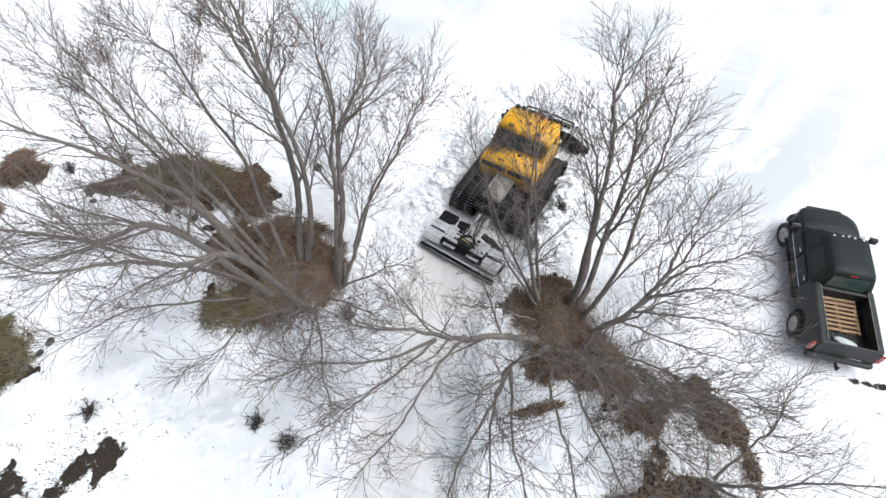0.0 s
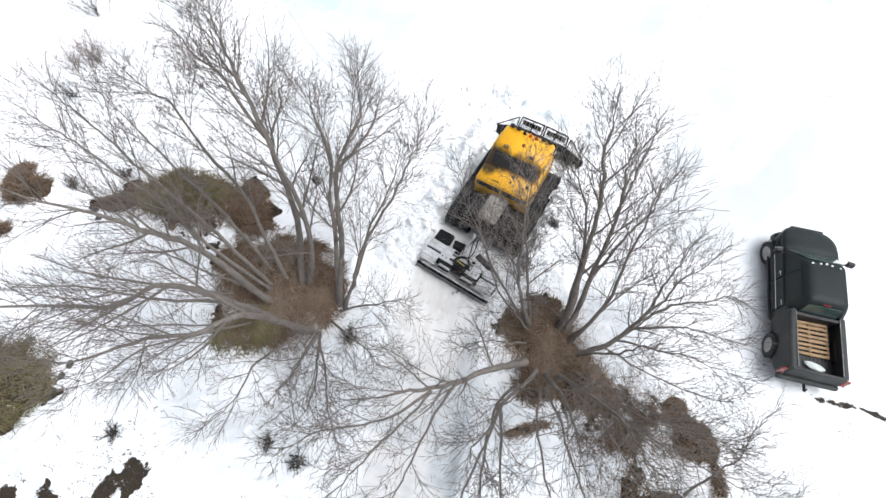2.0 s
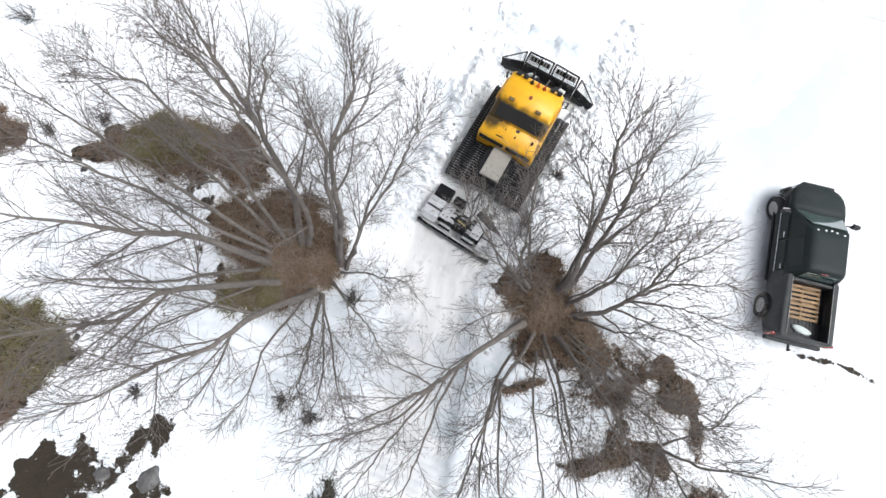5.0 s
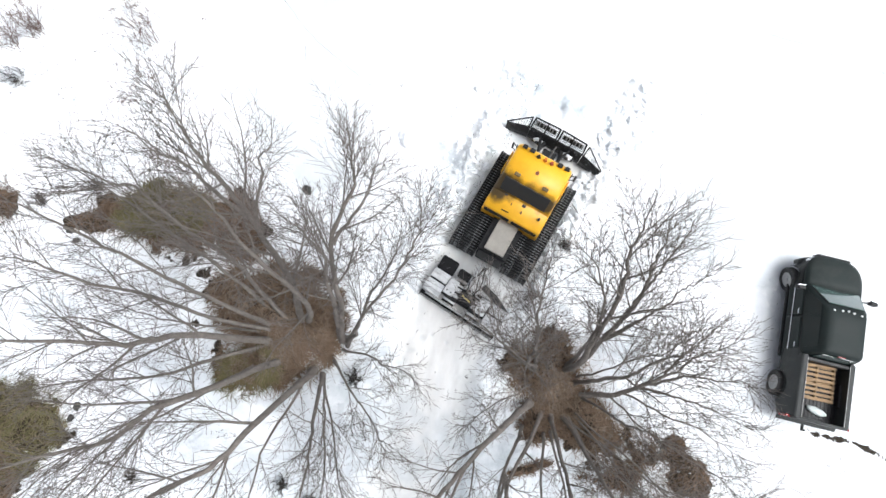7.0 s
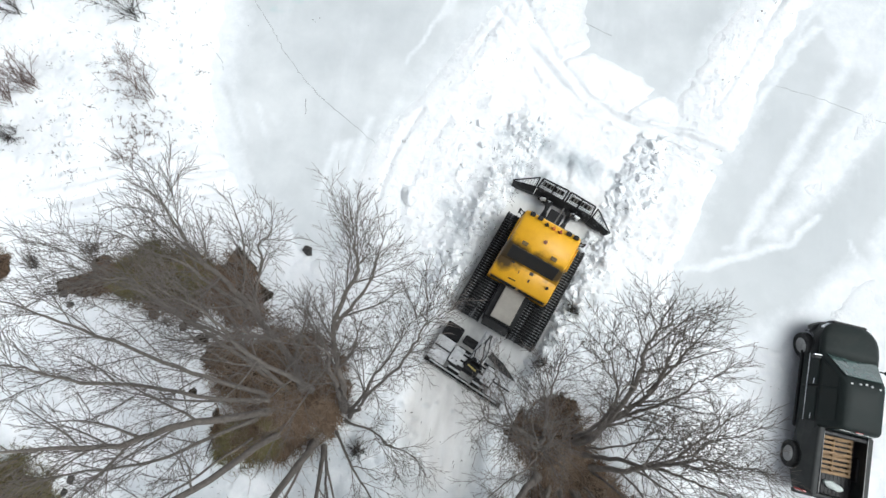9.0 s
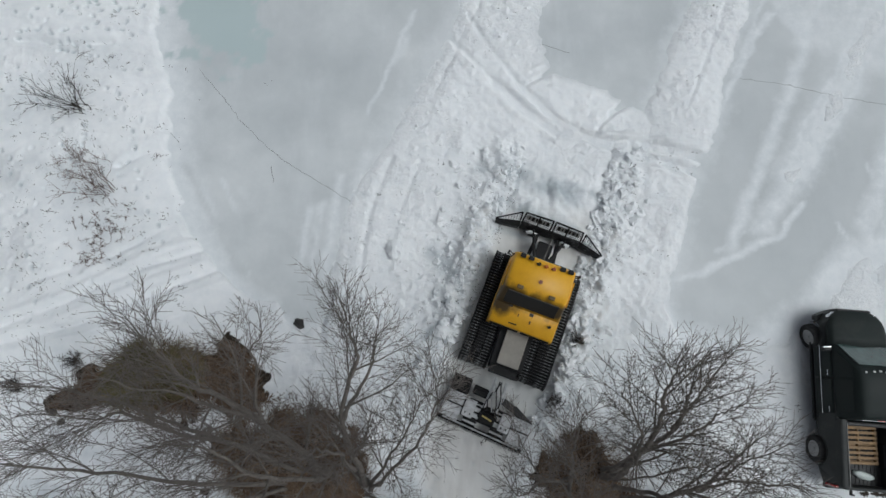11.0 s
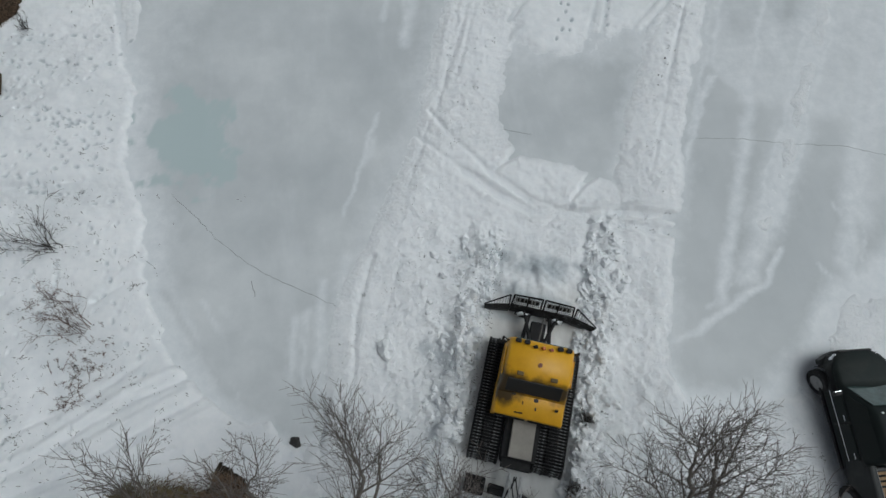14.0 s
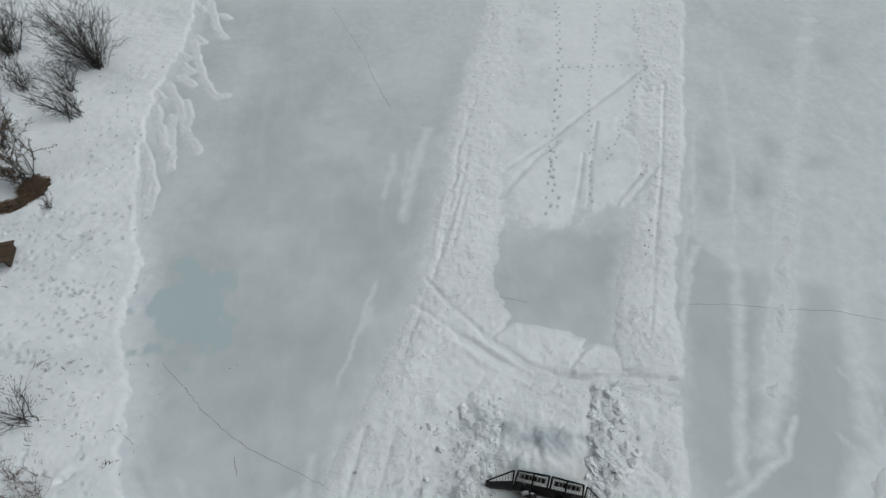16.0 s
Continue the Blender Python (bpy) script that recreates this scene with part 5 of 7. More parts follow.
    rod(bm, (-0.7, 0.66, 0.62), (-0.3, 0.7, 0.66), 0.06)
    part("valve_block", bm, BLACK_STEEL, till)
    for a, b in (((-0.18, 1.2, 0.8), (-0.2, 0.2, 0.72)), ((0.18, 1.2, 0.8), (0.22, 0.2, 0.72))):
        bm = bmesh.new()
        rod(bm, a, b, 0.045, 10)
        part("draw_bar", bm, ALUMINIUM, till)
    rng = random.Random(5)
    for i in range(7):
        bm, x0 = bmesh.new(), -0.4 + 0.12 * i
        pts = [Vector((x0 * 0.5 + 0.1 * math.sin(i + k), 1.15 - 0.24 * k, 0.95 + 0.10 * math.sin(k * 1.3 + i))) for k in range(5)]
        for a, b in zip(pts, pts[1:]):
            rod(bm, a, b, 0.02, 6)
        part("hose", bm, HOSE if i % 3 else ALUMINIUM, till)
    return g


groomer(pose(2.02, 12.97, 0.03, 0, 0, -20.5))


# ---- the pickup ----
def arch(cy, r, n=10):
    return [(cy + r * math.cos(math.pi * i / n), 0.42 + r * math.sin(math.pi * i / n)) for i in range(n + 1)]


def pickup(m):
    p = thing("pickup_truck", m, "dark green-grey crew cab pickup truck dulled by road salt", "truck")
    fa, ra = 1.88, -1.78
    for s in (-1, 1):
        bm = bmesh.new()
        outline = [(-2.78, 0.62), (-2.80, 1.36), (-0.86, 1.40), (-0.86, 1.28), (1.5, 1.24), (2.45, 1.16), (2.70, 1.02), (2.74, 0.62), (2.50, 0.48)] + arch(fa, 0.48) + [(1.2, 0.44), (-1.2, 0.44)] + arch(ra, 0.48) + [(-2.5, 0.5)]
        slab(bm, outline, "x", s * 0.66, s * 0.985, 0.06)
        for q in bm.verts:
            if q.co.z > 0.88 and abs(q.co.x) > 0.8:
                q.co.x -= s * 0.28 * (q.co.z - 0.88) * (1.25 if q.co.y > 1.4 else 1.0)
            if q.co.y > 2.05:
                q.co.x *= 1 - 0.30 * ((q.co.y - 2.05) / 0.7) ** 2
        part("body_side", bm, TRUCK_DUSTY, p)
        for k, ax in enumerate((fa, ra)):
            bm = bmesh.new()
            n = 14
            rings = [[(s * 0.985, ax + r * math.cos(math.pi * i / n), 0.42 + r * math.sin(math.pi * i / n)) for r in (0.48, 0.51)] + [(s * 0.995, ax + r * math.cos(math.pi * i / n), 0.42 + r * math.sin(math.pi * i / n)) for r in (0.508, 0.482)] for i in range(n + 1)]
            loft(bm, rings)
            part("fender_lip", bm, TRUCK_DUSTY, p)
            turn = 14 if k == 0 else 0
            bm = bmesh.new()
            prof = [(0.24, 0.10), (0.34, 0.125), (0.395, 0.12), (0.41, 0.08), (0.41, -0.08), (0.395, -0.12), (0.34, -0.125), (0.24, -0.10)]
            loft(bm, [[(w, r * math.cos(2 * math.pi * i / 28), r * math.sin(2 * math.pi * i / 28)) for r, w in prof] for i in range(29)], caps=False)
            for i in range(28):
                a = 2 * math.pi * i / 28
                for w in (-0.06, 0.06):
                    box(bm, w, 0.41 * math.cos(a), 0.41 * math.sin(a), 0.09, 0.03, 0.02, rx=math.degrees(a) + 90, bevel=0)
            wheel = thing("wheel", pose(0, 0, 0), "", "")
            wheel.parent = p
            wheel.matrix_basis = pose(s * 0.955, ax, 0.41, 0, 0, turn)
            part("tyre", bm, TYRE, wheel)
            bm = bmesh.new()
            loft(bm, [[(w, r * math.cos(2 * math.pi * i / 24), r * math.sin(2 * math.pi * i / 24)) for i in range(24)] for r, w in ((0.25, s * 0.115), (0.235, s * 0.12), (0.22, s * 0.05), (0.07, s * 0.05))])
            for i in range(8):
                a = 2 * math.pi * i / 8
                box(bm, s * 0.085, 0.15 * math.cos(a), 0.15 * math.sin(a), 0.05, 0.20, 0.055, rx=math.degrees(a), bevel=0.012)
            rod(bm, (s * 0.06, 0, 0), (s * 0.13, 0, 0), 0.06, 14)
            part("rim", bm, RIM, wheel, "dirty alloy rim")
        bm = bmesh.new()
        box(bm, s * 1.0, 0.32, 0.46, 0.14, 2.5, 0.07, bevel=0.025)
        part("running_board", bm, PLASTIC, p)
        bm = bmesh.new()
        box(bm, s * 0.996, 0.35, 0.84, 0.02, 2.2, 0.035, bevel=0.006)
        part("trim_strip", bm, CHROME, p, "bright door trim strip")
        for y0, y1 in ((0.42, 1.42), (-0.72, 0.38)):
            bm = bmesh.new()
            box(bm, s * 0.948, (y0 + y1) / 2, 0.90, 0.07, y1 - y0 - 0.03, 0.60, ry=-s * 9, bevel=0.012)
            door = part("door", bm, TRUCK_PAINT, p)
            bm = bmesh.new()
            box(bm, s * 0.965, y0 + 0.14, 1.12, 0.035, 0.19, 0.045, bevel=0.012)
            part("door_handle", bm, CHROME, door)
        bm = bmesh.new()
        rod(bm, (s * 0.92, 1.32, 1.26), (s * 1.15, 1.30, 1.32), 0.025)
        box(bm, s * 1.16, 1.30, 1.36, 0.24, 0.12, 0.22, rz=-s * 8, bevel=0.04, seg=2)
        mirror = part("mirror", bm, PLASTIC, p)
        bm = bmesh.new()
        box(bm, s * 1.16, 1.37, 1.43, 0.25, 0.03, 0.06, rz=-s * 8, bevel=0.01)
        part("mirror_trim", bm, CHROME, mirror)
        # bed rail cap, tail lamp, head lamp
        bm = bmesh.new()
        box(bm, s * 0.660, -1.82, 1.395, 0.016, 1.86, 0.03, bevel=0.005)
        part("rail_cap", bm, RIM, p, "bright bed rail")
        bm = bmesh.new()
        box(bm, s * 0.93, -2.79, 0.98, 0.15, 0.08, 0.44, bevel=0.03)
        part("tail_light", bm, RED_LENS, p, "red tail light")
        bm = bmesh.new()
        box(bm, s * 0.70, 2.60, 0.98, 0.26, 0.12, 0.18, rz=-s * 42, bevel=0.04, seg=2)
        part("headlight", bm, CHROME, p, "clear headlight with chrome bezel")
    # hood with a raised middle and rounded nose
    def hood_ring(y, w, z, crown):
        return [(-w, y, z - 0.22), (-w, y, z - 0.05), (-w * 0.86, y, z), (-w * 0.5, y, z + crown * 0.6), (0, y, z + crown), (w * 0.5, y, z + crown * 0.6), (w * 0.86, y, z), (w, y, z - 0.05), (w, y, z - 0.22)]
    bm = bmesh.new()
    loft(bm, [hood_ring(1.42, 0.90, 1.26, 0.10), hood_ring(1.8, 0.90, 1.26, 0.10), hood_ring(2.15, 0.885, 1.23, 0.10), hood_ring(2.42, 0.83, 1.19, 0.09), hood_ring(2.60, 0.74, 1.14, 0.08), hood_ring(2.74, 0.58, 1.08, 0.06), hood_ring(2.81, 0.40, 1.00, 0.04), hood_ring(2.84, 0.2, 0.94, 0.02)])
    part("hood", bm, TRUCK_PAINT, p, "smooth dark hood", True)
    bm = bmesh.new()
    box(bm, 0, 2.78, 0.92, 1.1, 0.08, 0.34, bevel=0.03)
    grille = part("grille", bm, PLASTIC, p)
    for k in range(4):
        bm = bmesh.new()
        box(bm, 0, 2.825, 0.80 + 0.08 * k, 1.02, 0.02, 0.025, bevel=0.005)
        part("grille_bar", bm, RIM, grille)
    bm = bmesh.new()
    loft(bm, [[(x, 2.90 - 0.34 * abs(x) ** 2.2, 0.46), (x, 2.74 - 0.34 * abs(x) ** 2.2, 0.46), (x, 2.72 - 0.34 * abs(x) ** 2.2, 0.70), (x, 2.87 - 0.34 * abs(x) ** 2.2, 0.71)] for x in (-0.94, -0.8, -0.6, -0.3, 0, 0.3, 0.6, 0.8, 0.94)])
    part("front_bumper", bm, TRUCK_DUSTY, p)
    # cab: lofted from the belt line to the roof
    def cab_level(z, xh, yb, yf, r=0.14):
        pts = []
        for cx, cy, a0 in ((xh - r, yf - r, 0), (-xh + r, yf - r, 90), (-xh + r, yb + r, 180), (xh - r, yb + r, 270)):
            pts += [(cx + r * math.cos(radians(a0 + a)), cy + r * math.sin(radians(a0 + a)), z) for a in (0, 30, 60, 90)]
        return pts
    bm = bmesh.new()
    loft(bm, [cab_level(0.5, 0.80, -0.86, 1.5, 0.05), cab_level(1.22, 0.87, -0.86, 1.52, 0.08), cab_level(1.30, 0.85, -0.86, 1.46), cab_level(1.55, 0.78, -0.83, 1.16), cab_level(1.78, 0.70, -0.80, 0.86), cab_level(1.86, 0.655, -0.77, 0.76), cab_level(1.905, 0.57, -0.68, 0.64), cab_level(1.925, 0.36, -0.45, 0.40)])
    part("cab", bm, TRUCK_PAINT, p, "dark cab with rounded roof", True)
    def pane(name, pts, d):
        bm = bmesh.new()
        loft(bm, [pts, [tuple(Vector(q) + Vector(d)) for q in pts]])
        return part(name, bm, DARK_GLASS if name == "side_window" else GLASS, p)
    pane("windshield", [(-0.75, 1.475, 1.29), (0.75, 1.475, 1.29), (0.60, 0.86, 1.82), (-0.60, 0.86, 1.82)], (0, 0.02, 0.016))
    pane("rear_window", [(-0.55, -0.86, 1.36), (0.55, -0.86, 1.36), (0.52, -0.812, 1.74), (-0.52, -0.812, 1.74)], (0, -0.015, 0))
    for s in (-1, 1):
        pane("side_window", [(s * 0.852, 0.46, 1.31), (s * 0.852, 1.26, 1.31), (s * 0.722, 0.80, 1.74), (s * 0.722, 0.46, 1.74)], (s * 0.012, 0, 0.004))
        pane("side_window", [(s * 0.852, -0.66, 1.31), (s * 0.852, 0.36, 1.31), (s * 0.722, 0.36, 1.74), (s * 0.722, -0.58, 1.74)], (s * 0.012, 0, 0.004))
        bm = bmesh.new()
        rod(bm, (s * 0.06 + 0.1, 1.49, 1.30), (s * 0.3 + 0.36, 1.2, 1.56), 0.012, 6)
        part("wiper", bm, PLASTIC, p)
    for x0 in (-0.46, -0.19, 0.0, 0.19, 0.46):
        bm = bmesh.new()
        box(bm, x0, 0.70 - 0.12 * abs(x0), 1.905 - 0.03 * abs(x0), 0.075, 0.065, 0.045, bevel=0.02, seg=2)
        part("clearance_light", bm, WHITE_PAINT, p, "pale roof clearance light")
    bm = bmesh.new()
    box(bm, 0, -0.80, 1.82, 0.24, 0.03, 0.04, bevel=0.01)
    part("brake_light", bm, RED_LENS, p)
    part("bed_floor", box(bmesh.new(), 0, -1.82, 0.86, 1.32, 1.84, 0.05, bevel=0.01), PLASTIC, p, "black bed liner")
    for k in range(11):
        part("floor_rib", box(bmesh.new(), -0.6 + 0.12 * k, -1.82, 0.892, 0.05, 1.8, 0.02, bevel=0.006), PLASTIC, p)
    part("bulkhead", box(bmesh.new(), 0, -0.92, 1.12, 1.32, 0.06, 0.5, bevel=0.015), PLASTIC, p)
    for s in (-1, 1):
        part("wheel_well", box(bmesh.new(), s * 0.645, -1.78, 1.0, 0.07, 0.75, 0.26, bevel=0.05), PLASTIC, p)
    bm = bmesh.new()
    box(bm, 0, -2.79, 1.06, 1.60, 0.09, 0.62, bevel=0.025, seg=2)
    part("tailgate", bm, TRUCK_DUSTY, p)
    bm = bmesh.new()
    box(bm, 0, -2.86, 0.60, 1.84, 0.16, 0.20, bevel=0.05, seg=2)
    part("rear_bumper", bm, TRUCK_DUSTY, p)
    bm = bmesh.new()
    box(bm, 0, -3.0, 0.46, 0.07, 0.30, 0.07, bevel=0.01)
    rod(bm, (0, -3.12, 0.48), (0, -3.12, 0.60), 0.03)
    part("tow_hitch", bm, BLACK_STEEL, p)
    bm = bmesh.new()
    box(bm, 0, 0, 0.62, 1.5, 5.2, 0.3, bevel=0.05)
    part("underbody", bm, BLACK_STEEL, p)
    # a short bed under a tall, narrow-shouldered cab set well forward
    def settle(q):
        y = q.y * 0.9625 + 0.13 * min(1, max(0, (q.y + 1.0) / 0.14)) * min(1, max(0, (2.5 - q.y) / 0.9))
        up = max(0.0, q.z - 1.45)
        return Vector((q.x * (1 - 0.20 * min(up, 0.42)), y, q.z + 0.22 * up))
    for ob in p.children:
        if ob.type == "MESH":
            for ob2 in (ob, *ob.children):
                for v in ob2.data.vertices:
                    v.co = settle(v.co)
        else:
            ob.location.y *= 0.9625


TRUCK = pose(12.66, 11.01, 0.03, 0, 0, -4.3)
pickup(TRUCK)


def pallet(m):
    p = thing("wooden_pallet", m, "pale wooden pallet lying in the truck bed", "pallet")
    for i in range(8):
        bm = bmesh.new()
        box(bm, 0, -0.52 + 0.149 * i, 0.115, 1.12, 0.088, 0.018, bevel=0.004)
        part("deck_board", bm, PINE, p)
    for x in (-0.53, 0.0, 0.53):
        bm = bmesh.new()
        box(bm, x, 0, 0.06, 0.045, 1.15, 0.09, bevel=0.004)
        part("stringer", bm, PINE, p)
    for y in (-0.5, 0, 0.5):
        bm = bmesh.new()
        box(bm, 0, y, 0.008, 1.12, 0.088, 0.016, bevel=0.003)
        part("base_board", bm, PINE, p)


pallet(TRUCK @ pose(-0.06, -1.45, 0.905, 2, 0, 2))
bm = bmesh.new()
bmesh.ops.create_icosphere(bm, subdivisions=3, radius=1)
for v in bm.verts:
    q = v.co.copy()
    v.co = Vector((q.x * 0.31, q.y * 0.12, max(-0.055, q.z * 0.085))) * (1 + 0.22 * noise.noise(q * 2.2))
sack = tagged(part("plastic_sack", bm, BAG, None, "", True), "crumpled white plastic sack in the truck bed", "sack")
sack.matrix_world = TRUCK @ pose(0.05, -2.34, 0.965, 0, 0, -14)

# ---- trees ----
class Tubes:
    """Gathers tapered tubes into one mesh."""
    def __init__(self):
        self.verts, self.faces = [], []

    def add(self, pts, radii, sides):
        base, n = len(self.verts), len(pts)
        for i, p in enumerate(pts):
            d = (pts[min(n - 1, i + 1)] - pts[max(0, i - 1)]).normalized()
            u = d.cross(Vector((0.13, 0.31, 0.94))).normalized()
            w = d.cross(u)
            for k in range(sides):
                a = 2 * math.pi * k / sides
                self.verts.append(p + (u * math.cos(a) + w * math.sin(a)) * radii[i])
        for i in range(n - 1):
            a = base + i * sides
            for k in range(sides):
                k2 = (k + 1) % sides
                self.faces.append((a + k, a + k2, a + sides + k2, a + sides + k))

    def make(self, name, material, parent, label="", smooth=True):
        return mesh_object(name, [tuple(v) for v in self.verts], self.faces, material, parent, label, smooth)


def spline(pts, per):
    """A smooth curve through points."""
    P = [Vector(p) for p in pts]
    P = [P[0] * 2 - P[1]] + P + [P[-1] * 2 - P[-2]]
    out = []
    for i in range(1, len(P) - 2):
        a, b, c, d = P[i - 1:i + 3]
        for k in range(per):
            t = k / per
            out.append(0.5 * ((2 * b) + (c - a) * t + (2 * a - 5 * b + 4 * c - d) * t * t + (3 * b - a - 3 * c + d) * t ** 3))
    return out + [P[-2]]


def shoot(rng, start, way, length, n, droop, wander):
    """A shoot that curves upward and wanders."""
    pts, p, d = [start.copy()], start.copy(), way.normalized()
    for i in range(n):
        d = (d + Vector((rng.gauss(0, wander), rng.gauss(0, wander), rng.gauss(0, wander) + droop))).normalized()
        p = p + d * (length / n)
        pts.append(p.copy())
    return pts


def aside(rng, d, angle):
    """d turned aside by an angle in a random direction."""
    u = d.cross(Vector((rng.uniform(-1, 1), rng.uniform(-1, 1), rng.uniform(-1, 1)))).normalized()
    return (d * math.cos(angle) + u * math.sin(angle)).normalized()


def spray(d, turn, angle):
    """d leaning away by an angle, towards the given turn round it."""
    d = d.normalized()
    u = d.cross(Vector((0.21, 0.37, 0.91))).normalized()
    return d * math.cos(angle) + (u * math.cos(turn) + d.cross(u) * math.sin(turn)) * math.sin(angle)


def fork(rng, tree, twigs, start, way, ln, r, dense):
    """A bough that bends upward, its branchlets on alternate sides, and their fine twigs."""
    m = 7
    limb = shoot(rng, start, way, ln, m, 0.055, 0.075)
    bough = Tubes()
    bough.add(limb, [r * (1 - 0.80 * j / m) for j in range(m + 1)], 5)
    bough.make("bough", BARK, tree)
    turn, at = rng.uniform(0, 6.28), 0.12 * ln
    while at < ln:
        g = at / ln
        j = min(m - 1, int(g * m))
        turn += math.pi + rng.gauss(0, 0.75)
        bl = (0.44 * (ln - at) + 0.40) * rng.uniform(0.7, 1.3)
        foot = limb[j].lerp(limb[j + 1], g * m - j)
        br = shoot(rng, foot, spray(limb[j + 1] - limb[j], turn, radians(rng.uniform(24, 48))), bl, 4, 0.06, 0.085)
        rr = max(0.0068, r * 0.42 * (1 - 0.7 * g))
        twigs.add(br, [rr * (1 - 0.6 * e / 4) for e in range(5)], 3)
        t2, at2 = rng.uniform(0, 6.28), 0.10 * bl
        while at2 < bl:
            g2 = at2 / bl
            e = min(3, int(g2 * 4))
            t2 += math.pi + rng.gauss(0, 0.7)
            tl = (0.34 * (bl - at2) + 0.20) * rng.uniform(0.7, 1.35)
            fine = shoot(rng, br[e].lerp(br[e + 1], g2 * 4 - e), spray(br[e + 1] - br[e], t2, radians(rng.uniform(20, 46))), tl, 2, 0.07, 0.07)
            twigs.add(fine, [0.0058, 0.0048, 0.0034], 3)
            at2 += rng.uniform(0.10, 0.20) / dense
        at += rng.uniform(0.15, 0.32) / dense


def willow(name, base, stems, label, seed, dense=1.0):
    """A bare many-stemmed willow. stems: the points that each stem runs through, its foot radius, and its number of boughs."""
    rng = random.Random(seed)
    tree = thing(name, pose(*base), label, "tree", "bare willows")
    inv = Vector(base)
    twigs = Tubes()
    for pts, r0, count in stems:
        curve = spline([Vector(p) - inv for p in pts], 7)
        tip = (curve[-1] - curve[-3]).normalized()
        curve += shoot(rng, curve[-1], tip, 0.5, 3, 0.05, 0.07)[1:]
        n = len(curve)
        bend = [(rng.uniform(0, 6.28), rng.uniform(0.35, 0.75), rng.uniform(0.03, 0.075)) for _ in range(3)]
        for i in range(1, n):
            sway = Vector([amp * math.sin(ph + i * rate) for ph, rate, amp in bend]) * min(1, i / 5)
            curve[i] = curve[i] + sway + Vector((rng.gauss(0, 0.018), rng.gauss(0, 0.018), rng.gauss(0, 0.015)))
        radii = [0.74 * r0 * (1 - 0.94 * (i / (n - 1)) ** 0.75) + 0.006 for i in range(n)]
        radii[0] *= 1.35
        stem = Tubes()
        stem.add(curve, radii, 9)
        stem.make("stem", BARK, tree)
        length = sum((b - a).length for a, b in zip(curve, curve[1:]))
        turn = rng.uniform(0, 6.28)
        for k in range(count):
            f = 0.22 + 0.78 * ((k + rng.random()) / count) ** 0.9
            i = min(n - 2, int(f * (n - 1)))
            turn += 2.4 + rng.gauss(0, 0.3)
            ln = (0.22 * length * (1.1 - f) + 0.07 * length + 0.35) * rng.uniform(0.7, 1.3)
            r = max(0.011, radii[i] * rng.uniform(0.36, 0.58))
            fork(rng, tree, twigs, curve[i], spray(curve[i + 1] - curve[i], turn, radians(rng.uniform(26, 50))), ln, r, dense)
        fork(rng, tree, twigs, curve[-2], curve[-1] - curve[-2], 0.08 * length + 0.25, max(0.010, radii[-3]), dense)
    tagged(twigs.make("twig_crown", TWIG, tree, "dense crown of fine bare twigs"), kind="stuff")
    return tree


WEST_UPRIGHT_STEMS = [
    ([(-4.19, 8.63, 0.50), (-4.06, 9.73, 3.39), (-4.73, 10.88, 5.74), (-5.35, 11.65, 7.4), (-5.8, 12.2, 8.0)], 0.17, 17),
    ([(-4.00, 8.74, 0.50), (-3.42, 9.07, 3.59), (-3.87, 9.84, 6.86), (-4.61, 10.49, 8.40)], 0.15, 15),
    ([(-2.78, 8.32, 0.40), (-2.56, 9.23, 3.18), (-2.75, 10.71, 4.82), (-2.4, 12.2, 5.6), (-2.5, 12.9, 5.9)], 0.16, 17),
    ([(-2.88, 8.41, 0.50), (-2.66, 9.52, 4.21), (-2.60, 10.22, 6.45), (-2.8, 10.4, 7.6)], 0.12, 13),
    ([(-2.57, 8.14, 0.50), (-1.74, 9.18, 3.39), (-0.63, 10.65, 5.5), (-0.5, 11.4, 5.9)], 0.08, 13),
    ([(-4.73, 10.88, 5.74), (-5.7, 11.4, 7.3), (-6.4, 11.7, 8.0)], 0.07, 10),
    ([(-4.60, 10.7, 5.4), (-4.7, 12.0, 5.9), (-4.6, 12.6, 6.1)], 0.06, 9),
    ([(-2.75, 10.71, 4.82), (-2.1, 12.0, 5.3), (-1.9, 12.7, 5.6)], 0.07, 10),
    ([(-5.03, 7.88, 0.50), (-6.12, 7.71, 4.51), (-7.13, 7.29, 6.35), (-8.86, 7.13, 7.27)], 0.17, 16),
]
WEST_OUTER_STEMS = [
    ([(-4.96, 8.28, 0.50), (-6.39, 8.88, 3.18), (-8.23, 9.56, 5.43), (-9.45, 10.07, 6.97)], 0.11, 13),
    ([(-4.60, 7.31, 0.50), (-5.53, 6.25, 5.33), (-6.56, 5.29, 6.05), (-8.29, 4.38, 7.27)], 0.15, 15),
    ([(-3.50, 7.18, 0.50), (-3.71, 5.77, 5.33), (-4.53, 4.73, 6.45), (-5.66, 3.76, 7.48)], 0.15, 14),
    ([(-3.19, 7.10, 0.50), (-2.61, 5.75, 3.18), (-2.14, 4.58, 5.23)], 0.10, 11),
    ([(-5.32, 7.66, 0.50), (-6.85, 6.66, 2.98), (-8.98, 5.93, 4.61)], 0.10, 12),
    ([(-3.6, 7.2, 0.6), (-3.7, 5.2, 3.4), (-3.7, 3.8, 4.4)], 0.06, 8),
    ([(-3.1, 7.0, 0.6), (-2.2, 5.4, 3.0), (-1.9, 4.0, 4.2)], 0.05, 9),
]
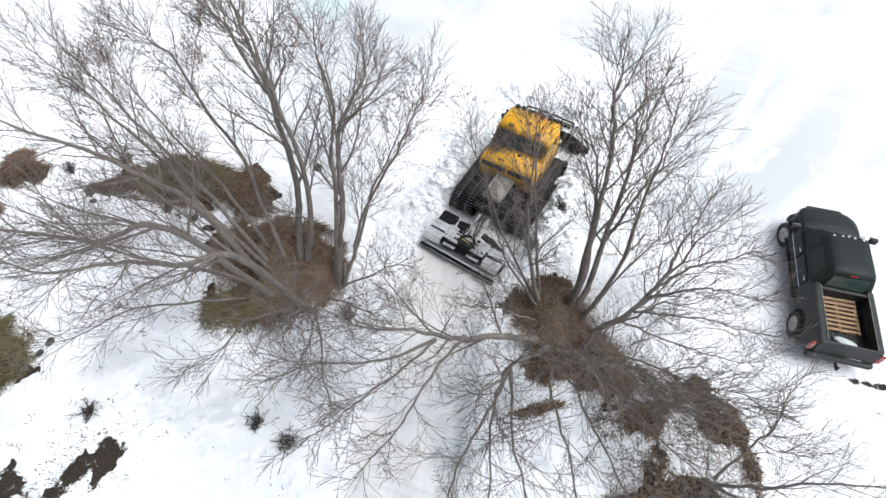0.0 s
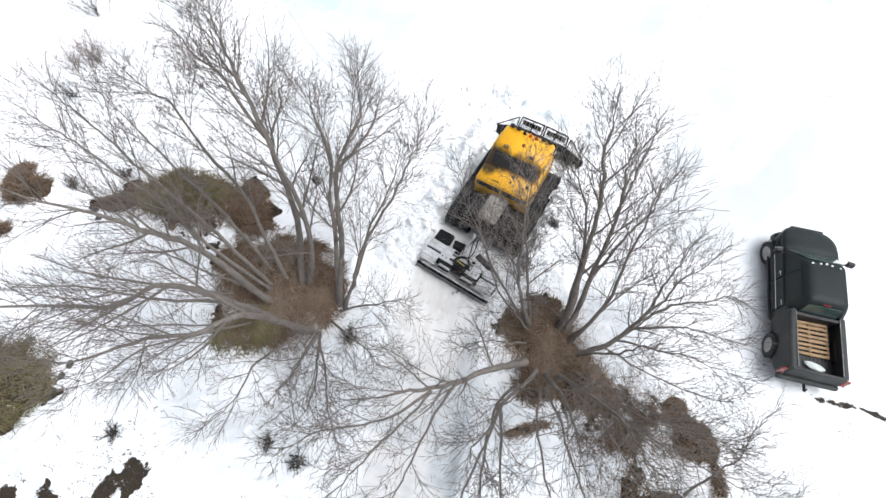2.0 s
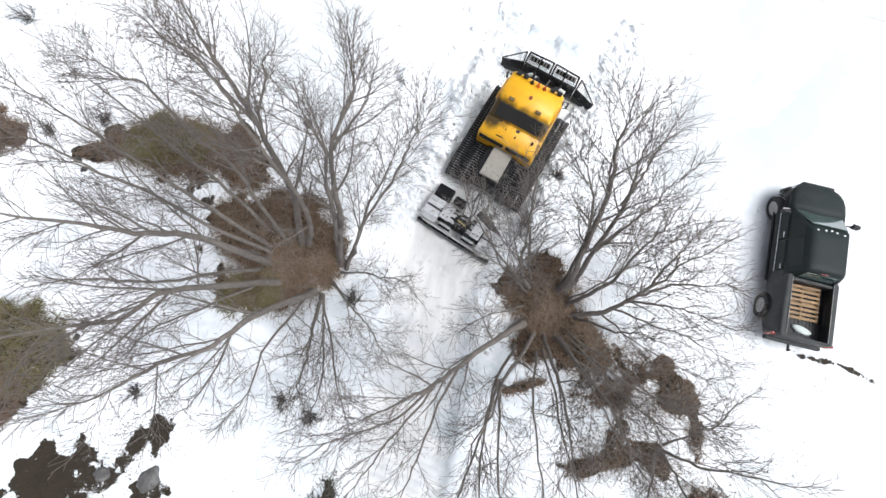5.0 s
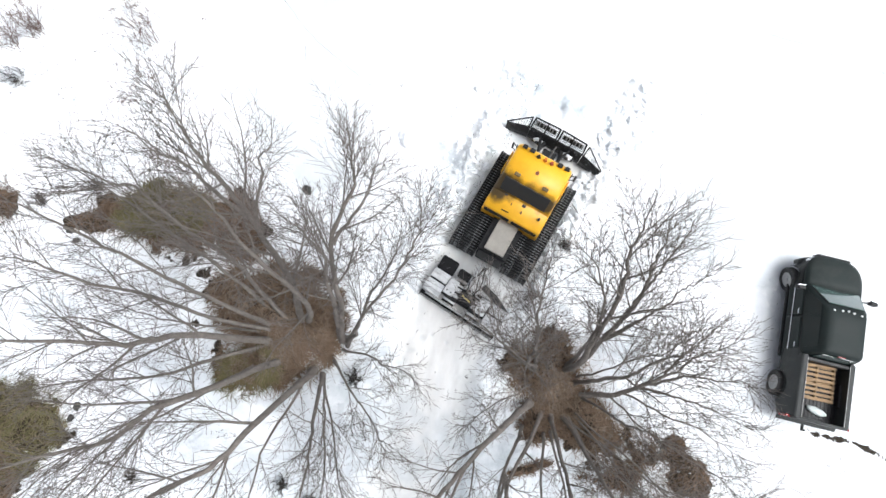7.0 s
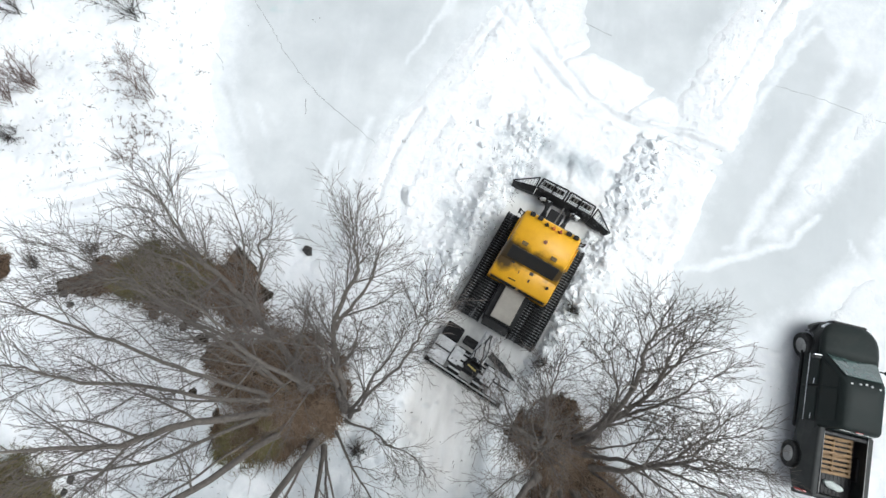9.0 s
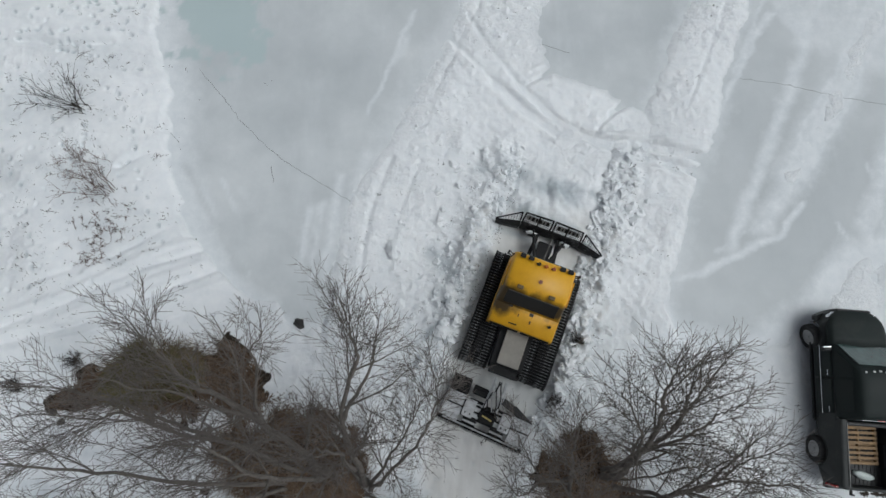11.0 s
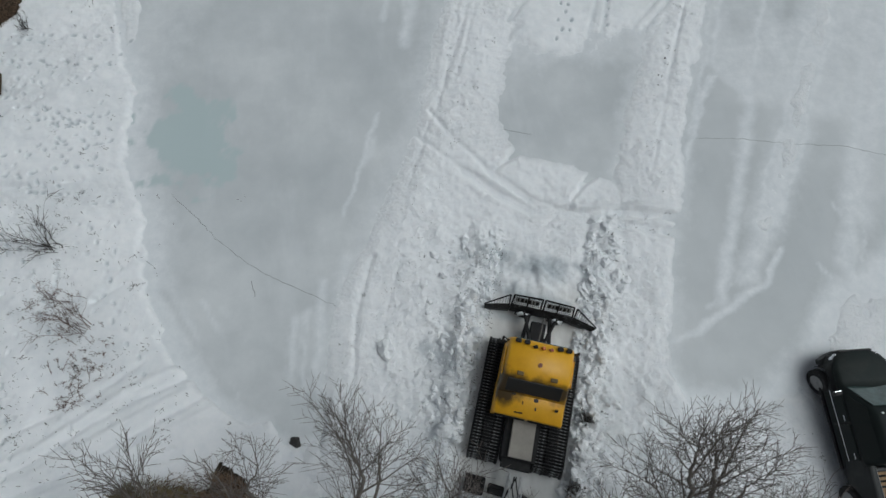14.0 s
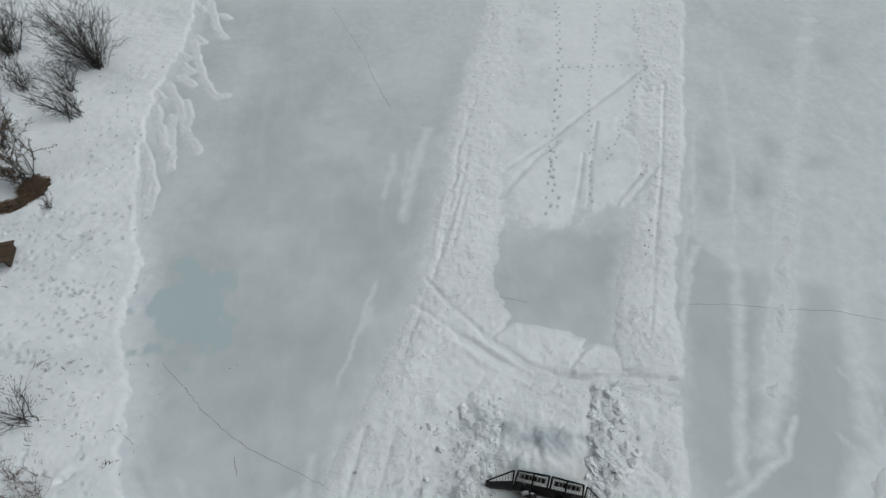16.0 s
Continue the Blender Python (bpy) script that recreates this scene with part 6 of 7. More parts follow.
WEST_LOW_STEMS = [
    ([(-4.6, 8.6, 0.5), (-5.7, 9.9, 3.8), (-7.0, 10.8, 6.1), (-7.7, 11.0, 7.0)], 0.10, 15),
    ([(-2.6, 8.3, 0.5), (-1.7, 9.6, 3.4), (-1.1, 10.8, 5.0)], 0.08, 13),
    ([(-5.2, 7.2, 0.5), (-6.8, 5.6, 2.4), (-7.9, 4.0, 3.4)], 0.06, 10),
    ([(-5.0, 8.2, 0.5), (-6.6, 8.4, 4.0), (-7.9, 8.7, 6.6), (-8.8, 8.8, 7.6)], 0.09, 12),
    ([(-2.9, 7.6, 0.5), (-1.7, 6.7, 2.2), (-0.7, 5.8, 3.4)], 0.055, 12),
    ([(-2.7, 8.0, 0.5), (-1.4, 7.9, 2.0), (-0.4, 7.7, 3.0)], 0.05, 12),
    ([(-3.2, 7.1, 0.5), (-2.0, 5.0, 2.0), (-1.2, 3.6, 3.0)], 0.05, 11),
    ([(-5.4, 8.1, 0.5), (-7.2, 8.0, 2.5), (-8.7, 8.2, 3.6)], 0.055, 8),
    ([(-4.9, 8.6, 0.5), (-6.8, 9.9, 2.4), (-8.6, 10.9, 3.7), (-9.7, 11.4, 5.0)], 0.10, 10),
]
willow("willow_tree", (-4.36, 8.22, 0.50), WEST_UPRIGHT_STEMS + WEST_OUTER_STEMS + WEST_LOW_STEMS, "tall bare willow with many leaning grey stems on a grassy mound", 4, 1.14)

EAST_UPRIGHT_STEMS = [
    ([(4.57, 8.50, 0.50), (4.75, 9.21, 2.98), (4.67, 10.39, 5.02), (4.55, 11.4, 6.4), (4.52, 11.9, 7.0)], 0.15, 17),
    ([(4.86, 8.62, 0.50), (5.18, 9.73, 3.08), (5.23, 10.63, 5.13), (5.3, 11.6, 6.2)], 0.14, 15),
    ([(4.66, 8.70, 0.50), (4.57, 9.99, 4.61), (4.0, 11.1, 5.6)], 0.09, 11),
    ([(4.98, 8.23, 0.50), (5.46, 8.56, 3.29), (5.43, 8.95, 5.74), (5.42, 9.25, 7.48)], 0.10, 13),
    ([(5.16, 9.66, 2.95), (5.65, 10.2, 4.3), (6.1, 10.75, 5.2), (6.3, 11.1, 5.9)], 0.065, 11),
    ([(5.22, 10.5, 4.9), (5.5, 11.3, 5.8), (5.7, 12.0, 6.6)], 0.055, 9),
    ([(5.25, 7.85, 0.50), (6.21, 8.22, 1.6), (6.67, 8.61, 2.6), (7.08, 9.39, 3.6), (7.3, 9.9, 4.2)], 0.13, 12),
    ([(5.21, 7.84, 0.50), (6.1, 7.4, 3.2), (6.5, 7.25, 3.8)], 0.055, 7),
]
EAST_OUTER_STEMS = [
    ([(3.67, 8.54, 0.50), (2.87, 8.59, 4.21), (2.64, 9.17, 6.45)], 0.10, 14),
    ([(3.70, 8.60, 0.50), (3.1, 9.4, 3.4), (2.75, 10.6, 5.8)], 0.08, 14),
    ([(3.62, 8.50, 0.50), (2.3, 8.9, 3.4), (1.3, 9.3, 6.0)], 0.06, 12),
    ([(3.65, 7.35, 0.50), (2.24, 6.16, 2.57), (1.11, 5.04, 4.72), (0.07, 4.33, 6.05)], 0.16, 13),
    ([(4.06, 7.17, 0.50), (2.99, 5.31, 3.18), (2.38, 3.88, 4.82)], 0.10, 12),
    ([(4.36, 7.09, 0.50), (4.46, 5.61, 3.59), (4.45, 4.22, 5.64)], 0.10, 12),
    ([(4.76, 7.12, 0.50), (5.55, 5.68, 3.39), (6.03, 4.32, 5.23)], 0.10, 12),
    ([(3.79, 8.25, 0.50), (2.56, 8.86, 2.16), (1.69, 10.00, 3.18)], 0.05, 10),
    ([(3.5, 6.6, 0.5), (2.9, 5.4, 2.6), (2.3, 3.2, 4.4), (2.0, 1.6, 5.6)], 0.075, 9),
]
EAST_LOW_STEMS = [
    ([(2.9, 5.4, 2.6), (2.6, 3.4, 4.2), (2.7, 1.2, 5.6)], 0.05, 8),
    ([(2.9, 5.4, 2.6), (3.1, 3.2, 4.4), (3.4, 1.3, 5.6)], 0.05, 8),
    ([(4.2, 6.5, 0.6), (4.0, 4.4, 3.4), (4.3, 1.6, 5.4)], 0.055, 9),
    ([(4.4, 6.6, 0.6), (4.8, 4.4, 3.2), (5.2, 2.4, 4.8)], 0.05, 9),
    ([(1.68, 5.62, 3.62), (1.1, 3.8, 4.8), (0.7, 2.2, 5.8)], 0.05, 8),
    ([(1.1, 5.0, 4.5), (0.0, 3.9, 5.4), (-1.3, 3.2, 6.0)], 0.05, 9),
    ([(1.1, 5.0, 4.5), (0.2, 3.4, 5.2), (-0.4, 2.4, 5.8)], 0.04, 8),
    ([(6.67, 8.61, 2.6), (7.3, 9.3, 3.5), (7.95, 9.9, 4.2)], 0.06, 12),
]
EAST_SIDE_STEMS = [
    ([(5.0, 8.4, 0.5), (6.0, 9.1, 2.8), (6.6, 9.6, 4.4)], 0.042, 10),
    ([(3.7, 8.0, 0.5), (2.6, 7.4, 2.0), (1.8, 6.8, 3.0)], 0.042, 11),
    ([(5.0, 7.4, 0.5), (6.6, 6.2, 2.4), (8.0, 5.3, 3.6)], 0.042, 12),
    ([(5.0, 7.3, 0.5), (6.9, 5.5, 2.2), (8.9, 4.3, 3.2)], 0.042, 13),
    ([(4.9, 7.2, 0.5), (6.2, 5.0, 2.2), (7.4, 3.2, 3.4)], 0.042, 12),
    ([(6.67, 8.61, 2.6), (7.7, 8.97, 3.4), (8.46, 9.0, 4.0)], 0.06, 13),
    ([(6.45, 8.4, 2.1), (7.5, 8.4, 3.1), (8.57, 7.97, 3.6)], 0.055, 12),
    ([(6.21, 8.22, 1.6), (7.3, 7.8, 2.5), (8.7, 7.3, 3.2)], 0.045, 12),
    ([(5.9, 8.1, 1.25), (6.9, 7.2, 2.1), (8.5, 6.5, 3.0)], 0.04, 11),
    ([(5.0, 7.0, 0.5), (6.9, 6.0, 1.9), (8.7, 5.4, 2.8)], 0.042, 12),
]
willow("willow_tree", (4.48, 8.29, 0.50), EAST_UPRIGHT_STEMS + EAST_OUTER_STEMS + EAST_LOW_STEMS + EAST_SIDE_STEMS, "bare willow with spreading stems and dense fine twigs", 9, 1.06)

willow("young_willow", (8.63, 4.09, 0.40), [
    ([(8.63, 4.09, 0.30), (9.64, 3.96, 1.96), (11.22, 4.06, 3.08)], 0.07, 11),
    ([(8.44, 3.98, 0.30), (7.71, 3.03, 2.16), (7.16, 2.20, 3.39)], 0.06, 10),
    ([(8.53, 4.18, 0.30), (8.80, 3.11, 2.37), (9.37, 1.95, 3.80)], 0.06, 10),
    ([(8.72, 4.29, 0.30), (9.36, 5.13, 1.96), (9.71, 5.95, 2.98)], 0.05, 9),
], "low bare young willow with sprawling twigs", 14, 0.8)


# ---- shrubs ----
def shrub(x, y, h, spread, count, lean, material, label, seed, leaves=0, name="shrub", thick=1.0, patch=0.0):
    rng = random.Random(seed)
    z = ground_z(x, y)
    s = thing(name, pose(x, y, z - 0.04), label, "shrub", "bare shrubs on the shore")
    stems, twigs, tips = Tubes(), Tubes(), []
    for i in range(count):
        a, k = rng.uniform(0, 2 * math.pi), rng.random() ** 0.5
        way = Vector((math.cos(a) * spread * k + lean[0], math.sin(a) * spread * k + lean[1], 1))
        pts = shoot(rng, Vector((rng.gauss(0, 0.05 + 0.05 * h + patch), rng.gauss(0, 0.05 + 0.05 * h + patch), 0)), way, h * rng.uniform(0.55, 1.1), 7, 0.02, 0.13)
        r = rng.uniform(0.008, 0.016) * thick
        stems.add(pts, [r * (1 - 0.75 * j / 7) for j in range(8)], 4)
        for _ in range(rng.randrange(4, 8)):
            j = rng.randrange(1, 7)
            d = (pts[j + 1] - pts[j]).normalized()
            tw = shoot(rng, pts[j].lerp(pts[j + 1], rng.random()), aside(rng, d, radians(rng.uniform(22, 62))), h * rng.uniform(0.16, 0.42), 4, 0.05, 0.16)
            twigs.add(tw, [0.0075 * thick, 0.0065 * thick, 0.0055 * thick, 0.0045 * thick, 0.003 * thick], 3)
            tips += tw[1:]
            for _ in range(rng.randrange(1, 4)):
                e = rng.randrange(0, 4)
                d = (tw[e + 1] - tw[e]).normalized()
                twigs.add(shoot(rng, tw[e], aside(rng, d, radians(rng.uniform(25, 60))), h * rng.uniform(0.06, 0.16), 2, 0.03, 0.12), [0.005 * thick, 0.0045 * thick, 0.003 * thick], 3)
    stems.faces += [tuple(q + len(stems.verts) for q in f) for f in twigs.faces]
    stems.verts += twigs.verts
    tagged(stems.make("twig_crown", material, s), kind="stuff")
    if leaves:
        verts, faces = [], []
        for _ in range(leaves):
            p = rng.choice(tips) + Vector((rng.gauss(0, 0.05), rng.gauss(0, 0.05), rng.gauss(0, 0.05)))
            u = Vector((rng.gauss(0, 1), rng.gauss(0, 1), rng.gauss(0, 1))).normalized()
            w = u.cross(Vector((rng.gauss(0, 1), rng.gauss(0, 1), rng.gauss(0, 1)))).normalized()
            b = len(verts)
            verts += [tuple(p - u * 0.05), tuple(p + w * 0.022), tuple(p + u * 0.05), tuple(p - w * 0.022)]
            faces.append((b, b + 1, b + 2, b + 3))
        tagged(mesh_object("foliage", verts, faces, DRY_LEAF, s, "withered brown leaves"), kind="stuff")
    return s


BARE_SHRUB = "leafless dark shrub standing in shore snow"
shrub(-13.4, 20.9, 2.1, 0.95, 10, (-0.55, 0.35), DARK_TWIG, BARE_SHRUB, 1, thick=1.35)
shrub(-12.0, 17.8, 1.8, 0.7, 8, (-0.8, 0.55), RED_TWIG, "thin reddish bare shrub in the snow", 2)
shrub(-13.2, 18.9, 0.9, 0.9, 16, (-0.3, 0.3), RED_TWIG, "low thicket of reddish twigs in the snow", 4, patch=0.28, thick=0.8)
shrub(-12.6, 18.3, 0.7, 1.3, 14, (-0.4, 0.2), RED_TWIG, "low thicket of reddish twigs in the snow", 41, patch=0.28, thick=0.8)
shrub(-11.9, 16.4, 0.5, 1.3, 22, (-0.2, 0.2), RED_TWIG, "flattened reddish twigs in the snow", 3, patch=0.28, thick=0.8)
shrub(-12.3, 15.7, 0.5, 1.4, 20, (-0.3, 0.0), RED_TWIG, "flattened reddish twigs in the snow", 33, patch=0.28, thick=0.8)
shrub(-11.7, 17.0, 0.35, 1.4, 18, (0.0, 0.0), RED_TWIG, "flattened reddish twigs in the snow", 34, patch=0.28, thick=0.8)
shrub(-16.4, 17.6, 1.5, 0.8, 22, (-0.4, 0.5), RED_TWIG, "bushy reddish bare shrub in the snow", 5)
shrub(-16.4, 15.6, 1.0, 1.1, 16, (-0.5, 0.2), DARK_TWIG, BARE_SHRUB, 6)
shrub(-17.8, 20.4, 1.7, 0.9, 14, (-0.4, 0.3), DARK_TWIG, BARE_SHRUB, 7)
shrub(-15.8, 41.6, 3.8, 0.85, 64, (-0.30, 0.25), DARK_TWIG, "tall dense bare shrub at the water's edge", 8, thick=1.5)
shrub(-15.8, 37.2, 2.7, 0.8, 20, (-0.5, 0.3), DARK_TWIG, BARE_SHRUB, 9, thick=1.6)
shrub(-16.6, 39.4, 2.0, 0.9, 15, (-0.3, 0.2), DARK_TWIG, BARE_SHRUB, 91, thick=1.4)
shrub(-21.0, 43.6, 3.6, 0.8, 50, (-0.2, 0.3), DARK_TWIG, "tall dense bare shrub at the water's edge", 10, thick=1.5)
shrub(-19.2, 40.0, 2.2, 0.8, 18, (-0.3, 0.3), DARK_TWIG, BARE_SHRUB, 11, thick=1.4)
shrub(-16.6, 32.6, 3.0, 0.95, 16, (-0.25, 0.35), DARK_TWIG, "low shrub with withered brown leaves", 12, 2000, thick=1.9)
shrub(-18.6, 35.4, 2.6, 0.9, 14, (-0.2, 0.2), DARK_TWIG, "low shrub with withered brown leaves", 13, 900, thick=1.5)
shrub(-15.5, 31.0, 0.7, 0.9, 10, (0, 0), DARK_TWIG, "small dark tuft poking through snow", 131)
shrub(-12.4, 12.0, 0.55, 0.8, 26, (0, 0), DARK_TWIG, "small dark tuft poking through snow", 15)
shrub(-14.3, 11.2, 0.55, 0.6, 24, (0.1, 0.4), DARK_TWIG, "small dark tuft poking through snow", 16)
shrub(-2.1, 7.0, 0.7, 0.7, 26, (0.0, 0.5), DARK_TWIG, "small dark tuft poking through snow", 17)
shrub(-3.8, 3.45, 0.55, 0.8, 26, (0.2, 0.3), DARK_TWIG, "small dark tuft poking through snow", 18)
shrub(-2.8, 3.1, 0.5, 1.0, 30, (0.3, 0.0), DARK_TWIG, "small dark tuft poking through snow", 19)
shrub(-8.6, 2.9, 0.5, 0.8, 24, (0, 0.2), DARK_TWIG, "small dark tuft poking through snow", 20)
shrub(4.1, 12.7, 0.5, 0.8, 18, (0, 0.3), DARK_TWIG, "dead weeds in the ploughed bank", 21)
shrub(3.2, 10.6, 0.6, 0.7, 22, (0.1, 0.4), DARK_TWIG, "dead weeds in the ploughed bank", 22)
shrub(-17.2, 16.9, 1.8, 0.8, 14, (0, 0.3), RED_TWIG, "bushy reddish bare shrub in the snow", 23)
shrub(-1.7, 0.2, 0.9, 0.7, 34, (0.2, 0.2), DARK_TWIG, "dark weeds on a bare patch", 24)


# ---- dead grass on the mounds ----
def grass(cx, cy, a, b, turn, count, material, label, seed, tall=0.55, tag="dead_grass", floor=0.35):
    rng = random.Random(seed)
    c, s = math.cos(radians(turn)), math.sin(radians(turn))
    spots = []
    for _ in range(count):
        r, t = math.sqrt(rng.random()) * 1.14, rng.uniform(0, 2 * math.pi)
        u, v = a * r * math.cos(t), b * r * math.sin(t)
        spots.append((cx + u * c - v * s, cy + u * s + v * c, r))
    X, Y = np.array([[q[0] for q in spots]]), np.array([[q[1] for q in spots]])
    Z, _, E, _, _ = land(X, Y)
    flow = value_noise(X, Y, 0.9, seed) * 2 * math.pi * 1.4
    verts, faces = [], []
    for i, (x, y, r) in enumerate(spots):
        if E[0, i] < floor and rng.random() > 0.1:
            continue
        out = math.atan2(y - cy, x - cx)
        ang = out + 1.6 * math.sin(flow[0, i]) + rng.gauss(0, 0.9)
        ln, w = tall * rng.uniform(0.5, 1.25), rng.uniform(0.006, 0.013)
        dx, dy, up = math.cos(ang), math.sin(ang), rng.uniform(0.15, 0.75)
        p0, b0 = Vector((x, y, Z[0, i] - 0.03)), len(verts)
        p1 = p0 + Vector((dx * ln * 0.35, dy * ln * 0.35, ln * up * 0.6))
        p2 = p1 + Vector((dx * ln * 0.55, dy * ln * 0.55, ln * (up * 0.35 - 0.28)))
        side = Vector((-dy, dx, 0)) * w
        verts += [tuple(p0 - side), tuple(p0 + side), tuple(p1 + side), tuple(p1 - side), tuple(p2)]
        faces += [(b0, b0 + 1, b0 + 2, b0 + 3), (b0 + 3, b0 + 2, b0 + 4)]
    if faces:
        tagged(mesh_object(tag, verts, faces, material), label, "grass", kind="stuff")


for i, (cx, cy, a, b, turn, top, e) in enumerate(MOUNDS):
    olive, weeds = i == 17, i in (21, 22)
    grass(cx, cy, a, b, turn, int((3600 if e > 0.8 else 1500) * a * b) + 200, OLIVE_GRASS if olive else DARK_WEED if weeds else RED_SOIL if i == 15 else DEAD_GRASS, "matted olive-brown dead grass on a mound" if olive else "dark wet weeds on thawed ground" if weeds else "matted brown dead grass on a mound", 100 + i, 0.30 if top > 0.3 else 0.2, floor=0.22 if e > 0.8 else 0.46)


def tangle(cx, cy, a, b, turn, count, material, label, seed, reach=1.0):
    """Long dead stalks lying in arches over a mound."""
    rng = random.Random(seed)
    c, s = math.cos(radians(turn)), math.sin(radians(turn))
    spots = []
    for _ in range(count):
        r, t = math.sqrt(rng.random()) * 1.08, rng.uniform(0, 2 * math.pi)
        u, v = a * r * math.cos(t), b * r * math.sin(t)
        ang, ln = rng.uniform(0, 6.28), reach * rng.uniform(0.4, 1.2)
        x, y, bow = cx + u * c - v * s, cy + u * s + v * c, rng.gauss(0, 0.5)
        for k in range(5):
            spots.append((x, y))
            x, y, ang = x + ln / 4 * math.cos(ang), y + ln / 4 * math.sin(ang), ang + bow
    Z = land(np.array([[q[0] for q in spots]]), np.array([[q[1] for q in spots]]))[0][0]
    stalks = Tubes()
    for i in range(0, len(spots), 5):
        top = rng.uniform(0.04, 0.20)
        stalks.add([Vector((*spots[i + k], max(0, Z[i + k]) + 0.06 + top * math.sin(math.pi * k / 4))) for k in range(5)], [0.0065, 0.006, 0.0055, 0.005, 0.003], 3)
    tagged(stalks.make("dead_stalks", material, None, label, False), label, "grass", kind="stuff")


for i, (cx, cy, a, b, turn, count) in enumerate(((-5.1, 8.6, 2.3, 1.8, -18, 900), (-4.9, 7.3, 1.8, 1.0, 20, 350), (-9.3, 11.5, 2.4, 1.1, 4, 300), (4.2, 8.3, 1.4, 1.3, 0, 520), (5.3, 7.2, 1.6, 0.9, -35, 260), (8.0, 6.0, 1.7, 0.8, -38, 160), (8.2, 3.4, 2.2, 0.7, -15, 160), (-13.2, 3.4, 1.8, 1.4, 35, 260))):
    tangle(cx, cy, a, b, turn, count, DEAD_STALK, "pale dead stalks tangled over the mound", 180 + i)
for i, (cx, cy, a, b, turn) in enumerate(((-9.7, 11.75, 1.35, 0.85, 5), (-5.7, 6.7, 0.95, 0.65, 30), (-10.8, 11.0, 0.6, 0.3, 10))):
    grass(cx, cy, a, b, turn, int(6500 * a * b), OLIVE_GRASS, "tufts of olive dead grass among the brown", 160 + i, 0.42, floor=0.3)


# ---- snow clods thrown up beside the lane ----
def clod_mesh(seed, fine=2):
    bm = bmesh.new()
    bmesh.ops.create_icosphere(bm, subdivisions=fine, radius=1)
    for v in bm.verts:
        q = v.co.copy()
        v.co = q * (1 + 0.55 * noise.noise(q * 1.6 + Vector((seed * 7.1, 0, 0))) + 0.2 * noise.noise(q * 4.1 + Vector((0, seed * 3.3, 0))))
    vs, fs = [v.co.copy() for v in bm.verts], [[v.index for v in f.verts] for f in bm.faces]
    bm.free()
    return vs, fs


CLODS = [clod_mesh(k) for k in range(6)]
CRUMBS = [clod_mesh(k, 1) for k in range(6)]


def clods(count, seed, where, lo, hi, label, shapes=CLODS):
    rng = random.Random(seed)
    spots = [where(rng) for _ in range(count)]
    Z = land(np.array([[p[0] for p in spots]]), np.array([[p[1] for p in spots]]))[0][0]
    verts, faces = [], []
    for (x, y), z in zip(spots, Z):
        vs, fs = rng.choice(shapes)
        r = lo + (hi - lo) * rng.random() ** 2.6
        m = pose(x, y, max(0, z) - r * 0.12, rng.uniform(0, 360), rng.uniform(0, 360), rng.uniform(0, 360)) @ Matrix.Diagonal((r, r * rng.uniform(0.6, 1), r * rng.uniform(0.5, 0.9), 1))
        b = len(verts)
        verts += [tuple(m @ v) for v in vs]
        faces += [tuple(b + q for q in f) for f in fs]
    tagged(mesh_object("snow_clods", verts, faces, SNOW), label, "snow", kind="stuff")


def beside_lane(rng):
    y = rng.uniform(10.0, 19.6)
    if rng.random() < 0.55:
        return np.interp(y, [p[1] for p in LANE_L], [p[0] for p in LANE_L]) - abs(rng.gauss(0.35, 0.85)), y
    return np.interp(y, [p[1] for p in LANE_R], [p[0] for p in LANE_R]) + abs(rng.gauss(0.25, 0.6)), y


def on_ridge(rng):
    y = rng.uniform(15, 45)
    if rng.random() < 0.6:
        return np.interp(y, [p[1] for p in MID_L], [p[0] for p in MID_L]) + rng.uniform(0.2, 2.2), y
    return np.interp(y, [p[1] for p in RIGHT_R], [p[0] for p in RIGHT_R]) - rng.uniform(0.2, 2.0), y


clods(900, 3, beside_lane, 0.03, 0.22, "broken snow clods ploughed up beside the lane")
clods(500, 4, on_ridge, 0.02, 0.08, "small snow lumps along the windrow")
clods(3600, 5, beside_lane, 0.012, 0.06, "fine snow crumbs thrown beside the lane", CRUMBS)
clods(2200, 6, on_ridge, 0.012, 0.045, "fine snow crumbs along the windrow", CRUMBS)



def stubble(count, seed, where, label, lo=0.04, hi=0.14):
    """Short dark stalks and leaf crumbs that poke out of the snow."""
    rng = random.Random(seed)
    spots = [where(rng) for _ in range(count)]
    Z = land(np.array([[p[0] for p in spots]]), np.array([[p[1] for p in spots]]))[0][0]
    verts, faces = [], []
    for (x, y), z in zip(spots, Z):
        for _ in range(rng.choice((1, 1, 1, 2, 3, 9))):
            a, ln, w = rng.uniform(0, 6.28), lo + (hi - lo) * rng.random() ** 2, rng.uniform(0.004, 0.014)
            p = Vector((x + rng.gauss(0, 0.09), y + rng.gauss(0, 0.06), max(0, z) - 0.01))
            tip = p + Vector((math.cos(a) * ln, math.sin(a) * ln, rng.uniform(0.02, 0.09)))
            s = Vector((-math.sin(a), math.cos(a), 0.2)) * w
            b = len(verts)
            verts += [tuple(p - s), tuple(p + s), tuple(tip + s * 0.5), tuple(tip - s * 0.5)]
            faces.append((b, b + 1, b + 2, b + 3))
    tagged(mesh_object("weed_stubble", verts, faces, DARK_TWIG), label, "weeds", kind="stuff")


def left_shore(rng):
    y = rng.uniform(9, 42)
    edge = np.interp(y, [p[1] for p in SHORE], [p[0] for p in SHORE])
    return (edge if y > 13.2 else -8) - 0.3 - abs(rng.gauss(0, 4.5)), y


def reddish_bank(rng):
    return rng.gauss(-13.6, 1.9), rng.uniform(12.8, 23)


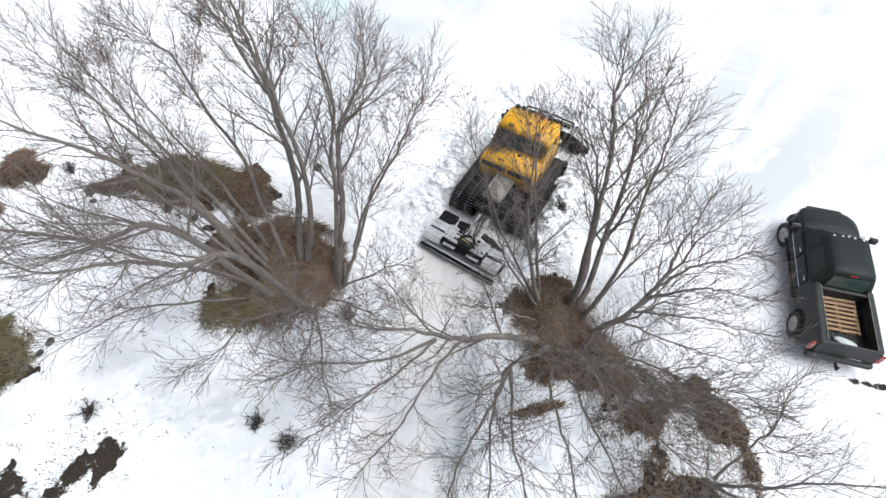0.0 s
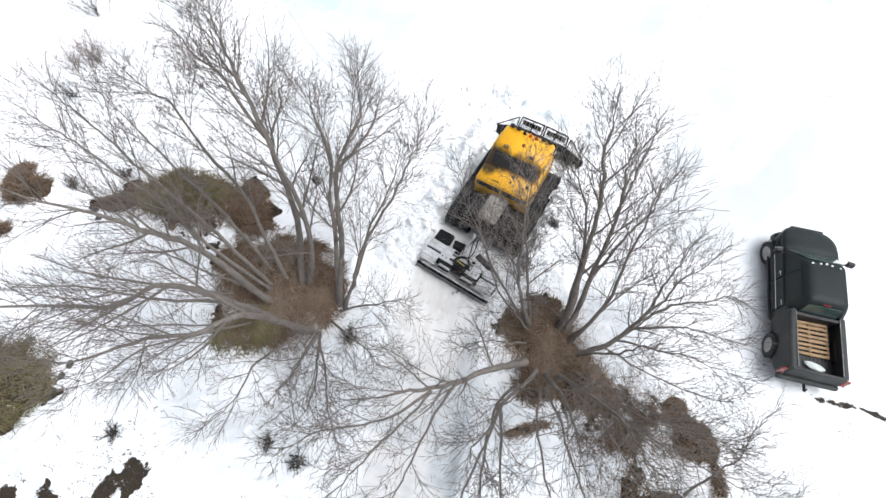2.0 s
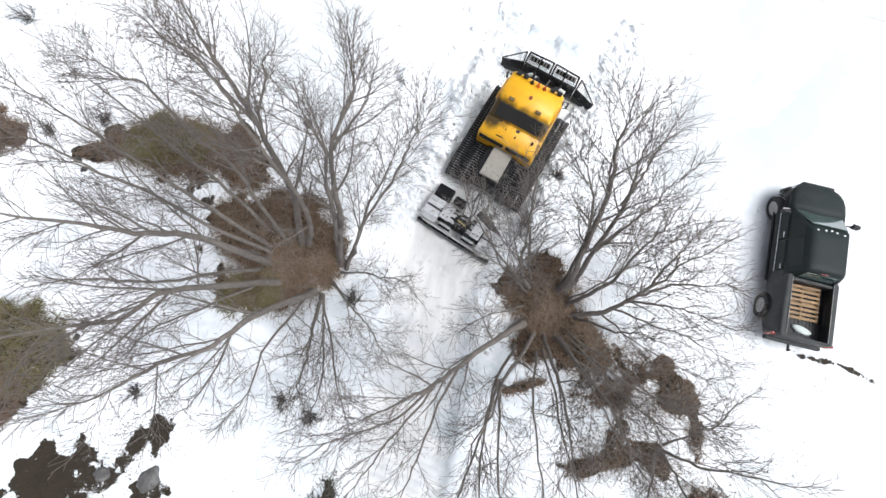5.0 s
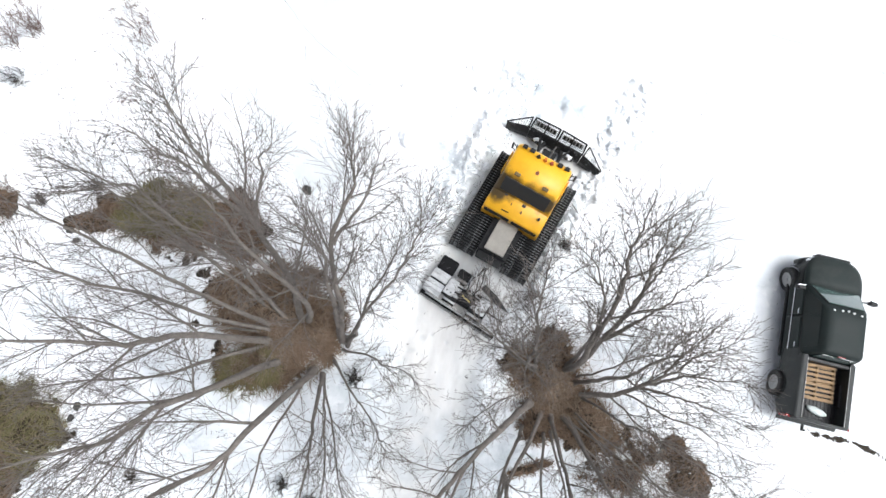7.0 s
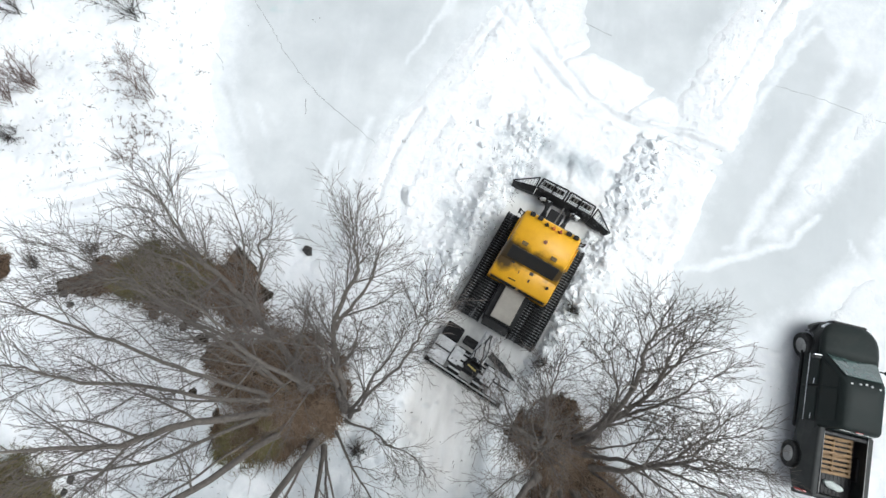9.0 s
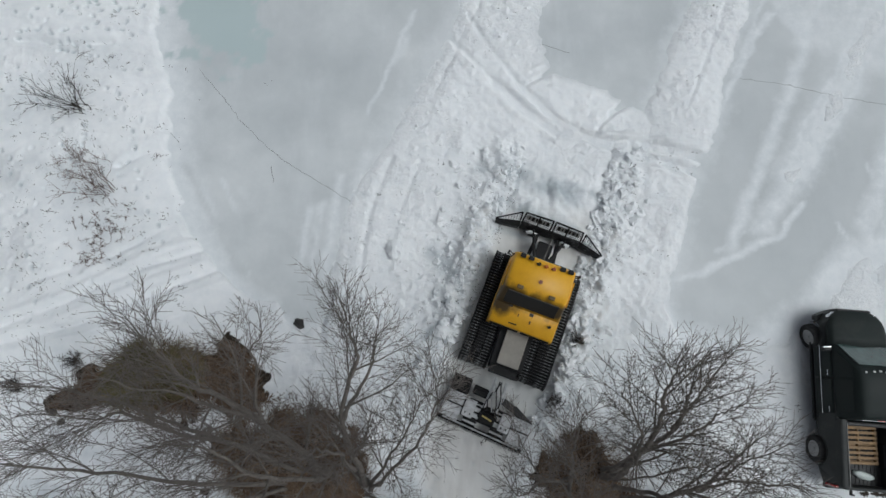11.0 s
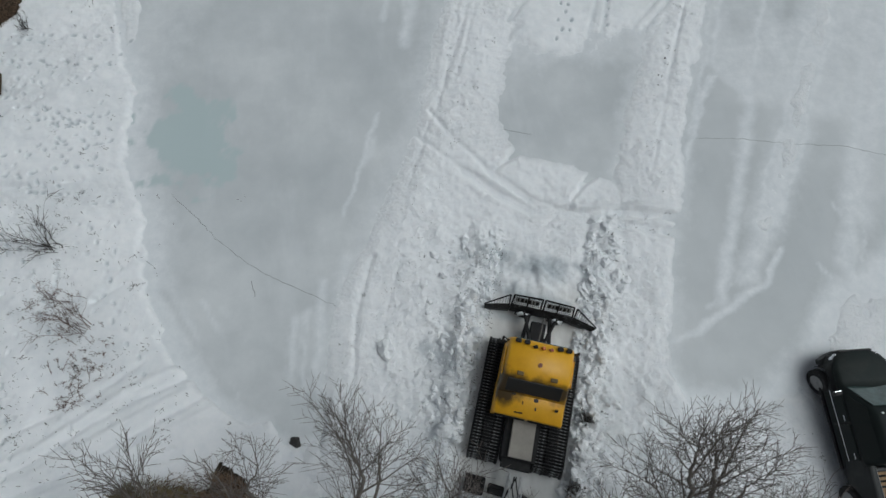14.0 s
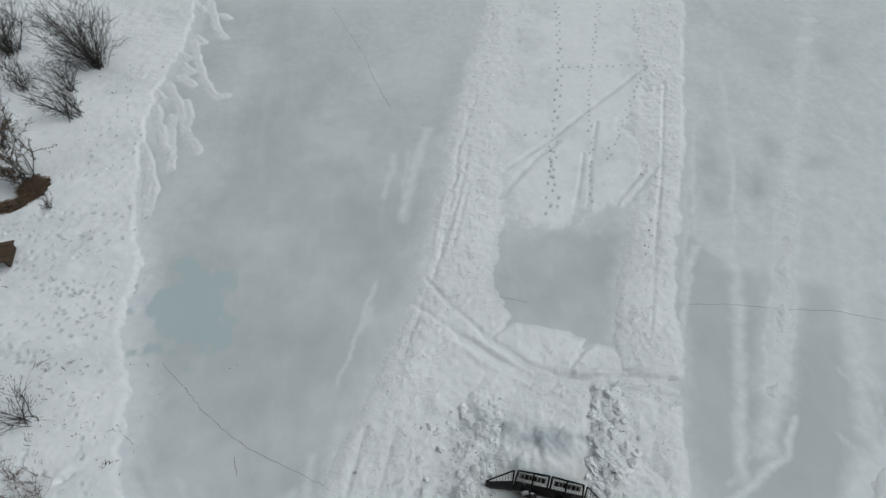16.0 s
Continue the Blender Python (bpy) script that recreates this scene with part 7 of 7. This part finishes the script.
def thawed_corner(rng):
    return rng.gauss(13.2, 1.3), rng.gauss(1.9, 0.7)


def bare_bank(rng):
    t = rng.uniform(0, 1)
    return -8.0 - 1.2 * t + rng.gauss(0, 0.8), 2.6 - 4.8 * t + rng.gauss(0, 0.6)


def litter_bank(rng):
    return rng.gauss(8.3, 1.7), rng.gauss(4.4, 1.3)


def under_trees(rng):
    return rng.uniform(-12, 14), rng.uniform(-3.5, 12)


def near_banks(rng):
    x, y = beside_lane(rng)
    return x, y - 0.5


stubble(420, 11, left_shore, "dark weed stubble and leaf crumbs on the shore")
stubble(420, 15, reddish_bank, "dark weed stubble and leaf crumbs on the shore", 0.03, 0.12)
stubble(750, 12, under_trees, "fallen twigs and leaf crumbs on snow")
stubble(520, 17, bare_bank, "dark soil crumbs on the snow", 0.03, 0.14)
stubble(480, 18, litter_bank, "fallen twigs and leaf crumbs on snow", 0.03, 0.14)
stubble(120, 16, thawed_corner, "dark soil crumbs on the snow", 0.03, 0.12)
stubble(600, 13, near_banks, "dirt crumbs in the ploughed bank", 0.02, 0.07)
stubble(260, 14, on_ridge, "dirt crumbs along the windrow", 0.02, 0.06)

# ---- loose things ----
def stone(x, y, r, material, label, name="stone", squash=0.6, sink=0.3):
    bm = bmesh.new()
    bmesh.ops.create_icosphere(bm, subdivisions=3, radius=1)
    for v in bm.verts:
        q = v.co.copy()
        k = 1 + 0.4 * noise.noise(q * 1.4 + Vector((x, y, 0))) + 0.14 * noise.noise(q * 4 + Vector((y, x, 0)))
        v.co = Vector((q.x * r * k, q.y * r * k * 0.8, q.z * r * k * squash))
    ob = tagged(part(name, bm, material), label, "snow" if material is SNOW else "stone")
    ob.matrix_world = pose(x, y, ground_z(x, y) + r * squash * (0.7 - sink), 0, 0, x * 40)
    return ob


stone(-5.2, 13.3, 0.19, STONE, "dark stone at the edge of the ice")
stone(-2.0, 15.8, 0.34, SNOW, "grey lump of old snow", "snow_lump", 0.7)
stone(-0.4, 13.0, 0.3, SNOW, "grey lump of old snow", "snow_lump", 0.7)
stone(-13.0, 10.4, 0.14, STONE, "small dark stone in the snow")
stone(-12.7, 10.1, 0.12, STONE, "small dark stone in the snow")
stone(-11.0, 4.7, 0.14, STONE, "small dark stone in the snow")
stone(-11.1, 4.3, 0.12, STONE, "small dark stone in the snow")
stone(-8.95, 0.25, 0.26, GREY_STONE, "flat grey boulder beside thawed earth", "boulder", 0.35)
stone(-7.4, 0.4, 0.40, GREY_STONE, "flat grey boulder beside thawed earth", "boulder", 0.32)
stone(6.4, 1.1, 0.15, STONE, "dark frozen dirt clod on the snow", "dirt_clod", 0.3)
for i, (x, y) in enumerate(((9.8, 24.9), (9.9, 25.3), (10.4, 26.1), (1.6, 34.4), (12.5, 1.9), (14.4, 2.4), (14.9, 2.6))):
    stone(x, y, 0.028 + 0.008 * (i % 3), STONE, "small dirt crumb on the snow", "dirt_crumb", 0.5)

bm = bmesh.new()
bench = thing("wooden_bench", pose(-16.6, 28.2, ground_z(-16.6, 28.2), 0, 0, 6), "low weathered brown plank bench half buried in snow", "bench")
bm.free()
for i in range(4):
    part("plank", box(bmesh.new(), -0.1, -0.42 + 0.28 * i, 0.42, 1.5, 0.26, 0.05, bevel=0.01), PLANK, bench)
for x in (-0.6, 0.45):
    part("leg", box(bmesh.new(), x, 0, 0.2, 0.12, 1.0, 0.4, bevel=0.01), PLANK, bench)

# red sledge with snow on its deck, at the foot of the bare bank
sledge = thing("red_sledge", pose(-11.0, -3.15, ground_z(-11.0, -3.15), 0, 0, 3), "red and white equipment box with snow on top", "box")
part("body", box(bmesh.new(), 0, -0.1, 0.33, 1.7, 0.7, 0.6, bevel=0.05, seg=2), RED_PAINT, sledge)
part("end_cap", box(bmesh.new(), 0.9, -0.1, 0.33, 0.12, 0.66, 0.56, bevel=0.04), WHITE_PAINT, sledge)
part("snow_cap", box(bmesh.new(), -0.2, -0.02, 0.66, 1.2, 0.44, 0.08, bevel=0.035, seg=2), SNOW, sledge)
